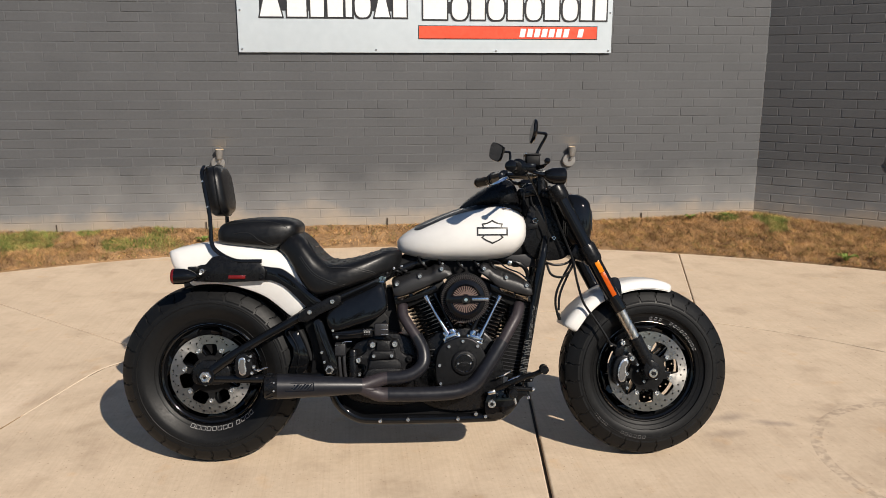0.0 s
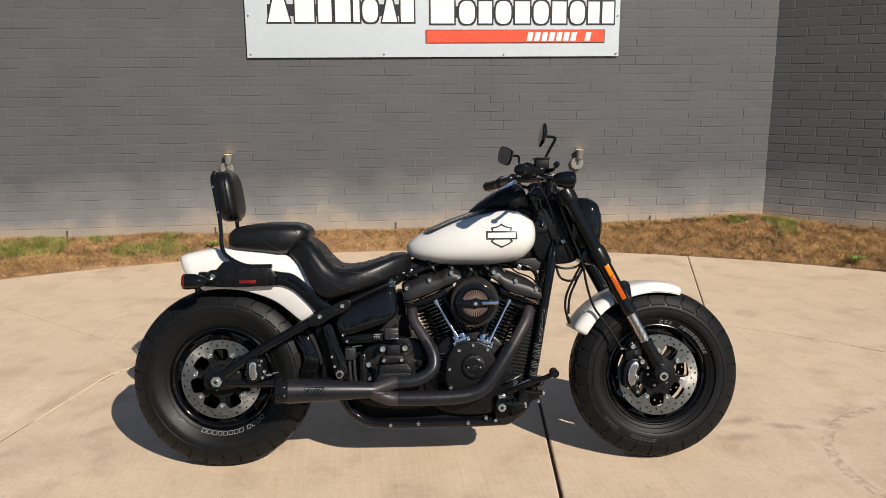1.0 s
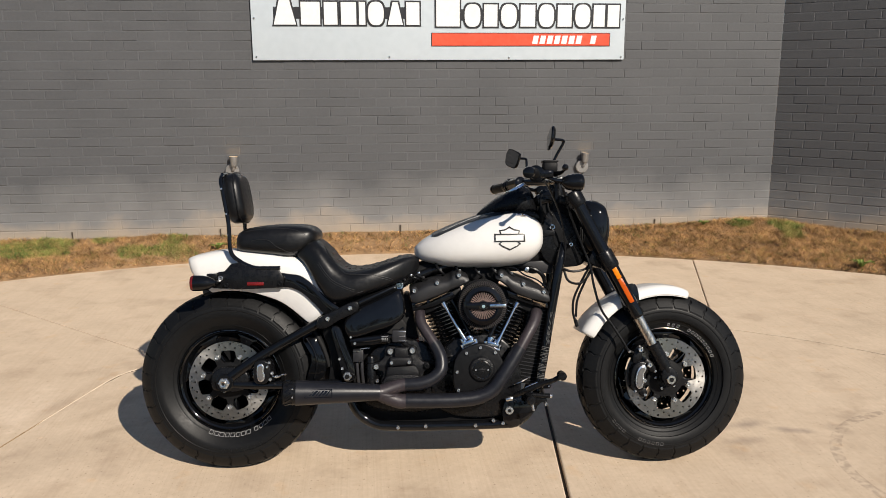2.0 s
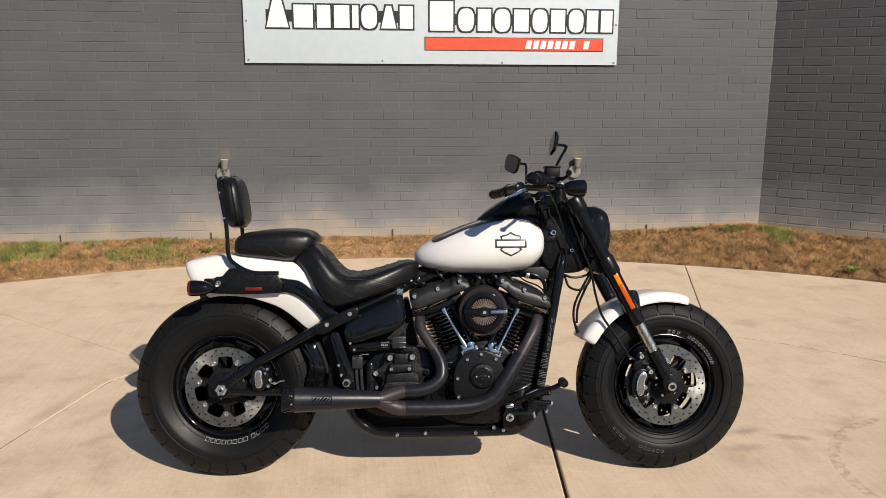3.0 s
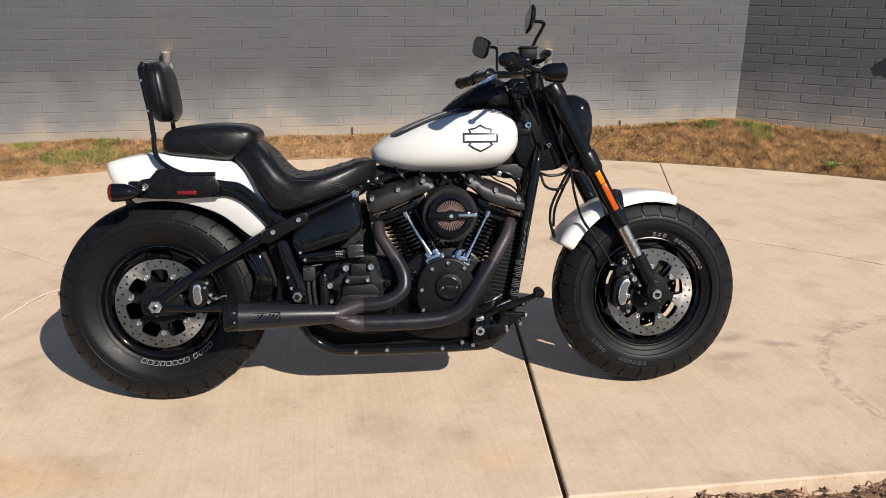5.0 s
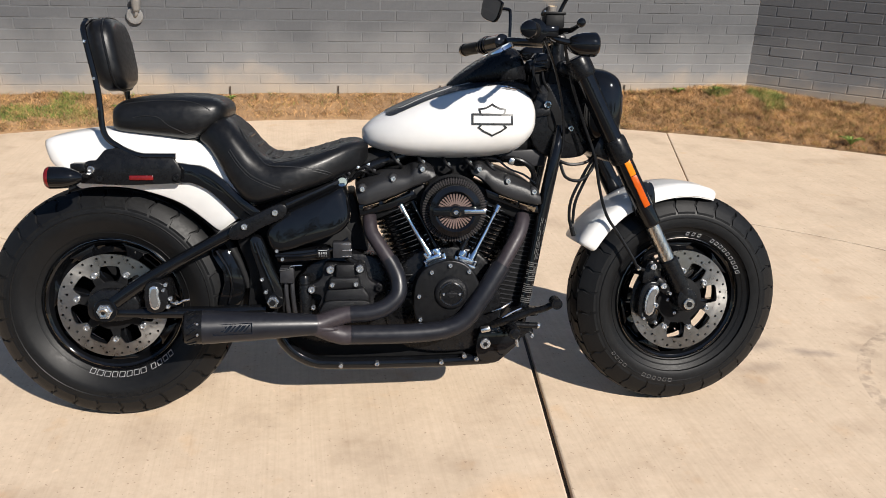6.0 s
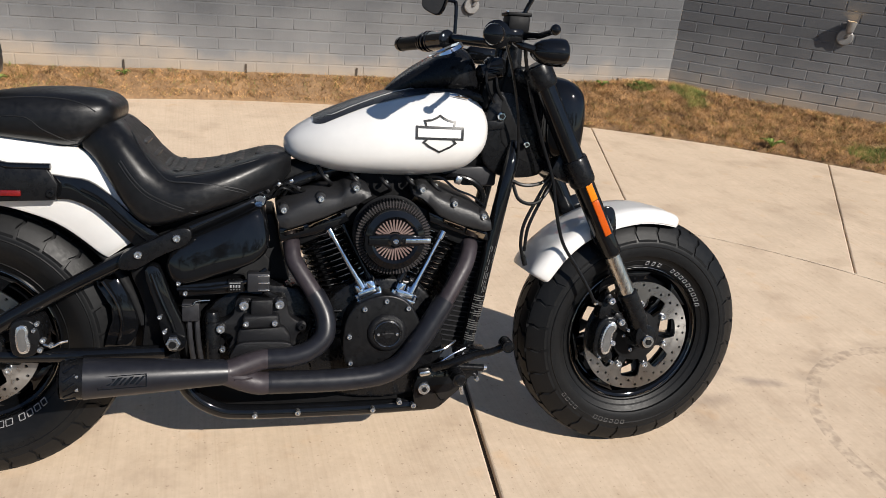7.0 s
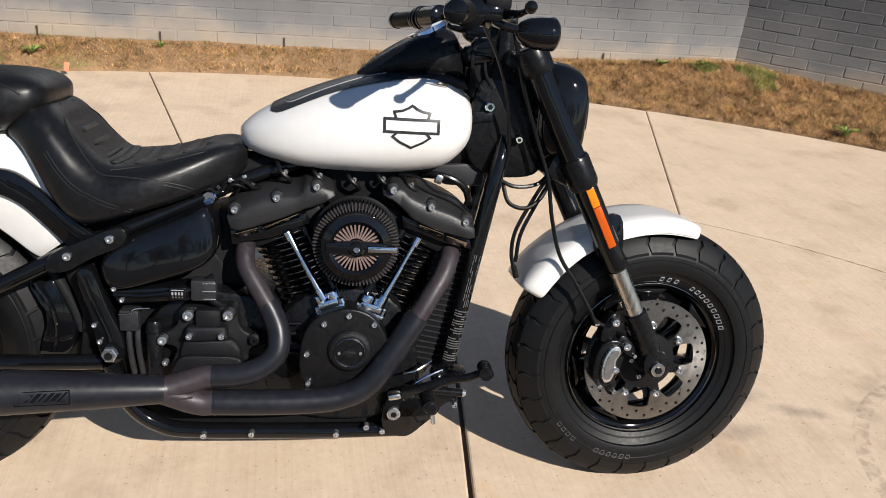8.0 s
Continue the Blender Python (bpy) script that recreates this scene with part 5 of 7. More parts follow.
# crankcase, cam cover, transmission
part("crankcase", prism(smooth_outline([(0.78, 0.20), (0.74, 0.30), (0.77, 0.40), (0.85, 0.47), (0.98, 0.47), (1.05, 0.40), (1.07, 0.28), (1.02, 0.19), (0.90, 0.17)], 4), -0.12, 0.15, 0.01), SATIN, engine)
cam_cover = part("cam_cover", prism(smooth_outline([(0.826, 0.285), (0.820, 0.363), (0.838, 0.415), (0.875, 0.442), (0.925, 0.452), (0.972, 0.432), (1.003, 0.375), (1.002, 0.318), (0.97, 0.262), (0.925, 0.243), (0.872, 0.246)], 4), -0.172, -0.115, 0.016, 4), CABLE, engine, "satin black cam cover with a round timer cover")
TIMER_M = Matrix.Translation((0.922, 0.004, 0.360)) @ Matrix.Diagonal((0.84, 1.0, 0.84, 1))
part("timer_ring", lathe([(0.038, -0.160), (0.056, -0.163), (0.0575, -0.172), (0.054, -0.180), (0.045, -0.186), (0.040, -0.186), (0.038, -0.180)], 44), WRINKLE, cam_cover).matrix_local = TIMER_M
part("timer_cover", lathe([(0.0395, -0.178), (0.0395, -0.187), (0.0355, -0.1885), (0.0335, -0.187), (0, -0.1885)], 40), SATIN, cam_cover).matrix_local = TIMER_M
part("cover_edge", lathe([(0.0362, -0.1885), (0.0370, -0.1893), (0.0378, -0.1885)], 40), STEEL, cam_cover).matrix_local = TIMER_M
part("cover_motif", box(0.03, 0.003, 0.009, 0.001, Matrix.Translation((0.922, -0.1850, 0.360))), WRINKLE, cam_cover)
part("cover_motif", disc(0.922, -0.1848, 0.360, 0.0105, 0.003, 6), WRINKLE, cam_cover)
for dx in (-0.028, 0.028):
    part("screw", disc(0.922 + dx * 0.78, -0.186, 0.360, 0.0035, 0.004, 10), BOLT_STEEL, cam_cover)
for x, z in ((0.868, 0.419), (0.918, 0.438), (0.970, 0.420), (0.834, 0.352), (0.838, 0.286), (0.999, 0.34), (0.93, 0.247), (0.99, 0.29)):
    part("bolt", bolt(x, -0.174, z, 0.0068, 0.012, 12), BOLT_STEEL, cam_cover)
part("gearbox", prism(smooth_outline([(0.50, 0.22), (0.49, 0.33), (0.53, 0.42), (0.62, 0.46), (0.74, 0.44), (0.80, 0.36), (0.80, 0.24), (0.70, 0.19)], 4), -0.11, 0.15, 0.012), SATIN, engine)
gear_cover = part("gearbox_cover", prism(smooth_outline([(0.590, 0.441), (0.576, 0.428), (0.572, 0.400), (0.552, 0.384), (0.533, 0.378), (0.532, 0.360), (0.556, 0.354), (0.571, 0.343), (0.563, 0.285), (0.708, 0.285), (0.712, 0.335), (0.722, 0.354), (0.737, 0.361), (0.737, 0.378), (0.715, 0.383), (0.697, 0.398), (0.692, 0.428), (0.680, 0.442), (0.635, 0.436)], 2), -0.146, -0.105, 0.006, 3), WRINKLE, engine, "textured black gearbox side cover")
part("cover_panel", prism(smooth_outline([(0.571, 0.285), (0.573, 0.325), (0.590, 0.341), (0.640, 0.343), (0.690, 0.341), (0.705, 0.326), (0.706, 0.285)], 3), -0.174, -0.140, 0.007, 3), WRINKLE, gear_cover)
part("cover_step", prism([(0.586, 0.374), (0.684, 0.376), (0.700, 0.354), (0.703, 0.330), (0.578, 0.326), (0.580, 0.350)], -0.162, -0.14, 0.008, 3), WRINKLE, gear_cover)
part("cover_pad", prism([(0.594, 0.405), (0.673, 0.406), (0.678, 0.376), (0.590, 0.371)], -0.172, -0.14, 0.007, 3), WRINKLE, gear_cover)
part("cover_boss", prism([(0.612, 0.439), (0.660, 0.440), (0.660, 0.402), (0.611, 0.402)], -0.164, -0.14, 0.004, 2), WRINKLE, gear_cover)
for x, z, r in ((0.596, 0.425, 0.0150), (0.675, 0.427, 0.0150), (0.545, 0.370, 0.0125), (0.725, 0.371, 0.0125)):
    part("bolt_lug", disc(x, -0.140, z, r, 0.026, 22, 0.004), WRINKLE, gear_cover)
for x, z, r, y in ((0.596, 0.425, 0.0125, -0.157), (0.675, 0.427, 0.0125, -0.157), (0.545, 0.370, 0.0110, -0.157), (0.725, 0.371, 0.0095, -0.152), (0.601, 0.388, 0.0075, -0.176), (0.664, 0.389, 0.0075, -0.176), (0.548, 0.318, 0.0075, -0.150)):
    part("bolt", bolt(x, y, z, r, 0.014, 14), SATIN if z == 0.371 else BOLT_STEEL, gear_cover)
# oil filter-like canister and ribs below the rear cylinder
part("starter_housing", lathe([(0, -0.12), (0.030, -0.12), (0.036, -0.112), (0.036, 0.0)], 24), SATIN, engine).matrix_local = Matrix.Translation((0.79, 0, 0.30))
for k in range(4):
    part("case_rib", box(0.07, 0.012, 0.006, 0.002, Matrix.Translation((0.785, -0.125, 0.40 - 0.022 * k))), SATIN, engine)

# air cleaner
AC = Matrix.Translation((0.927, 0.006, 0.590))
ac = part("air_cleaner", lathe([(0.03, -0.115), (0.080, -0.115), (0.084, -0.120), (0.084, -0.126), (0.080, -0.13), (0.03, -0.13)], 48, closed=True), GLOSS, engine, "round black air cleaner with a pleated filter")
ac.matrix_local = AC
pleats = bmesh.new()
for k in range(72):
    a = 2 * math.pi * k / 72
    p = box(0.010, 0.050, 0.0034, 0.001, Matrix.Rotation(-a, 4, "Y") @ Matrix.Translation((0.078, -0.156, 0)))
    add_bm(pleats, p)
part("filter_pleats", pleats, MATTE, ac, "black pleated filter wall")
part("filter_core", lathe([(0.0735, -0.13), (0.0735, -0.182)], 48), PLEAT, ac)
ticks = bmesh.new()
for k in range(72):
    a = 2 * math.pi * (k + 0.5) / 72
    add_bm(ticks, box(0.020, 0.005, 0.0028, 0.0, Matrix.Rotation(-a, 4, "Y") @ Matrix.Translation((0.076, -0.180, 0))))
part("filter_end_pleats", ticks, PLEAT_END, ac, "grey pleat ends of the filter")
part("filter_rim", lathe([(0.088, -0.120), (0.088, -0.126), (0.083, -0.129), (0.060, -0.178), (0.060, -0.170), (0.080, -0.120)], 64, closed=True), MATTE, ac)
part("face_ring", lathe([(0.070, -0.180), (0.071, -0.196), (0.068, -0.203), (0.054, -0.207), (0.0475, -0.202), (0.0475, -0.186)], 64), GLOSS, ac, "gloss black front ring")
pl = bmesh.new()
for k in range(34):
    a = 2 * math.pi * k / 34
    add_bm(pl, box(0.030, 0.008, 0.0034, 0.0, Matrix.Rotation(-a, 4, "Y") @ Matrix.Translation((0.034, -0.196, 0))))
part("face_pleats", pl, PLEAT, ac, "copper-grey filter pleats")
part("face_backing", lathe([(0, -0.190), (0.0495, -0.190)], 40), MATTE, ac)
part("face_bridge", prism([(-0.06, -0.011), (-0.012, -0.014), (0.012, -0.014), (0.06, -0.011), (0.06, 0.011), (0.012, 0.014), (-0.012, 0.014), (-0.06, 0.011)], -0.210, -0.194, 0.003), GLOSS, ac)
part("hub", lathe([(0, -0.214), (0.012, -0.214), (0.0165, -0.210), (0.018, -0.196)], 28), GLOSS, ac)
part("hub_bolt", bolt(0, -0.216, 0, 0.0075, 0.008, 12), CHROME, ac)
part("name_bar", box(0.058, 0.006, 0.0115, 0.0018, Matrix.Translation((0.051, -0.212, 0.001))), CHROME, ac, "polished bar on the air cleaner")

# exhaust
FRONT_RUN = [(1.062, -0.155, 0.433), (1.037, -0.165, 0.396), (1.006, -0.175, 0.349), (0.961, -0.185, 0.290), (0.915, -0.190, 0.266), (0.857, -0.195, 0.257), (0.766, -0.200, 0.255), (0.654, -0.205, 0.257)]
REAR_RUN = [(0.752, -0.153, 0.452), (0.763, -0.160, 0.434), (0.777, -0.175, 0.400), (0.775, -0.190, 0.361), (0.743, -0.200, 0.331), (0.699, -0.205, 0.318), (0.652, -0.205, 0.315)]
exhaust = part("front_pipe", tube([(1.130, -0.050, 0.560), (1.128, -0.090, 0.548), (1.114, -0.120, 0.516), (1.090, -0.140, 0.478)] + FRONT_RUN, 0.0205, 22, 6), HOT_PIPE, bike, "brown-grey exhaust pipe")
part("heat_shield", tube(FRONT_RUN, 0.0262, 26, 7), PIPE, exhaust, "satin black heat shield")
rear_pipe = part("rear_pipe", tube([(0.704, -0.050, 0.560), (0.702, -0.095, 0.548), (0.706, -0.118, 0.522), (0.718, -0.130, 0.502), (0.740, -0.145, 0.470)] + REAR_RUN, 0.0195, 22, 6), HOT_PIPE, bike, "brown-grey exhaust pipe")
part("heat_shield", tube(REAR_RUN, 0.0232, 24, 7), PIPE, rear_pipe, "satin black heat shield")
col = part("collector", tube([(0.656, -0.205, 0.257), (0.630, -0.206, 0.257), (0.600, -0.210, 0.267), (0.568, -0.217, 0.284), (0.552, -0.222, 0.292)], [0.0255, 0.0262, 0.0262, 0.0268, 0.0268], 22, 6), HOT_PIPE, bike, "brown-grey two-into-one collector")
part("collector_branch", tube([(0.656, -0.205, 0.315), (0.630, -0.206, 0.312), (0.600, -0.210, 0.303), (0.568, -0.217, 0.293), (0.552, -0.222, 0.293)], [0.0228, 0.0236, 0.025, 0.0262, 0.0264], 22, 6), HOT_PIPE, col)
part("weld_bead", tube([(0.616, -0.231, 0.281), (0.596, -0.236, 0.279), (0.578, -0.242, 0.282)], 0.0022, 6, 4), HOT_PIPE, col)
for x, r in ((0.655, 0.0266), (0.653, 0.0236)):
    part("clamp", tube([(x + 0.004, -0.205, 0.257 if r > 0.025 else 0.315), (x - 0.003, -0.205, 0.257 if r > 0.025 else 0.315)], r, 24), PIPE, col)
MUF_A, MUF_B = Vector((0.556, -0.2215, 0.2925)), Vector((0.232, -0.265, 0.3045))


def on_muffler(t):
    """A place on the muffler's axis, from its front at 0 to its mouth at 1."""
    return MUF_A.lerp(MUF_B, t)


muf_turn = Matrix.Translation(on_muffler(0.92)) @ Vector((-1, 0, 0)).rotation_difference((MUF_B - MUF_A).normalized()).to_matrix().to_4x4()
muffler = part("muffler", tube([on_muffler(-0.015), on_muffler(0.02), on_muffler(0.45), on_muffler(0.83), on_muffler(0.87)], [0.0268, 0.0285, 0.0365, 0.0432, 0.0438], 44, straight=True), PIPE, bike, "satin black tapered muffler")
cap = part("muffler_tip", tube([on_muffler(0.866), on_muffler(0.876), on_muffler(0.975), on_muffler(1.0)], [0.0436, 0.0428, 0.0418, 0.0395], 44, straight=True, cap=False), SATIN, muffler, "black end cap with a fluted ring")
part("tip_bore", tube([on_muffler(0.99), on_muffler(0.80)], 0.026, 28), MATTE, cap)
part("tip_face", lathe([(0.026, 0.0), (0.0396, 0.0)], 36), SATIN, cap).matrix_local = Matrix.Translation(on_muffler(0.997)) @ Matrix.Rotation(radians(90), 4, "Z")
for k in range(14):
    a = 2 * math.pi * k / 14
    part("flute", box(0.027, 0.004, 0.005, 0.001, muf_turn @ Matrix.Rotation(a, 4, "X") @ Matrix.Translation((-0.008, 0.0424, 0)) @ Matrix.Rotation(radians(35), 4, "Y")), GLOSS, cap)
for k in (-0.5, 0.15):
    part("cap_screw", disc(0.006, -0.0432 * math.cos(k), -0.0432 * math.sin(k), 0.0032, 0.004, 10), BOLT_STEEL, cap).matrix_local = muf_turn
badge = bmesh.new()
bm_ = Matrix.Translation(on_muffler(0.62) + Vector((0, -0.0400, 0.006))) @ Matrix.Rotation(radians(7.6), 4, "Z") @ Matrix.Rotation(radians(-12), 4, "X")
for sx, sz, ox, oz in ((0.095, 0.0014, 0, 0.013), (0.095, 0.0014, 0, -0.013), (0.0014, 0.027, -0.047, 0), (0.0014, 0.027, 0.047, 0)):
    add_bm(badge, box(sx, 0.0016, sz, 0.0, bm_ @ Matrix.Translation((ox, 0, oz))))
for k in range(7):
    sh = Matrix(((1, 0, 0.9, 0), (0, 1, 0, 0), (0, 0, 1, 0), (0, 0, 0, 1)))
    add_bm(badge, box(0.0045 + 0.002 * (k % 3), 0.0018, 0.017 - 0.003 * (k % 2), 0.0, bm_ @ Matrix.Translation((-0.034 + 0.0115 * k, 0, 0.001)) @ sh))
part("stamped_badge", badge, GLOSS, muffler, "black stamped badge on the muffler")

# oil tank side cover and wiring boxes
part("side_cover", domed(smooth_outline([(0.432, 0.492), (0.428, 0.527), (0.455, 0.566), (0.505, 0.592), (0.551, 0.612), (0.600, 0.634), (0.634, 0.646), (0.648, 0.610), (0.652, 0.565), (0.640, 0.538), (0.605, 0.515), (0.524, 0.489), (0.477, 0.475), (0.448, 0.474)], 3), ((1, -0.05), (1, -0.128), (0.985, -0.142), (0.95, -0.151), (0.9, -0.155), (0.82, -0.1575), (0.7, -0.159), (0.55, -0.160), (0.35, -0.161), (0.15, -0.161), (0.02, -0.161)), 7.5, 0.35), GLOSS, bike, "gloss black side cover")
part("cover_lip", tube([(0.452, -0.146, 0.462), (0.52, -0.152, 0.464), (0.60, -0.152, 0.480), (0.645, -0.146, 0.508)], 0.005, 8), GLOSS, bike)
plug = part("wiring_connector", box(0.050, 0.032, 0.044, 0.005, Matrix.Translation((0.628, -0.148, 0.480))), GREY_PLASTIC, bike, "grey plastic wiring plug")
for k in range(3):
    part("connector_rib", box(0.026, 0.003, 0.0020, 0.0007, Matrix.Translation((0.640, -0.1655, 0.464 + 0.0165 * k))), BOLT_STEEL, plug)
part("plug_lead", tube([(0.640, -0.145, 0.456), (0.652, -0.140, 0.446), (0.668, -0.130, 0.436)], 0.008, 10, 4), CABLE, plug)
comb = part("vent_comb", box(0.034, 0.022, 0.026, 0.003, Matrix.Translation((0.577, -0.146, 0.470))), SATIN, bike, "black vented clip with pale slots")
for k in range(4):
    part("comb_slot", box(0.0034, 0.002, 0.006, 0.0, Matrix.Translation((0.5675 + 0.0062 * k, -0.1575, 0.471))), PALE, comb)
    part("comb_slot", box(0.0030, 0.002, 0.003, 0.0, Matrix.Translation((0.5680 + 0.0062 * k, -0.1575, 0.4635))), DIM, comb)
part("comb_edge", box(0.024, 0.002, 0.0014, 0.0, Matrix.Translation((0.577, -0.1575, 0.4785))), PALE, comb)
part("under_tray", prism([(0.452, 0.470), (0.60, 0.484), (0.600, 0.452), (0.455, 0.440)], -0.146, -0.09, 0.006), GLOSS, bike)
part("switch_box", box(0.038, 0.035, 0.044, 0.004, Matrix.Translation((0.480, -0.135, 0.408))), GREY_PLASTIC, bike, "dark grey plastic relay")
part("relay_bracket", tube([(0.462, -0.155, 0.424), (0.486, -0.157, 0.427), (0.492, -0.157, 0.436), (0.522, -0.155, 0.438)], 0.0018, 6, 3), STEEL, bike)
part("canister", tube([(0.526, -0.138, 0.286), (0.526, -0.138, 0.398), (0.526, -0.138, 0.406)], [0.0165, 0.0165, 0.013], 20, straight=True), SATIN, bike, "black upright canister")
part("canister_ring", tube([(0.526, -0.138, 0.381), (0.526, -0.138, 0.385)], 0.0178, 20), GLOSS, bike)
for x in (0.475, 0.492):
    part("hose", tube([(x, -0.132, 0.395), (x + 0.001, -0.139, 0.365), (x + 0.003, -0.138, 0.33), (x + 0.008, -0.134, 0.286)], 0.0062, 10), GREY_PLASTIC, bike)
part("tyre_hugger", domed(smooth_outline([(0.285, 0.305), (0.305, 0.36), (0.300, 0.42), (0.272, 0.462), (0.285, 0.480), (0.313, 0.487), (0.342, 0.435), (0.362, 0.380), (0.352, 0.325), (0.325, 0.300)], 3), ((1, -0.04), (1, -0.092), (0.98, -0.100), (0.9, -0.104), (0.5, -0.106), (0.05, -0.106)), 3, 1.2), GLOSS, bike, "gloss black guard behind the rear tyre")
part("hugger_rib", tube([(0.290, -0.106, 0.468), (0.318, -0.109, 0.42), (0.328, -0.109, 0.37), (0.318, -0.107, 0.32)], 0.004, 8, 5), GLOSS, bike)
part("regulator_cover", prism(smooth_outline([(0.365, 0.27), (0.375, 0.40), (0.345, 0.50), (0.39, 0.52), (0.43, 0.44), (0.445, 0.34), (0.42, 0.27)], 3), -0.105, -0.05, 0.01), MATTE, bike)
part("splash_guard", prism([(0.285, 0.24), (0.30, 0.50), (0.34, 0.56), (0.47, 0.58), (0.47, 0.24)], -0.062, -0.03, 0.006), MATTE, bike)
part("battery_tray", prism([(0.36, 0.22), (0.37, 0.5), (0.60, 0.58), (0.66, 0.50), (0.62, 0.2)], -0.06, 0.12, 0.01), MATTE, bike)
part("pivot_plate", prism(smooth_outline([(0.385, 0.505), (0.415, 0.512), (0.440, 0.44), (0.466, 0.372), (0.466, 0.325), (0.436, 0.316), (0.420, 0.345), (0.406, 0.42)], 3), -0.155, -0.12, 0.005), GLOSS, bike, "black pivot casting")
part("pivot_ridge", tube([(0.400, -0.157, 0.500), (0.418, -0.159, 0.445), (0.438, -0.159, 0.392), (0.446, -0.158, 0.366)], 0.004, 8, 5), GLOSS, bike)
part("pivot_nut", disc(0.442, -0.160, 0.338, 0.016, 0.014, 6), BOLT_STEEL, bike, "bright pivot nut")
part("pivot_bore", disc(0.442, -0.168, 0.338, 0.008, 0.004, 14), MATTE, bike)
for x, z in ((0.415, 0.40), (0.424, 0.365), (0.456, 0.478), (0.470, 0.455)):
    part("bolt", bolt(x, -0.158, z, 0.006, 0.008, 10), BOLT_STEEL, bike)

# dark masses low between the frame tubes
part("oil_pan", prism(smooth_outline([(0.48, 0.20), (0.50, 0.165), (0.56, 0.135), (0.80, 0.128), (1.00, 0.135), (1.05, 0.17), (1.05, 0.24), (0.48, 0.26)], 3), -0.095, 0.14, 0.01), MATTE, bike, "matte black oil pan")
part("primary_cover", prism(smooth_outline([(0.50, 0.22), (0.47, 0.32), (0.52, 0.42), (0.70, 0.44), (0.90, 0.46), (1.02, 0.42), (1.06, 0.32), (1.02, 0.22), (0.90, 0.17), (0.65, 0.18)], 4), 0.13, 0.20, 0.02, 3), SATIN, bike, "satin black primary cover")
part("throttle_body", disc(0.918, 0.0, 0.60, 0.06, 0.19, 24), MATTE, bike)
part("seat_base", prism([(0.34, 0.59), (0.42, 0.585), (0.60, 0.665), (0.68, 0.71), (0.68, 0.745), (0.60, 0.715), (0.42, 0.64)], -0.085, 0.085, 0.01), MATTE, bike)
part("shock_cover", prism([(0.42, 0.25), (0.44, 0.56), (0.66, 0.62), (0.70, 0.45), (0.66, 0.25)], -0.055, 0.10, 0.01), MATTE, bike)

# ---- frame and swing arm ----
for s in (-1, 1):
    part("frame_rail", tube([(1.235, s * 0.045, 0.80), (1.215, s * 0.075, 0.72), (1.180, s * 0.082, 0.53), (1.145, s * 0.088, 0.33), (1.118, s * 0.10, 0.22), (1.06, s * 0.115, 0.158), (0.98, s * 0.118, 0.148), (0.80, s * 0.12, 0.145), (0.60, s * 0.12, 0.146), (0.53, s * 0.12, 0.158), (0.47, s * 0.12, 0.205), (0.43, s * 0.12, 0.30)], 0.0175, 16, 5), GLOSS, bike, "gloss black frame tube")
    part("upper_frame", tube([(0.36, s * 0.13, 0.535), (0.46, s * 0.12, 0.585), (0.56, s * 0.095, 0.628), (0.66, s * 0.06, 0.67), (0.74, s * 0.04, 0.703), (0.84, s * 0.03, 0.730)], 0.014, 14, 5), GLOSS, bike)
    part("swing_arm", tube([(0.01, s * 0.120, 0.325), (0.10, s * 0.126, 0.388), (0.213, s * 0.130, 0.456), (0.355, s * 0.135, 0.534), (0.42, s * 0.135, 0.562)], [0.021, 0.019, 0.017, 0.018, 0.018], 16, 5), GLOSS, bike, "gloss black swing arm")
    part("swing_arm_plate", prism(smooth_outline([(0.335, 0.515), (0.345, 0.548), (0.40, 0.575), (0.458, 0.603), (0.485, 0.600), (0.478, 0.570), (0.42, 0.542), (0.37, 0.513)], 3), s * 0.155 - 0.012, s * 0.155 + 0.012, 0.005), SATIN, bike)
    for x, z in ((0.376, 0.546), (0.456, 0.583)):
        part("bolt", bolt(x, s * 0.169, z, 0.0095, 0.012, 12), BOLT_STEEL, bike)
    part("lower_arm", tube([(0.0, s * 0.118, 0.305), (0.12, s * 0.122, 0.302), (0.25, s * 0.125, 0.302), (0.42, s * 0.122, 0.305)], 0.0165, 14, 4), GLOSS, bike)
    part("axle_carrier", prism(smooth_outline([(-0.045, 0.290), (-0.045, 0.345), (-0.01, 0.368), (0.05, 0.365), (0.085, 0.335), (0.07, 0.290), (0.01, 0.280)], 3), s * 0.118 - 0.014, s * 0.118 + 0.014, 0.006), SATIN, bike)
    part("axle_washer", disc(0, s * 0.138, 0.314, 0.031, 0.012, 32), GLOSS, bike)
    part("axle_nut", disc(0, s * 0.146, 0.314, 0.021, 0.018, 6, 0.003), BOLT_STEEL, bike, "bright axle nut")
    part("axle_end", lathe([(0.005, -0.162 * -s), (0.010, -0.163 * -s), (0.0115, -0.15 * -s)], 20), STEEL, bike).matrix_local = Matrix.Translation((0, 0, 0.314))
    part("axle_bore", disc(0, s * 0.158, 0.314, 0.0055, 0.006, 14), MATTE, bike)
    part("seat_bolt", disc(0.629, s * 0.078, 0.652, 0.0155, 0.02, 18), CHROME, bike, "chrome seat bolt")
part("seat_clamp", box(0.05, 0.10, 0.03, 0.008, Matrix.Translation((0.635, 0, 0.655)) @ Matrix.Rotation(radians(-25), 4, "Y")), SATIN, bike)
part("belt_guard", prism(smooth_outline([(0.06, 0.37), (0.25, 0.46), (0.42, 0.45), (0.40, 0.40), (0.25, 0.40)], 3), 0.10, 0.115, 0.004), SATIN, bike)
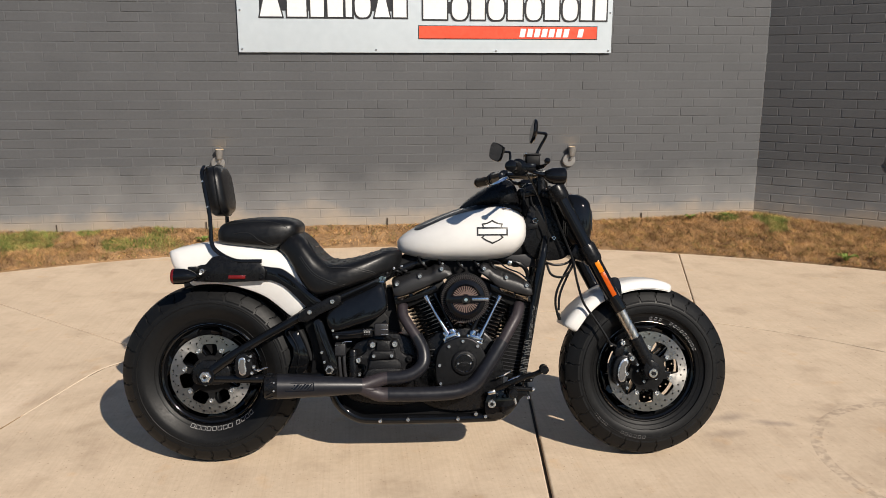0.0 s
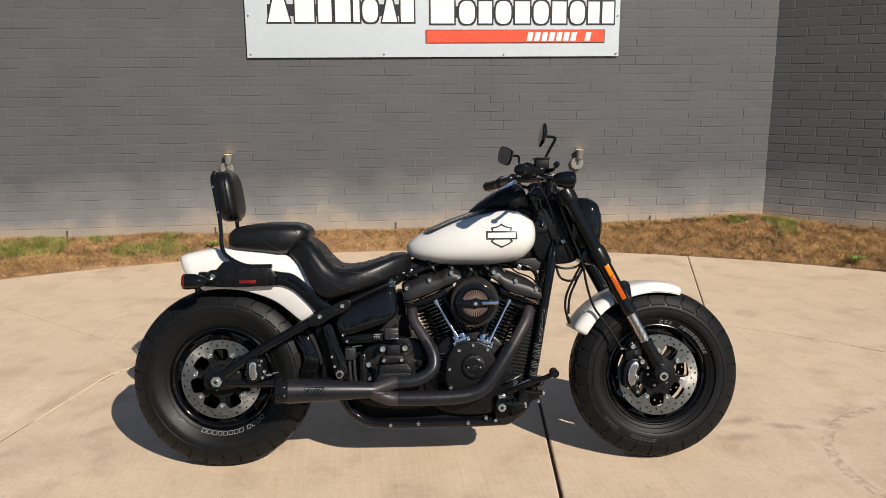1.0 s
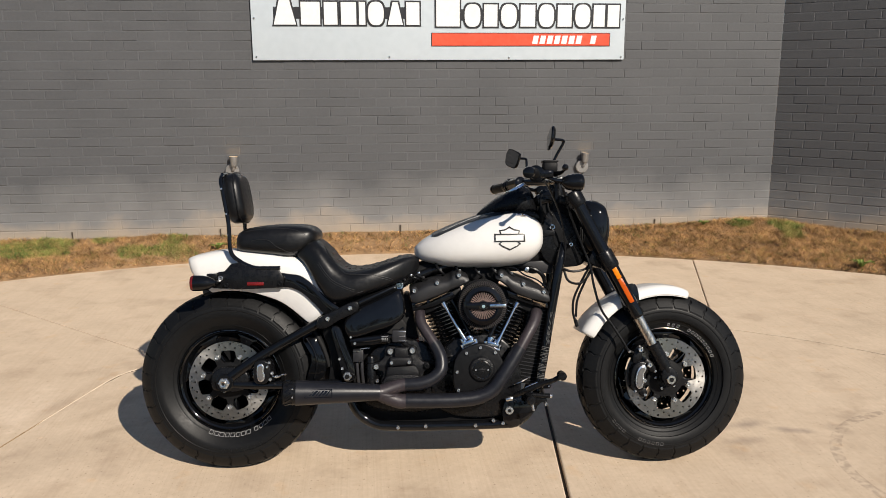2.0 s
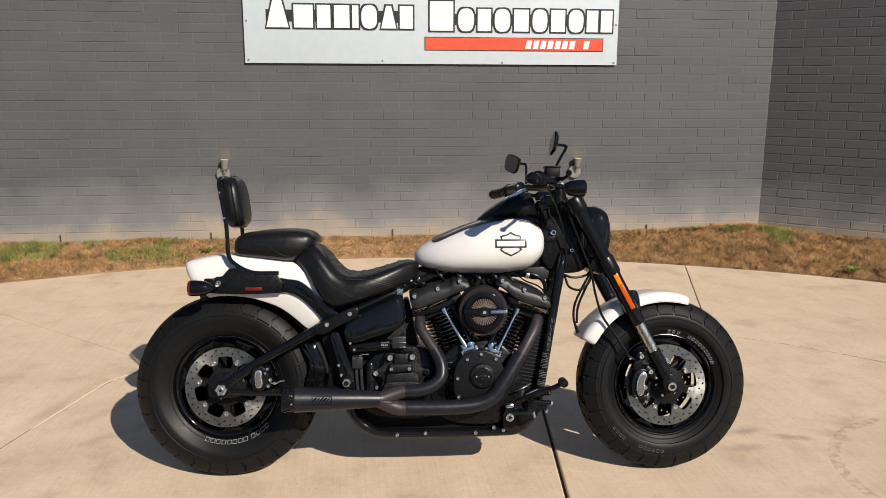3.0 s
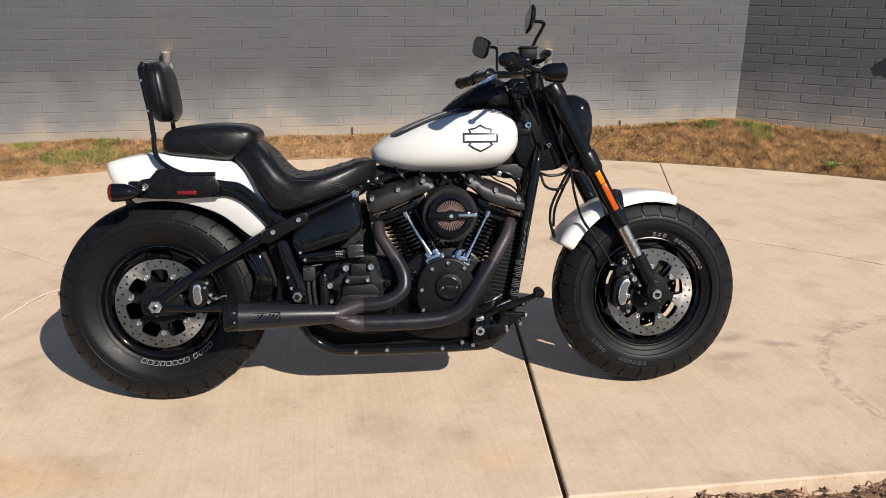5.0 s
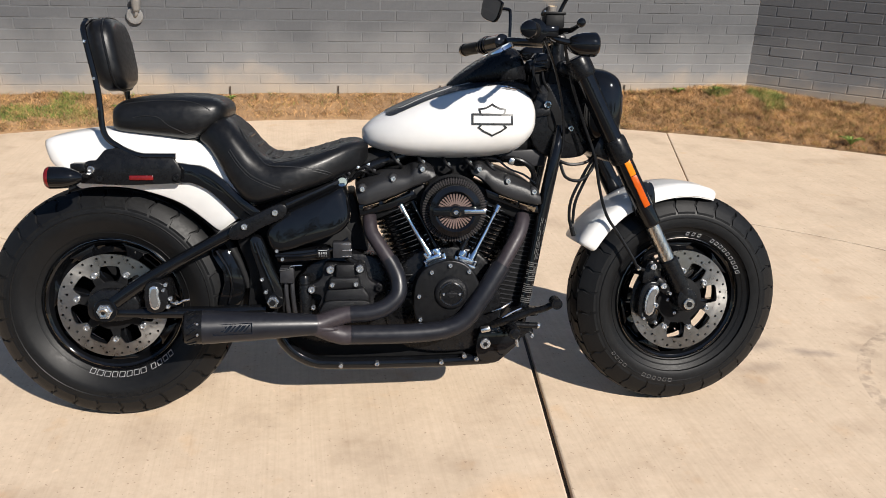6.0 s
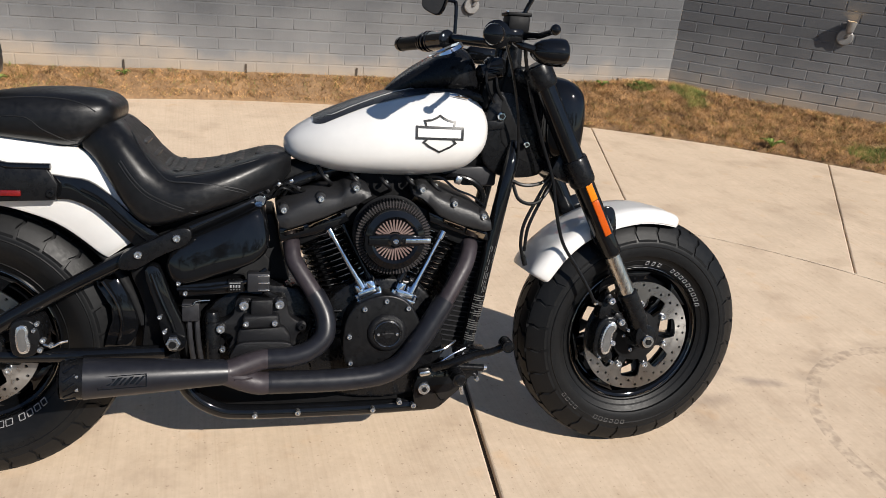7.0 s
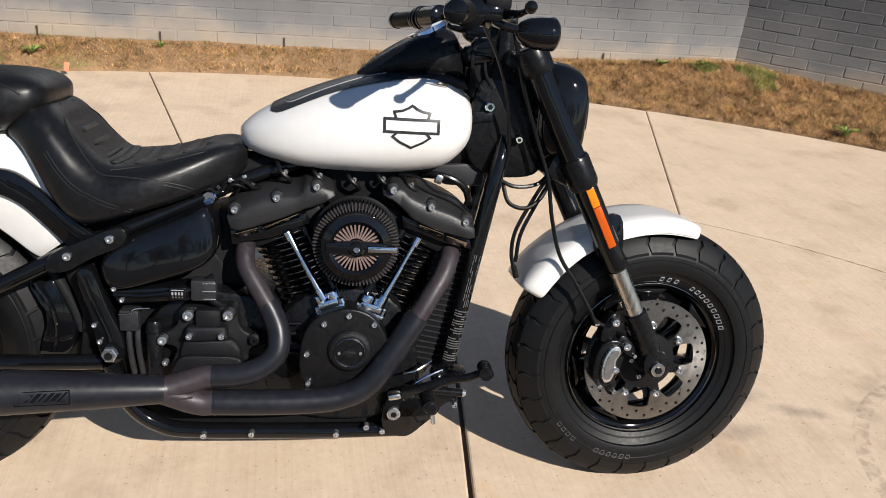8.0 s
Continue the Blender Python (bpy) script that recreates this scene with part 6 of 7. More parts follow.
# rear brake caliper
cal = part("rear_caliper", prism(smooth_outline([(0.112, 0.318), (0.108, 0.372), (0.122, 0.395), (0.150, 0.396), (0.166, 0.375), (0.168, 0.340), (0.150, 0.314)], 3), -0.158, -0.068, 0.008, 3), SATIN, bike, "black rear brake caliper with a polished insert")
part("caliper_insert", prism(smooth_outline([(0.122, 0.335), (0.120, 0.362), (0.124, 0.382), (0.138, 0.386), (0.147, 0.374), (0.145, 0.36), (0.149, 0.34), (0.144, 0.325), (0.130, 0.322)], 3), -0.163, -0.15, 0.002), BOLT_STEEL, cal, "polished caliper insert")
part("insert_field", prism(smooth_outline([(0.1265, 0.337), (0.1255, 0.362), (0.1285, 0.376), (0.137, 0.379), (0.1415, 0.372), (0.140, 0.36), (0.143, 0.342), (0.139, 0.330), (0.131, 0.328)], 3), -0.1645, -0.16, 0.0), DIM, cal)
for x, z, r in ((0.165, 0.39, 0.006), (0.175, 0.352, 0.007), (0.168, 0.33, 0.0065), (0.19, 0.34, 0.006), (0.158, 0.375, 0.005)):
    part("bolt", bolt(x, -0.161, z, r, 0.012, 10), BOLT_STEEL, cal)
part("brake_hose", tube([(0.175, -0.158, 0.342), (0.192, -0.162, 0.338), (0.208, -0.160, 0.345), (0.222, -0.152, 0.346)], 0.0032, 8, 5), STEEL, cal)

# ---- front end ----
FORK_T, FORK_B = Vector((1.250, 0, 0.985)), Vector((1.594, 0, 0.345))


def on_fork(t, y):
    p = FORK_T.lerp(FORK_B, t)
    return Vector((p.x, y, p.z))


fork_dir = (FORK_B - FORK_T).normalized()
for s in (-1, 1):
    y = s * 0.105
    leg = steered("fork_tube", tube([on_fork(-0.005, y), on_fork(0.0, y), on_fork(0.62, y), on_fork(0.70, y), on_fork(0.705, y), on_fork(0.71, y)], [0.021, 0.0262, 0.0262, 0.0262, 0.0255, 0.0225], 28, straight=True), GLOSS, bike, "gloss black upper fork tube")
    steered("fork_slider", tube([on_fork(0.70, y), on_fork(0.90, y)], 0.0205, 22), FORK_STEEL, leg, "brushed steel fork slider")
    steered("fork_foot", tube([on_fork(0.865, y), on_fork(0.87, y), on_fork(0.98, y), on_fork(1.035, y)], [0.022, 0.0255, 0.0255, 0.022], 24, straight=True), SATIN, leg)
    steered("axle_clamp", prism(smooth_outline([(1.583, 0.292), (1.577, 0.322), (1.590, 0.348), (1.616, 0.345), (1.638, 0.318), (1.636, 0.290), (1.613, 0.275)], 3), y - 0.022, y + 0.022, 0.006), SATIN, leg)
    steered("axle_end", disc(FX, s * 0.131, 0.302, 0.0165, 0.008, 20), STEEL, leg)
    steered("axle_bore", disc(FX, s * 0.1365, 0.302, 0.0085, 0.004, 6), MATTE, leg)
    for t0, t1, r in ((0.0, 0.075, 0.0345), (0.335, 0.43, 0.0325)):
        c = tube([on_fork(t0, y), on_fork(t0 + 0.008, y), on_fork(t0 + (t1 - t0) * 0.6, y), on_fork(t1 - 0.012, y), on_fork(t1, y)], [r - 0.002, r, r, r, r - 0.003], 26, straight=True)
        steered("triple_clamp", c, SATIN, leg)
    ang = math.atan2(fork_dir.x, -fork_dir.z)
    p = on_fork(0.522, s * (0.105 + 0.0262))
    # the reflector's upper third is coloured as if light catches it
    for mid, tall, tone, lab in ((0.048, 0.046, ORANGE_LIT, "upper part of the side reflector, coloured lighter where it catches light"), (-0.0245, 0.097, ORANGE, "orange-red side reflector strip")):
        rb = box(0.018, 0.006, tall, 0.002, Matrix.Translation((0, 0, mid)))
        bmesh.ops.transform(rb, matrix=Matrix.Translation((p.x + 0.002, p.y, p.z)) @ Matrix.Rotation(-ang, 4, "Y"), verts=rb.verts)
        steered("side_reflector", rb, tone, leg, lab)
    # brake caliper
    if s < 0:
        steered("front_caliper", prism(smooth_outline([(1.466, 0.270), (1.466, 0.325), (1.478, 0.355), (1.498, 0.368), (1.524, 0.364), (1.530, 0.338), (1.521, 0.318), (1.522, 0.290), (1.512, 0.262), (1.488, 0.254)], 2), -0.116, -0.052, 0.006, 3), SATIN, leg, "black front brake caliper")
        for k, shape in enumerate(([(1.474, 0.362), (1.480, 0.405), (1.494, 0.426), (1.508, 0.424), (1.512, 0.398), (1.503, 0.366)], [(1.518, 0.352), (1.522, 0.372), (1.536, 0.372), (1.562, 0.345), (1.560, 0.322), (1.540, 0.330)], [(1.500, 0.258), (1.505, 0.240), (1.520, 0.235), (1.530, 0.250), (1.522, 0.270)])):
            steered("caliper_lug", prism(smooth_outline(shape, 2), -0.110 + 0.004 * k, -0.078, 0.004), SATIN, leg)
        steered("caliper_insert", prism(smooth_outline([(1.480, 0.288), (1.482, 0.323), (1.495, 0.350), (1.513, 0.356), (1.520, 0.341), (1.511, 0.323), (1.511, 0.298), (1.504, 0.274), (1.489, 0.270)], 3), -0.126, -0.11, 0.002), BOLT_STEEL, leg, "polished caliper insert")
        steered("insert_field", prism(smooth_outline([(1.4855, 0.291), (1.487, 0.320), (1.498, 0.343), (1.510, 0.347), (1.5135, 0.339), (1.505, 0.323), (1.5055, 0.300), (1.500, 0.281), (1.4905, 0.278)], 3), -0.1275, -0.12, 0.0), DIM, leg)
        for x, z, r in ((1.498, 0.413, 0.0105), (1.532, 0.356, 0.0105), (1.512, 0.300, 0.0085), (1.514, 0.248, 0.006), (1.478, 0.262, 0.005), (1.552, 0.334, 0.005)):
            steered("bolt", bolt(x, -0.124, z, r, 0.014, 12), BOLT_STEEL, leg)
        steered("banjo_bolt", disc(1.462, -0.104, 0.405, 0.0065, 0.022, 10), BOLT_STEEL, leg)
        steered("brake_hose", tube([(1.478, -0.108, 0.400), (1.455, -0.112, 0.412), (1.438, -0.112, 0.44), (1.40, -0.105, 0.50), (1.36, -0.10, 0.56), (1.335, -0.10, 0.64), (1.32, -0.095, 0.72), (1.29, -0.09, 0.80), (1.25, -0.10, 0.90), (1.22, -0.12, 0.99), (1.20, -0.16, 1.03)], 0.0045, 8, 6), CABLE, leg)
for z0, t in ((0.05, 0.034), (0.375, 0.060)):
    p = FORK_T.lerp(FORK_B, z0)
    b = box(0.066, 0.20, t, 0.010, Matrix.Translation((p.x - 0.028, 0, p.z)) @ Matrix.Rotation(radians(25), 4, "Y"))
    steered("fork_bridge", b, SATIN, bike)
part("steering_head", tube([(1.232, 0, 0.93), (1.325, 0, 0.735)], 0.032, 22), SATIN, bike)
neck = part("neck_cover", prism(smooth_outline([(1.150, 0.775), (1.165, 0.90), (1.20, 0.925), (1.255, 0.905), (1.305, 0.80), (1.315, 0.735), (1.27, 0.715), (1.19, 0.722)], 3), -0.052, 0.052, 0.012, 3), SATIN, bike, "satin black neck cover")
part("neck_tab", box(0.05, 0.008, 0.022, 0.002, Matrix.Translation((1.178, -0.056, 0.842)) @ Matrix.Rotation(radians(-8), 4, "Y")), SATIN, neck)
for x, z, r in ((1.193, 0.864, 0.0125), (1.261, 0.799, 0.009)):
    part("bolt", bolt(x, -0.062, z, r, 0.014, 14), CHROME, neck)
    part("bolt_socket", disc(x, -0.070, z, r * 0.45, 0.002, 6), MATTE, neck)
steered("stem_cover", prism(smooth_outline([(1.195, 0.80), (1.190, 0.93), (1.215, 0.975), (1.27, 0.97), (1.33, 0.86), (1.36, 0.775), (1.33, 0.74), (1.27, 0.745)], 3), -0.050, 0.050, 0.012, 3), MATTE, bike, "matte black cover between the fork tubes")
for pts in ([(1.165, -0.04, 1.00), (1.150, -0.055, 0.965), (1.155, -0.06, 0.925), (1.175, -0.055, 0.895)], [(1.19, -0.03, 1.01), (1.178, -0.045, 0.97), (1.180, -0.052, 0.93), (1.198, -0.05, 0.90)]):
    part("cable", tube(pts, 0.0042, 8, 6), CABLE, bike)
part("key_switch", disc(1.176, -0.03, 0.975, 0.026, 0.05, 22, axis=(1, -0.2, 0.1)), GLOSS, bike, "black round switch behind the console")
part("wiring_cover", prism(smooth_outline([(1.15, 0.88), (1.155, 0.955), (1.185, 0.985), (1.22, 0.97), (1.225, 0.89)], 3), -0.045, 0.06, 0.01), MATTE, bike)
# headlamp nacelle, rounded slab
nac = [(1.285, 0.070, 0.79, 0.87, 0.955), (1.31, 0.097, 0.755, 0.865, 0.962), (1.345, 0.108, 0.750, 0.862, 0.960), (1.370, 0.107, 0.755, 0.860, 0.950), (1.385, 0.100, 0.765, 0.858, 0.938), (1.392, 0.085, 0.785, 0.856, 0.922)]
steered("headlamp", loft([ring_section(*r, k=32, pow_top=4, pow_low=4) for r in smooth_rows(nac, 3)]), GLOSS, bike, "black wide headlamp housing", sharp=50)
steered("headlamp_lens", prism(smooth_outline([(1.390, 0.82), (1.390, 0.90), (1.399, 0.89), (1.399, 0.83)], 2), -0.075, 0.075, 0.004), SMOKE, bike)

# handlebar, grips, mirrors
steered("handlebar", tube([(1.075, -0.30, 1.045), (1.13, -0.22, 1.044), (1.195, -0.10, 1.035), (1.215, 0, 1.03), (1.195, 0.10, 1.035), (1.13, 0.22, 1.044), (1.075, 0.30, 1.045)], 0.0135, 16, 6), GLOSS, bike, "black pulled-back handlebar")
for s in (-1, 1):
    a, b = (Vector((1.090, -0.285, 1.041)), Vector((1.045, -0.400, 1.036))) if s < 0 else (Vector((1.092, 0.285, 1.036)), Vector((1.042, 0.425, 1.027)))
    grip = steered("grip", tube([a, a.lerp(b, 0.04), a.lerp(b, 0.97), b], [0.017, 0.019, 0.019, 0.015], 22, straight=True), RUBBER, bike, "black rubber grip with a metal end")
    steered("grip_end", tube([a.lerp(b, 0.98), a.lerp(b, 1.05), a.lerp(b, 1.09), a.lerp(b, 1.115), a.lerp(b, 1.125)], [0.0205, 0.0205, 0.018, 0.011, 0.003], 22, straight=True), GLOSS, grip)
    for k in range(6):
        steered("grip_ring", tube([a.lerp(b, 0.05 + 0.035 * k), a.lerp(b, 0.065 + 0.035 * k)], 0.0205, 20), GLOSS, grip)
    # rounded ribs of the control housing beside the grip
    for k, r in enumerate((0.0225, 0.0265, 0.0285, 0.0275)):
        u = 0.30 - 0.11 * k
        steered("housing_rib", tube([a.lerp(b, u + 0.030), a.lerp(b, u + 0.018), a.lerp(b, u - 0.018), a.lerp(b, u - 0.030)], [r - 0.004, r, r, r - 0.004], 24, straight=True), GLOSS, grip)
    c = a.lerp(b, -0.22)
    steered("switch_housing", tube([a.lerp(b, -0.55), a.lerp(b, -0.52), a.lerp(b, -0.05), a.lerp(b, -0.01)], [0.018, 0.026, 0.026, 0.019], 20, straight=True), GLOSS, grip)
    steered("lever_perch", box(0.05, 0.035, 0.03, 0.008, Matrix.Translation((c.x + 0.028, c.y, c.z))), GLOSS, grip)
    lv = steered("lever", tube([(c.x + 0.05, c.y - s * 0.01, c.z), (c.x + 0.068, c.y + s * 0.05, c.z), (c.x + 0.064, c.y + s * 0.12, c.z + 0.004), (c.x + 0.058, c.y + s * 0.168, c.z + 0.008)], [0.009, 0.007, 0.006, 0.007], 12, 5, flat=0.7), GLOSS, bike, "black hand lever with a ball end")
    e = bmesh.new()
    bmesh.ops.create_uvsphere(e, u_segments=12, v_segments=8, radius=0.0105, matrix=Matrix.Translation((c.x + 0.057, c.y + s * 0.171, c.z + 0.008)))
    steered("lever_ball", e, GLOSS, lv)
    if s < 0:
        rs = steered("brake_reservoir", box(0.048, 0.044, 0.034, 0.006, Matrix.Translation((c.x + 0.044, c.y + 0.015, c.z + 0.024))), MATTE, bike, "black brake fluid reservoir")
        steered("reservoir_lid", box(0.052, 0.048, 0.007, 0.002, Matrix.Translation((c.x + 0.044, c.y + 0.015, c.z + 0.043))), MATTE, rs)
        for d in (-0.02, 0.02):
            steered("screw", disc(c.x + 0.04 + d, c.y + 0.015 + d * 0.5, c.z + 0.048, 0.003, 0.003, 8, axis=(0, 0, 1)), BOLT_STEEL, rs)
    # mirror on its stalk
    mx, mz, size = (0.030, -0.007, 0.80) if s < 0 else (-0.012, -0.017, 0.89)
    st = steered("mirror", tube([(c.x + 0.045, c.y - s * 0.006, c.z + 0.02), (c.x + 0.052 + mx * 0.5, c.y - s * 0.004, c.z + 0.07 + mz * 0.5), (c.x + 0.058 + mx, c.y, c.z + 0.112 + mz), (c.x + 0.054 + mx, c.y + s * 0.006, c.z + 0.121 + mz), (c.x + 0.03 + mx, c.y + s * 0.012, c.z + 0.123 + mz), (c.x + 0.015 + mx, c.y + s * 0.018, c.z + 0.123 + mz)], 0.005, 10, 5), GLOSS, bike, "black mirror on a bent stalk")
    mm = Matrix.Translation((c.x + 0.004 + mx, c.y + s * 0.035, c.z + 0.125 + mz)) @ Matrix.Rotation(radians(-3 if s < 0 else 20), 4, "Z") @ Matrix.Rotation(radians(7), 4, "Y") @ Matrix.Rotation(radians(s * 14), 4, "X")
    outline = [(u * s * size, v * size) for u, v in ((-0.066, 0.018), (-0.055, 0.034), (0.03, 0.040), (0.058, 0.028), (0.064, 0.0), (0.048, -0.034), (-0.03, -0.040), (-0.058, -0.024))]
    shell = [[(0.016 * d, u * k * 1.03, v * k * 1.03) for u, v in smooth_outline(outline, 4)] for d, k in ((0.0, 0.97), (0.1, 1.0), (0.4, 0.98), (0.75, 0.85), (1.0, 0.5))]
    sh = loft(shell)
    bmesh.ops.transform(sh, matrix=mm, verts=sh.verts)
    steered("mirror_shell", sh, GLOSS, st)
    gl = bmesh.new()
    gl.faces.new([gl.verts.new((-0.0015, u * 0.93, v * 0.93)) for u, v in smooth_outline(outline, 4)])
    bmesh.ops.transform(gl, matrix=mm, verts=gl.verts)
    steered("mirror_glass", gl, MIRROR, st, "mirror glass")
    # forward turn signal
    pos = Vector((c.x + 0.120, c.y - s * 0.005, c.z - 0.029))
    sg = lathe([(0, -0.043), (0.010, -0.041), (0.019, -0.032), (0.0255, -0.018), (0.0290, 0.0), (0.0300, 0.020), (0.0300, 0.030), (0.0275, 0.034), (0, 0.0345)], 28)
    bmesh.ops.transform(sg, matrix=Matrix.Translation(pos) @ Matrix.Rotation(radians(-90), 4, "Z"), verts=sg.verts)
    ts = steered("turn_signal", sg, GLOSS, bike, "black bullet turn signal with a smoked lens")
    sg = lathe([(0.0280, 0.033), (0.023, 0.038), (0.011, 0.041), (0, 0.0415)], 28)
    bmesh.ops.transform(sg, matrix=Matrix.Translation(pos) @ Matrix.Rotation(radians(-90), 4, "Z"), verts=sg.verts)
    steered("lens", sg, SMOKE, ts)
    steered("signal_stem", tube([(c.x + 0.03, c.y, c.z - 0.005), (c.x + 0.05, c.y, c.z - 0.018), (c.x + 0.10, c.y, c.z - 0.028)], 0.008, 10), GLOSS, ts)
    steered("riser", tube([(1.215, s * 0.045, 0.955), (1.217, s * 0.045, 1.03)], [0.02, 0.017], 16), SATIN, bike)
    steered("riser_cap", box(0.04, 0.03, 0.03, 0.008, Matrix.Translation((1.217, s * 0.045, 1.035))), SATIN, bike)
    steered("cable", tube([(c.x + 0.02, c.y, c.z - 0.02), (1.16, s * 0.19, 0.98), (1.20, s * 0.12, 0.92), (1.225, s * 0.085, 0.85), (1.235, s * 0.07, 0.76), (1.22, s * 0.07, 0.70)], 0.0034, 8, 6), CABLE, bike)

# front mudguard
FG = [(151, 0.322, 0.365, 0.070, 0.022), (149.5, 0.316, 0.367, 0.080, 0.024), (144, 0.316, 0.366, 0.084, 0.025), (135, 0.318, 0.362, 0.085, 0.025), (122, 0.320, 0.357, 0.085, 0.024), (108, 0.320, 0.353, 0.085, 0.024), (95, 0.318, 0.350, 0.084, 0.023), (86, 0.316, 0.347, 0.082, 0.022), (79, 0.312, 0.343, 0.078, 0.02), (74.5, 0.312, 0.338, 0.068, 0.017), (72.5, 0.315, 0.332, 0.052, 0.012)]
b = loft([fender_ring(*r, FX, FZ) for r in smooth_rows(FG, 3)])
steered("front_mudguard", b, WHITE, bike, "glossy white front mudguard", sharp=50)
for s in (-1, 1):
    steered("mudguard_bracket", prism(smooth_outline([(1.445, 0.56), (1.435, 0.60), (1.455, 0.645), (1.490, 0.648), (1.503, 0.60), (1.50, 0.55), (1.47, 0.545)], 3), s * 0.093 - 0.006, s * 0.093 + 0.006, 0.003), GLOSS, bike)
# hanging cables at the neck
for pts in ([(1.235, -0.06, 0.705), (1.25, -0.075, 0.665), (1.29, -0.075, 0.655), (1.325, -0.06, 0.68), (1.34, -0.05, 0.72)], [(1.22, -0.06, 0.715), (1.26, -0.07, 0.70), (1.31, -0.06, 0.705), (1.34, -0.05, 0.73)], [(1.335, -0.05, 0.72), (1.30, -0.06, 0.66), (1.272, -0.065, 0.60), (1.268, -0.065, 0.55), (1.278, -0.065, 0.51)], [(1.34, -0.05, 0.71), (1.31, -0.055, 0.65), (1.285, -0.06, 0.59), (1.28, -0.06, 0.53)]):
    part("cable", tube(pts, 0.0045, 8, 6), CABLE, bike)
part("cable_end", tube([(1.276, -0.065, 0.52), (1.284, -0.065, 0.495)], 0.0065, 10), CABLE, bike)
# horn cover ahead of the tank, between the tubes
part("horn_cover", prism([(1.04, 0.730), (1.20, 0.742), (1.197, 0.690), (1.115, 0.690)], -0.04, 0.05, 0.006), GREY_PLASTIC, bike, "dark grey cover below the tank front")
# oil cooler between the frame tubes
cooler = part("oil_cooler", box(0.075, 0.13, 0.31, 0.004, Matrix.Translation((1.118, 0, 0.435)) @ Matrix.Rotation(radians(10), 4, "Y")), MATTE, bike, "black finned oil cooler")
for k in range(22):
    part("cooler_fin", box(0.081, 0.136, 0.003, 0.0, Matrix.Translation((1.118, 0, 0.435)) @ Matrix.Rotation(radians(10), 4, "Y") @ Matrix.Translation((0, 0, -0.14 + 0.0133 * k))), GREY_PLASTIC, cooler)
# warning label on the frame tube
rng_l = random.Random(3)


def on_rail(z, deg):
    """The frame tube's skin at height z, turned deg from its outward side."""
    t = (0.53 - z) / 0.2
    return Matrix.Translation((1.180 - 0.035 * t, -0.082 - 0.006 * t, z)) @ Matrix.Rotation(radians(9.5), 4, "Y") @ Matrix.Rotation(radians(deg), 4, "Z") @ Matrix.Translation((0, -0.0178, 0))


lab = bmesh.new()
for deg in (-8, 6, 20, 34, 48):
    z = 0.553
    while z > 0.450:
        ln = rng_l.uniform(0.006, 0.020)
        if rng_l.random() < 0.8:
            add_bm(lab, box(0.0016, 0.0008, ln, 0.0, on_rail(z - ln / 2, deg)))
        z -= ln + 0.0025
part("warning_label", lab, DIM, bike, "small pale lines of print on the tube")
for z_top, n in ((0.425, 10), (0.362, 5), (0.328, 4)):
    lab = bmesh.new()
    for i in range(n):
        for a0 in range(4):
            if rng_l.random() < 0.85:
                add_bm(lab, box(0.0085, 0.0008, 0.0024, 0.0, on_rail(z_top - 0.0056 * i, -34 + 28 * a0)))
    part("warning_label", lab, DIM, bike, "small pale lines of print on the tube")
# brake pedal, foot peg, lower bracket
ped = part("brake_pedal", tube([(1.04, -0.16, 0.262), (1.085, -0.19, 0.288), (1.135, -0.205, 0.313), (1.165, -0.22, 0.325), (1.190, -0.23, 0.340)], [0.010, 0.011, 0.0095, 0.009, 0.009], 12, 5), SATIN, bike, "black brake pedal with a ribbed pad")
part("pedal_pad", tube([(1.199, -0.206, 0.346), (1.199, -0.210, 0.346), (1.199, -0.246, 0.346), (1.199, -0.250, 0.346)], [0.009, 0.0125, 0.0125, 0.009], 18, straight=True), SATIN, ped, "round ribbed rubber pad")
for k in range(5):
    part("pedal_pad_rib", tube([(1.199, -0.210 - 0.0085 * k, 0.346), (1.199, -0.2135 - 0.0085 * k, 0.346)], 0.0148, 18), SATIN, ped)
peg = part("foot_peg", tube([(1.068, -0.12, 0.262), (1.086, -0.170, 0.262), (1.088, -0.176, 0.262), (1.092, -0.228, 0.258), (1.093, -0.233, 0.258)], [0.012, 0.012, 0.0155, 0.0155, 0.011], 18, straight=True), SATIN, bike, "black ribbed rubber foot peg")
for k in range(6):
    part("peg_rib", tube([(1.0885 + 0.0007 * k, -0.180 - 0.0088 * k, 0.2617 - 0.0006 * k), (1.089 + 0.0007 * k, -0.1845 - 0.0088 * k, 0.2613 - 0.0006 * k)], 0.0178, 18), SATIN, peg)
part("peg_tip", tube([(1.096, -0.226, 0.243), (1.100, -0.226, 0.222)], 0.0048, 8), BOLT_STEEL, peg)
part("peg_bracket", prism(smooth_outline([(1.00, 0.165), (1.005, 0.235), (1.05, 0.262), (1.10, 0.255), (1.125, 0.215), (1.09, 0.175), (1.05, 0.145)], 3), -0.150, -0.118, 0.006), GLOSS, bike, "black foot control bracket")
part("bracket_bolt", disc(1.022, -0.156, 0.207, 0.0145, 0.012, 20), BOLT_STEEL, bike)
part("bracket_socket", disc(1.022, -0.163, 0.207, 0.0065, 0.003, 6), MATTE, bike)
for x, z in ((1.0, 0.158), (0.965, 0.168), (0.90, 0.150), (0.72, 0.150), (0.62, 0.146), (1.045, 0.24), (1.06, 0.245)):
    part("bolt", bolt(x, -0.142, z, 0.0075, 0.016, 10), BOLT_STEEL, bike)
shaft = part("pedal_shaft", tube([(1.085, -0.15, 0.262), (1.155, -0.155, 0.258), (1.168, -0.155, 0.257)], [0.009, 0.0085, 0.0095], 12, straight=True), SATIN, bike, "black pedal shaft with a bright tip")
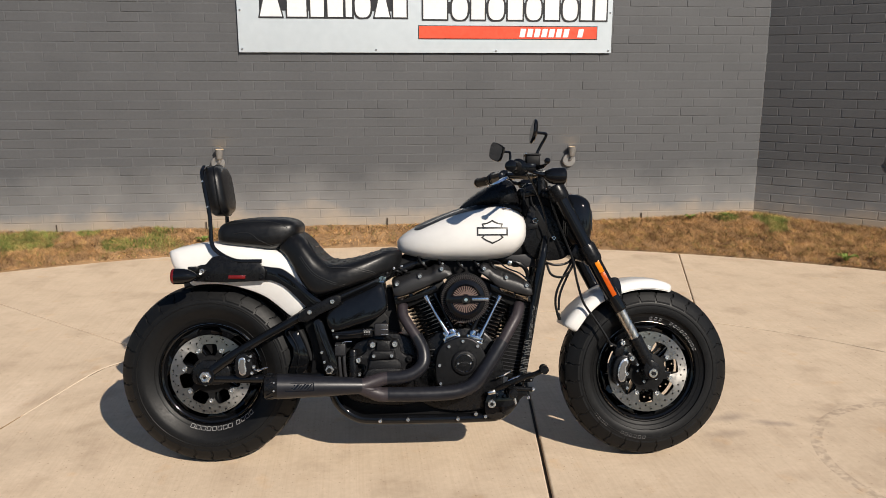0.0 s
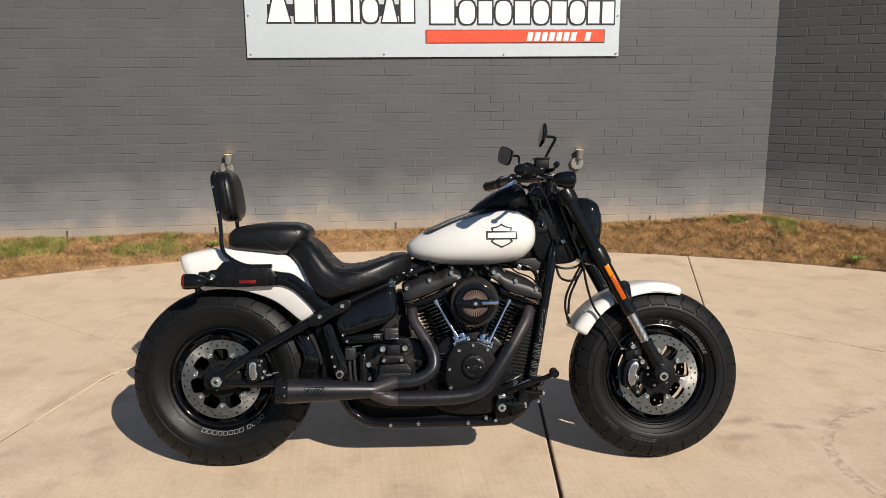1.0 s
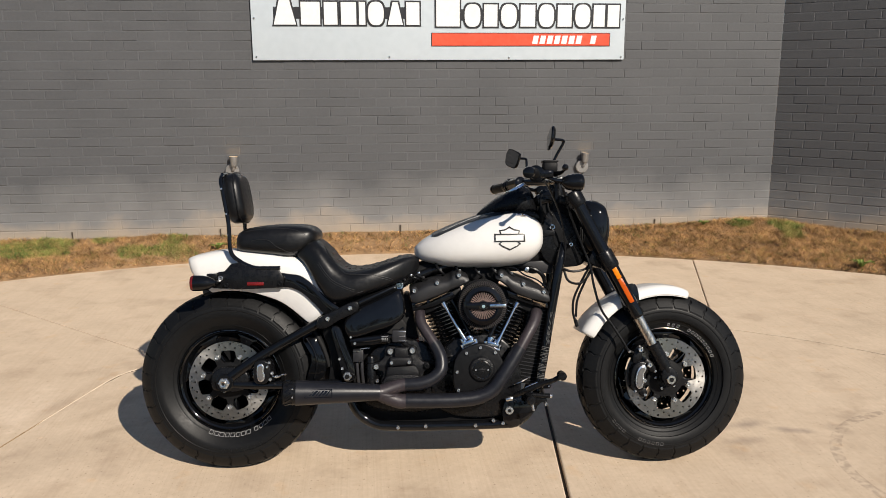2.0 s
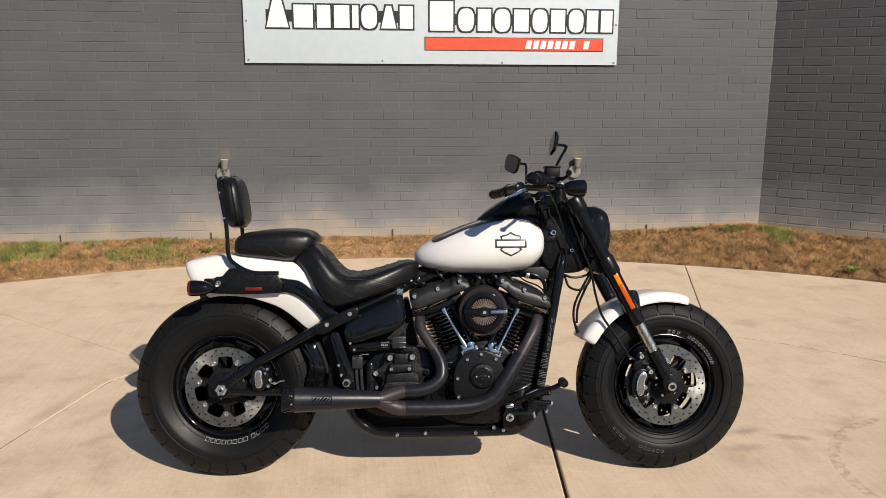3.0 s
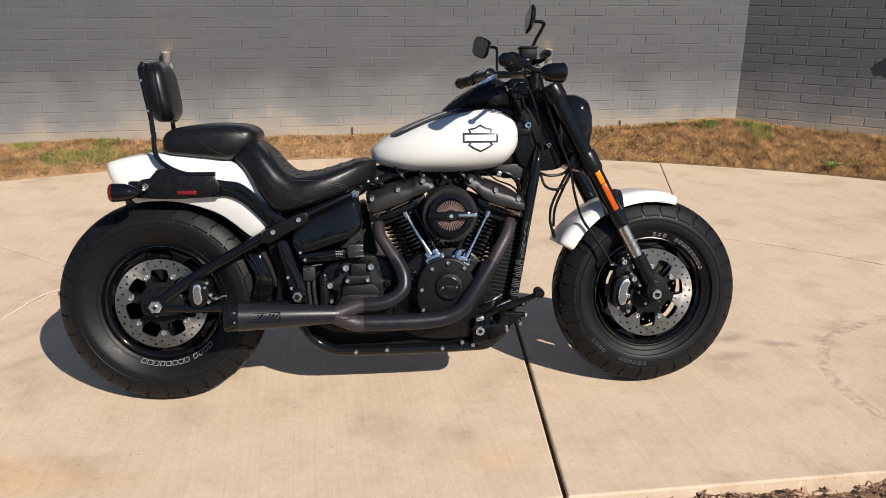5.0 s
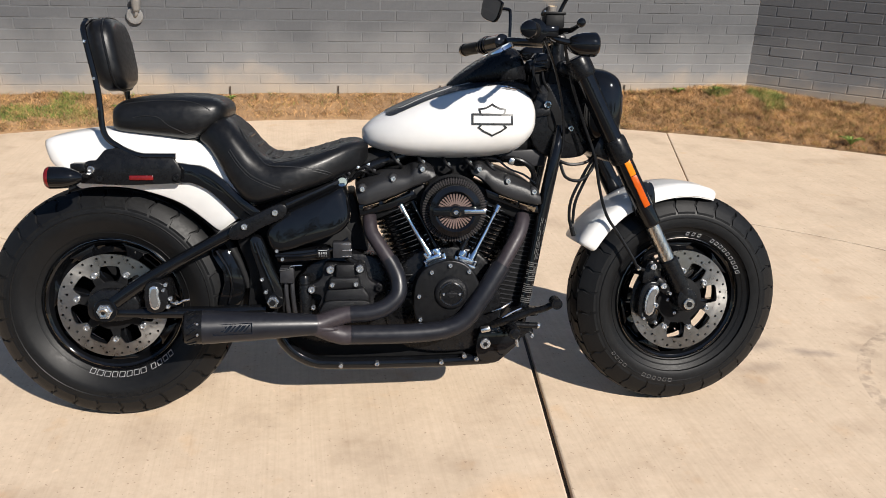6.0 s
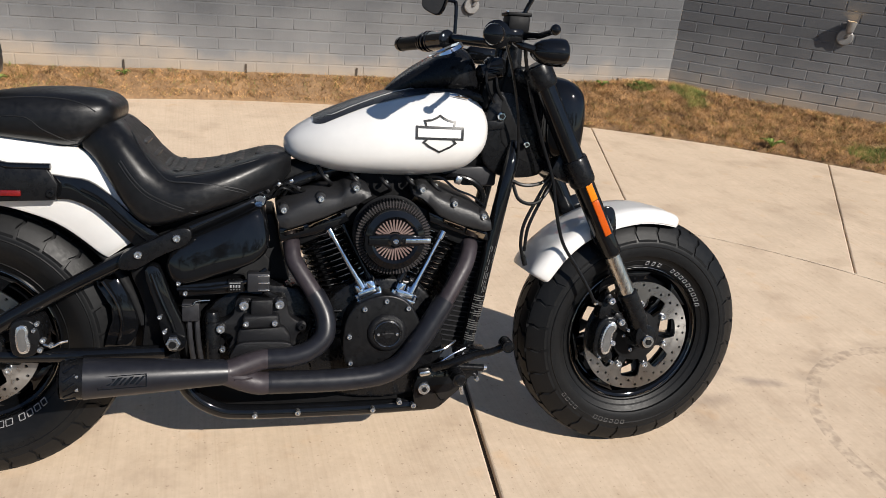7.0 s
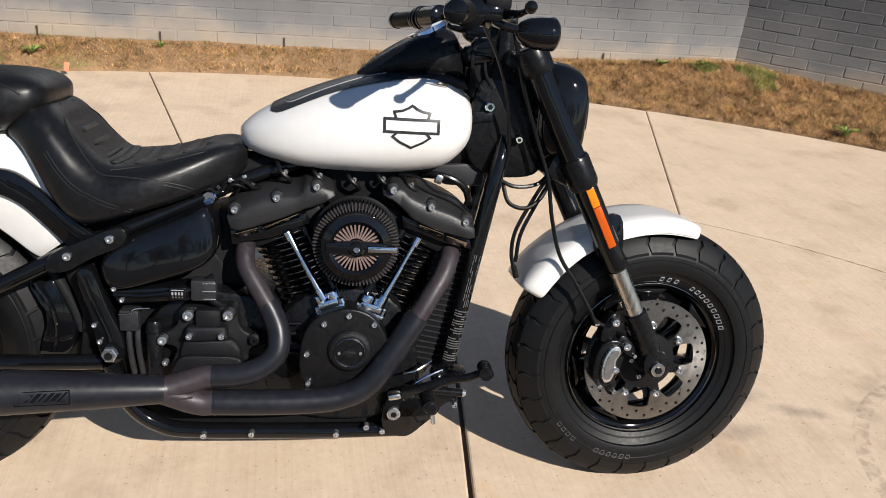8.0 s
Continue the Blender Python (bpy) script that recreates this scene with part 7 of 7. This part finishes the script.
part("shaft_tip", tube([(1.168, -0.155, 0.257), (1.176, -0.155, 0.2565)], [0.0085, 0.006], 12), BOLT_STEEL, shaft)
part("pedal_blade", prism(smooth_outline([(1.090, 0.265), (1.150, 0.252), (1.158, 0.232), (1.140, 0.232), (1.118, 0.215), (1.098, 0.222)], 3), -0.150, -0.138, 0.003), SATIN, bike)
part("blade_bolt", bolt(1.154, -0.155, 0.228, 0.0065, 0.012, 10), BOLT_STEEL, bike)
part("rail_plate", prism([(1.105, 0.296), (1.150, 0.300), (1.178, 0.296), (1.172, 0.280), (1.100, 0.278)], -0.140, -0.095, 0.003), SATIN, bike)
for x in (1.118, 1.142, 1.166):
    part("plate_screw", bolt(x, -0.142, 0.290, 0.004, 0.008, 8), BOLT_STEEL, bike)
part("brake_line", tube([(1.040, -0.150, 0.300), (1.062, -0.158, 0.309), (1.082, -0.150, 0.318), (1.098, -0.135, 0.322)], 0.0032, 8, 5), STEEL, bike, "bare steel brake line")
part("master_cylinder", box(0.03, 0.026, 0.015, 0.006, Matrix.Translation((1.022, -0.15, 0.248)) @ Matrix.Rotation(radians(-10), 4, "Y")), STEEL, bike, "bright rear brake master cylinder")
part("pedal_rod", tube([(1.05, -0.155, 0.268), (1.09, -0.145, 0.29), (1.125, -0.135, 0.302)], 0.003, 8), CHROME, bike)
# side stand on the far side
part("side_stand", tube([(0.93, 0.13, 0.17), (0.96, 0.20, 0.10), (0.99, 0.262, 0.048)], [0.013, 0.012, 0.012], 12), GLOSS, bike, "black side stand")
part("stand_foot", prism([(0.965, -0.0), (1.03, -0.0), (1.04, 0.012), (0.965, 0.012)], 0.245, 0.285, 0.003), SATIN, bike).matrix_local = Matrix.Rotation(radians(LEAN_DEG), 4, "X") @ Matrix.Translation((0, 0, 0.0))
# wiring between the seat and the rear cover
for k in range(5):
    x, z = 0.655 + 0.012 * k, 0.690 - 0.006 * (k % 3)
    part("wire", tube([(x - 0.02, -0.075, z - 0.020), (x - 0.004, -0.088, z + 0.004), (x + 0.014, -0.085, z + 0.010 - 0.004 * k), (x + 0.030, -0.065, z - 0.012), (x + 0.034, -0.045, z - 0.03)], 0.0032, 8, 5), CABLE, bike)
for x, y, z in ((0.648, -0.088, 0.676), (0.672, -0.090, 0.692), (0.700, -0.088, 0.700), (0.716, -0.085, 0.684)):
    part("wire_clip", box(0.009, 0.006, 0.007, 0.0015, Matrix.Translation((x, y, z)) @ Matrix.Rotation(x * 40, 4, "Y")), BOLT_STEEL if z > 0.69 else GREY_PLASTIC, bike)
# the frame's backbone and the dark coil pack below the tank
back = part("backbone", tube([(0.66, 0.0, 0.690), (0.80, 0.0, 0.726), (0.95, 0.0, 0.738), (1.10, 0.0, 0.748), (1.19, 0.0, 0.775)], 0.034, 20, 5), MATTE, bike, "black frame backbone")
part("coil_pack", prism(smooth_outline([(0.862, 0.722), (0.868, 0.640), (0.925, 0.622), (0.985, 0.640), (1.000, 0.722)], 3), -0.045, 0.06, 0.008), MATTE, bike, "black coil pack below the tank")
part("backbone_bracket", prism([(0.705, 0.722), (0.712, 0.690), (0.790, 0.700), (0.860, 0.722)], -0.03, 0.03, 0.004), MATTE, back)
# small hoses and plugs under the tank
for k, (x, z) in enumerate(((0.76, 0.715), (0.83, 0.712), (0.90, 0.705), (0.96, 0.71), (1.02, 0.70))):
    part("hose", tube([(x, -0.06, z + 0.02), (x + 0.012, -0.085, z - 0.002), (x + 0.03, -0.08, z - 0.02), (x + 0.02, -0.05, z - 0.035)], 0.0045, 8, 5), CABLE, bike)
    part("bolt", bolt(x + 0.02, -0.07, z - 0.005, 0.006, 0.012, 10), BOLT_STEEL, bike)
part("tank_mount", box(0.34, 0.07, 0.028, 0.01, Matrix.Translation((0.95, 0.01, 0.712))), MATTE, bike)

# ---- sign, lamps ----
SIGN_X0, SIGN_X1, SIGN_LOW, SIGN_HIGH = -0.712, 2.290, 1.540, 2.76
sign = thing("shop_sign", "pale blue-white shop sign board screwed to the brick wall", "sign", pose(0, WALL_Y - 0.02, 0))
bd = box(SIGN_X1 - SIGN_X0, 0.008, SIGN_HIGH - SIGN_LOW, 0.002, Matrix.Translation(((SIGN_X0 + SIGN_X1) / 2, 0, (SIGN_LOW + SIGN_HIGH) / 2)))
part("board", bd, SIGN_WHITE, sign, "pale blue-white board")


def letter_shape(kind, w, h):
    """A plain closed shape of a letter's size: wedge, round or block."""
    if kind == "wedge":
        return [(-w * 0.5, 0), (w * 0.5, 0), (w * 0.17, h), (-w * 0.17, h)]
    if kind == "round":
        return [(w * 0.5 * math.copysign(abs(math.cos(a)) ** 0.75, math.cos(a)), h * 0.5 + h * 0.52 * math.copysign(abs(math.sin(a)) ** 0.75, math.sin(a))) for a in (2 * math.pi * k / 24 for k in range(24))]
    return [(-w * 0.5, 0), (w * 0.5, 0), (w * 0.5, h), (-w * 0.5, h)]


def word(x, z, h_big, h_small, shapes):
    """A row of white plain shapes, each on a wider black one, with a dark band behind their middles."""
    start = x
    for k, (kind, w) in enumerate(shapes):
        h = h_big if k == 0 else h_small
        for name, grow, y0, y1, tone in (("letter_outline", 0.013, -0.0075, -0.0045, SIGN_BLACK), ("letter_block", 0.0, -0.0105, -0.0078, SIGN_TEXT)):
            pts = [(px + math.copysign(grow, px), pz + (grow if pz > h * 0.5 else -grow)) for px, pz in letter_shape(kind, w * 0.80, h)]
            part(name, prism([(x + w / 2 + px, z + pz) for px, pz in pts], y0 - 0.0002 * (k % 2), y1), tone, sign)
        x += w
    part("letter_band", box(x - start - 0.04, 0.002, h_small * 0.52, 0.0, Matrix.Translation(((x + start) / 2, -0.0055, z + h_small * 0.52))), SIGN_BLACK, sign)


word(-0.560, 1.812, 0.225, 0.172, [("wedge", 0.215), ("block", 0.185), ("block", 0.130), ("block", 0.150), ("block", 0.062), ("round", 0.155), ("wedge", 0.150), ("block", 0.130)])
word(0.715, 1.800, 0.225, 0.170, [("block", 0.235), ("round", 0.160), ("block", 0.135), ("round", 0.160), ("block", 0.150), ("round", 0.155), ("block", 0.145), ("round", 0.155), ("block", 0.118), ("block", 0.120)])
part("stripe_border", box(1.470, 0.003, 0.106, 0.0, Matrix.Translation((1.432, -0.006, 1.699))), SIGN_BLACK, sign)
part("red_stripe", box(1.458, 0.003, 0.094, 0.0, Matrix.Translation((1.432, -0.0085, 1.699))), SIGN_RED, sign, "orange-red stripe")
for k in range(9):
    if k == 7:
        continue
    sh = Matrix(((1, 0, 0.2, 0), (0, 1, 0, 0), (0, 0, 1, 0), (0, 0, 0, 1)))
    part("letter_block", box(0.044, 0.003, 0.066, 0.0, Matrix.Translation((1.545 + 0.060 * k, -0.0115, 1.697)) @ sh), SIGN_TEXT, sign)
for x, z in ((-0.685, 1.565), (0.36, 1.562), (1.33, 1.555), (2.265, 1.56), (-0.69, 1.86), (2.27, 1.86)):
    part("screw", disc(x, -0.006, z, 0.008, 0.008, 12), BOLT_STEEL, sign)


def flood_lamp(m):
    """A small bell lamp on a round box, shining up the wall; local minus y points off the wall."""
    lamp = thing("wall_lamp", "small weathered aluminium up-light on the brick wall, lit", "wall lamp", m, "wall lamps")
    part("junction_box", disc(0, -0.009, 0, 0.055, 0.020, 28, 0.005), LAMP_METAL, lamp)
    part("knuckle", tube([(0.0, -0.014, 0.0), (0.012, -0.028, 0.010), (0.018, -0.033, 0.035)], 0.012, 14), LAMP_METAL, lamp, "bare swivel knuckle")
    part("bell", tube([(0.018, -0.033, 0.03), (0.018, -0.033, 0.038), (0.018, -0.033, 0.052), (0.020, -0.034, 0.115)], [0.013, 0.023, 0.027, 0.034], 26, straight=True, cap=False), LAMP_METAL, lamp, "grey bell-shaped lamp head")
    part("bulb", disc(0.020, -0.034, 0.098, 0.029, 0.012, 24, axis=(0, 0, 1)), BULB, lamp, "glowing bulb")
    for a in (0.6, 3.7):
        part("screw", disc(0.04 * math.cos(a), -0.020, 0.04 * math.sin(a), 0.005, 0.004, 8), BOLT_STEEL, lamp)
    return lamp


lamp = flood_lamp(pose(-0.925, WALL_Y - 0.012, 0.672))
copy_thing(lamp, pose(1.967, WALL_Y - 0.012, 0.662))
east_at = Vector((CORNER_X, WALL_Y)) + DIAG * 1.15
copy_thing(lamp, pose(east_at.x - 0.008, east_at.y - 0.009, 0.698, 0, 0, -EAST_TURN))

# weep holes at the wall's foot
for x in (-2.22, -1.05, -0.335, 0.429, 1.18, 1.92, 2.634, 3.22):
    weep = new("weep_hole", mesh_of("weep_hole", box(0.010, 0.006, 0.058, 0.0), FILLER))
    weep.matrix_world = pose(x, WALL_Y - 0.0095, 0.165)
    tagged(weep, "dark open weep joint at the foot of the wall", "weep hole", "weep holes")

# ---- turf ----
STRAW = surface("dry_grass", (0.30, 0.17, 0.070), (0.62, 0.43, 0.22), 0.8, size=9, fine=60, spec=0.2)
GREEN = surface("green_grass", (0.09, 0.14, 0.025), (0.24, 0.28, 0.07), 0.7, size=9, fine=60, spec=0.2)


island_tint(STRAW, (0.060, 0.029, 0.013), (0.72, 0.425, 0.185))
island_tint(GREEN, (0.045, 0.085, 0.014), (0.30, 0.36, 0.09))


def blade(vs, fs, x, y, z, h, w, a, lean, la):
    """One bent blade as two quads and a tip."""
    dx, dy = math.cos(a) * w / 2, math.sin(a) * w / 2
    lx, ly = math.cos(la) * lean * h, math.sin(la) * lean * h
    i = len(vs)
    vs += [(x - dx, y - dy, z), (x + dx, y + dy, z), (x + lx * 0.4 + dx * 0.7, y + ly * 0.4 + dy * 0.7, z + h * 0.6), (x + lx * 0.4 - dx * 0.7, y + ly * 0.4 - dy * 0.7, z + h * 0.6), (x + lx, y + ly, z + h)]
    fs += [(i, i + 1, i + 2, i + 3), (i + 3, i + 2, i + 4)]


def turf(name, material, count, seed, test, hs, ws, lean, label):
    rng = random.Random(seed)
    vs, fs = [], []
    while len(fs) < count * 2:
        x, y = rng.uniform(-4.2, 6.2), rng.uniform(3.2, WALL_Y - 0.01)
        r = (Vector((x, y)) - PAD_C).length - PAD_R
        if r < 0.005 or wall_gap(x, y) < 0.012 or not test(x, y, r, rng):
            continue
        blade(vs, fs, x, y, ground_z(x, y) - 0.006, rng.uniform(*hs) * (0.6 + 0.4 * min(1, r * 8)), rng.uniform(*ws), rng.uniform(0, 6.28), rng.uniform(*lean), rng.uniform(0, 6.28))
    me = bpy.data.meshes.new(name)
    me.from_pydata(vs, [], fs)
    me.materials.append(material)
    return tagged(new(name, me), label, "grass", kind="stuff")


def patchy(x, y, k):
    return noise.noise((x * 1.1, y * 1.6, k)) + 0.5 * noise.noise((x * 3.1, y * 3.9, k + 5))


def clump(x, y):
    """Tufts a hand's width across, with bare gaps between."""
    return max(0.42, min(1.0, 0.62 + 1.3 * noise.noise((x * 14, y * 14, 7)) + 0.5 * noise.noise((x * 5, y * 5, 3))))


def lush(x, y):
    """Small round patch where the grass stays green."""
    return (x + 0.78) ** 2 / 0.045 + (y - 6.54) ** 2 / 0.014


turf("dry_grass", STRAW, 215000, 5, lambda x, y, r, g: lush(x, y) > 0.7 * g.random() + 0.3 and (patchy(x, y, 2.0) < 0.3 or g.random() < 0.5) and clump(x, y) > g.random(), (0.010, 0.044), (0.0016, 0.0042), (0.5, 2.2), "dry straw-brown turf and leaf litter beside the paving")
turf("green_grass", GREEN, 36000, 6, lambda x, y, r, g: patchy(x, y, 2.0) > 0.36 or lush(x, y) < 1.2 * g.random() or (x + 1.33) ** 2 / 0.03 + (y - 6.58) ** 2 / 0.01 < g.random() or (g.random() < 0.16 and clump(x, y) > 0.8), (0.012, 0.045), (0.002, 0.0045), (0.3, 1.5), "patches of green grass in the dry turf")


def weed(x, y, size, n, seed):
    rng = random.Random(seed)
    ob = thing("weed", "low green weed with broad leaves in the dry turf", "weed", pose(x, y, ground_z(x, y)), "weeds")
    for k in range(n):
        a = 2 * math.pi * k / n + rng.uniform(-0.3, 0.3)
        ln = size * rng.uniform(0.7, 1.1)
        bm = bmesh.new()
        rows = []
        for i in range(6):
            t = i / 5
            w = 0.16 * ln * math.sin(math.pi * min(0.98, 0.1 + 0.88 * t))
            rows.append([bm.verts.new((ln * t * math.cos(a) + s * w * math.sin(a), ln * t * math.sin(a) - s * w * math.cos(a), 0.012 + size * 0.55 * math.sin(2.2 * t) + abs(s) * 0.006)) for s in (-1, 0, 1)])
        for p, q in zip(rows, rows[1:]):
            for j in range(2):
                bm.faces.new((p[j], p[j + 1], q[j + 1], q[j]))
        part("leaf", bm, GREEN, ob)
    return ob


weed(3.78, 5.60, 0.085, 8, 1)
weed(3.02, 6.66, 0.06, 7, 2)
weed(3.30, 6.60, 0.05, 6, 3)
weed(-0.33, 6.74, 0.05, 6, 4)
weed(-1.05, 6.62, 0.07, 9, 5)
tagged(new("marker_flag", mesh_of("marker_flag", box(0.030, 0.004, 0.055, 0.001), FLAG)), "small orange marker stub at the turf's edge", "marker").matrix_world = pose(-0.83, 6.47, 0.03, 0, 10, 20)

# mulch chips before the near edge
def chips():
    rng = random.Random(8)
    vs, fs = [], []
    for k in range(16000):
        x = rng.uniform(-2.5, 4.5)
        y = near_edge(x) - 0.006 - rng.random() ** 1.3 * 0.82
        z = ground_z(x, y) + 0.004 + 0.008 * rng.random()
        a, l, w, t = rng.uniform(0, 6.28), rng.uniform(0.006, 0.022), rng.uniform(0.0015, 0.005), rng.uniform(-0.008, 0.014)
        c, s = math.cos(a), math.sin(a)
        i = len(vs)
        vs += [(x + c * l - s * w, y + s * l + c * w, z + t), (x - c * l - s * w, y - s * l + c * w, z - t * 0.3), (x - c * l + s * w, y - s * l - c * w, z - t * 0.3 + 0.002), (x + c * l + s * w, y + s * l - c * w, z + t + 0.003)]
        fs.append((i, i + 1, i + 2, i + 3))
    me = bpy.data.meshes.new("mulch")
    me.from_pydata(vs, [], fs)
    me.materials.append(MULCH)
    return tagged(new("mulch", me), "brown bark mulch along the paving's near edge", "mulch", kind="stuff")


island_tint(MULCH, (0.07, 0.035, 0.022), (0.36, 0.225, 0.14), 20.0)
chips()

# ---- trees across the lot, seen in the paintwork ----
BARK = surface("bark", (0.05, 0.035, 0.025), (0.12, 0.09, 0.065), 0.9, size=4, fine=20, bump=0.5, bump_size=20)
LEAF = island_tint(surface("tree_leaf", (0.03, 0.05, 0.012), (0.07, 0.10, 0.03), 0.6, size=2, fine=10), (0.02, 0.035, 0.008), (0.09, 0.11, 0.03))


def tree(m):
    rng = random.Random(31)
    ob = thing("tree", "broad leafy tree across the parking lot", "tree", m, "trees across the lot")
    tr = tube([(0, 0, -0.2), (0.1, 0, 1.5), (0.0, 0.1, 3.0), (0.1, 0, 4.5), (0.0, 0.0, 6.5)], [0.28, 0.22, 0.18, 0.12, 0.05], 10, 4)
    for k in range(6):
        a = k * 1.05
        add_bm(tr, tube([(0, 0, 2.2 + 0.4 * k), (0.9 * math.cos(a), 0.9 * math.sin(a), 3.1 + 0.45 * k), (1.9 * math.cos(a), 1.9 * math.sin(a), 3.7 + 0.5 * k)], [0.09, 0.06, 0.025], 8, 3))
    part("trunk", tr, BARK, ob)
    vs, fs = [], []
    lumps = [(rng.gauss(0, 1.5), rng.gauss(0, 1.5), rng.uniform(2.8, 7.4), rng.uniform(0.7, 1.3)) for k in range(26)]
    for x, y, z, r in lumps:
        for k in range(110):
            v = Vector((rng.gauss(0, 1), rng.gauss(0, 1), rng.gauss(0, 1))).normalized() * r * rng.uniform(0.5, 1.05)
            c = Vector((x, y, z)) + v
            u = Vector((rng.gauss(0, 1), rng.gauss(0, 1), rng.gauss(0, 1))).normalized() * rng.uniform(0.08, 0.17)
            w = u.cross(v).normalized() * u.length * 0.7
            i = len(vs)
            vs += [tuple(c - u), tuple(c + w), tuple(c + u), tuple(c - w)]
            fs.append((i, i + 1, i + 2, i + 3))
    me = bpy.data.meshes.new("crown")
    me.from_pydata(vs, [], fs)
    me.materials.append(LEAF)
    cr = new("crown", me)
    cr.parent = ob
    return ob


first_tree = tree(pose(-16, -27, -0.07, 0, 0, 20))
for x, y, a, k in ((-9.5, -30, 100, 1.1), (-3.5, -26, 200, 0.9), (2.5, -31, 40, 1.2), (8, -28, 150, 0.95), (14, -33, 260, 1.15), (21, -27, 310, 1.0)):
    copy_thing(first_tree, pose(x, y, -0.07, 0, 0, a))

# ---- bricks, laid proud of the wall cores ----
def brick_mesh(length, depth=0.0028):
    bm = box(length, depth * 2, COURSE - JOINT, 0.0)
    bmesh.ops.bevel(bm, geom=[e for e in bm.edges if min(v.co.y for v in e.verts) < -depth * 0.9], offset=0.0022, segments=1, affect="EDGES")
    return mesh_of("brick", bm, BRICK, smooth=False)


BRICKS = [brick_mesh(BRICK_L - JOINT)]


def lay(parent, origin, along, length, near, rng):
    """Courses in third bond along one wall; near(s, z): whether a brick is a piece of its own."""
    ang = math.atan2(along.y, along.x)
    inward = Vector((-along.y, along.x))
    vs, fs = [], []
    own = 0
    rows = int((WALL_TOP - WALL_LOW) / COURSE)
    for row in range(rows):
        z = WALL_LOW + COURSE * (row + 0.5)
        off = (0.0, 0.36)[row % 2] * BRICK_L + rng.uniform(-0.012, 0.012)
        k = 0
        s = length
        first = (0.55, 1.0)[row % 2]
        while s > 0:
            ln = BRICK_L * (first if k == 0 else 1.0)
            c = s - ln / 2
            lift = rng.uniform(-0.0015, 0.0015)
            tilt = rng.gauss(0, 0.0022)
            p = origin + along * c + inward * (0.0015 + lift * 0.9)
            if k and own < 300 and near(c, z):
                ob = new("brick", BRICKS[0])
                ob.parent = parent
                ob.matrix_world = Matrix.Translation((p.x, p.y, z)) @ Matrix.Rotation(ang, 4, "Z") @ Matrix.Rotation(tilt, 4, "Y")
                own += 1
            else:
                h, w, d, b = (COURSE - JOINT) / 2, (ln - JOINT) / 2, 0.0028, 0.0022
                i = len(vs)
                for (u, v, q) in ((-w, -h, 0.0), (w, -h, 0.0), (w, h, 0.0), (-w, h, 0.0), (-w, -h, -d + b), (w, -h, -d + b), (w, h, -d + b), (-w, h, -d + b), (-w + b, -h + b, -d), (w - b, -h + b, -d), (w - b, h - b, -d), (-w + b, h - b, -d)):
                    g = p + along * u + inward * q
                    vs.append((g.x, g.y, z + v - u * tilt))
                for j in range(4):
                    m = (j + 1) % 4
                    fs += [(i + j, i + m, i + 4 + m, i + 4 + j), (i + 4 + j, i + 4 + m, i + 8 + m, i + 8 + j)]
                fs.append((i + 8, i + 9, i + 10, i + 11))
            s -= ln
            k += 1
    me = bpy.data.meshes.new("brickwork")
    me.from_pydata(vs, [], fs)
    me.materials.append(BRICK)
    rest = tagged(new("brickwork", me), "", "", kind="stuff")
    rest.parent = parent


rng_b = random.Random(12)
lay(wall_north, Vector((-8.0, WALL_Y)), Vector((1, 0)), CORNER_X + 8.0 - 0.006, lambda s, z: 0.1 < z < 1.0 and 7.0 < s < 11.3, rng_b)
lay(wall_east, Vector((CORNER_X, WALL_Y)), DIAG.copy(), 5.0, lambda s, z: 0.1 < z < 1.5 and s < 2.6, rng_b)
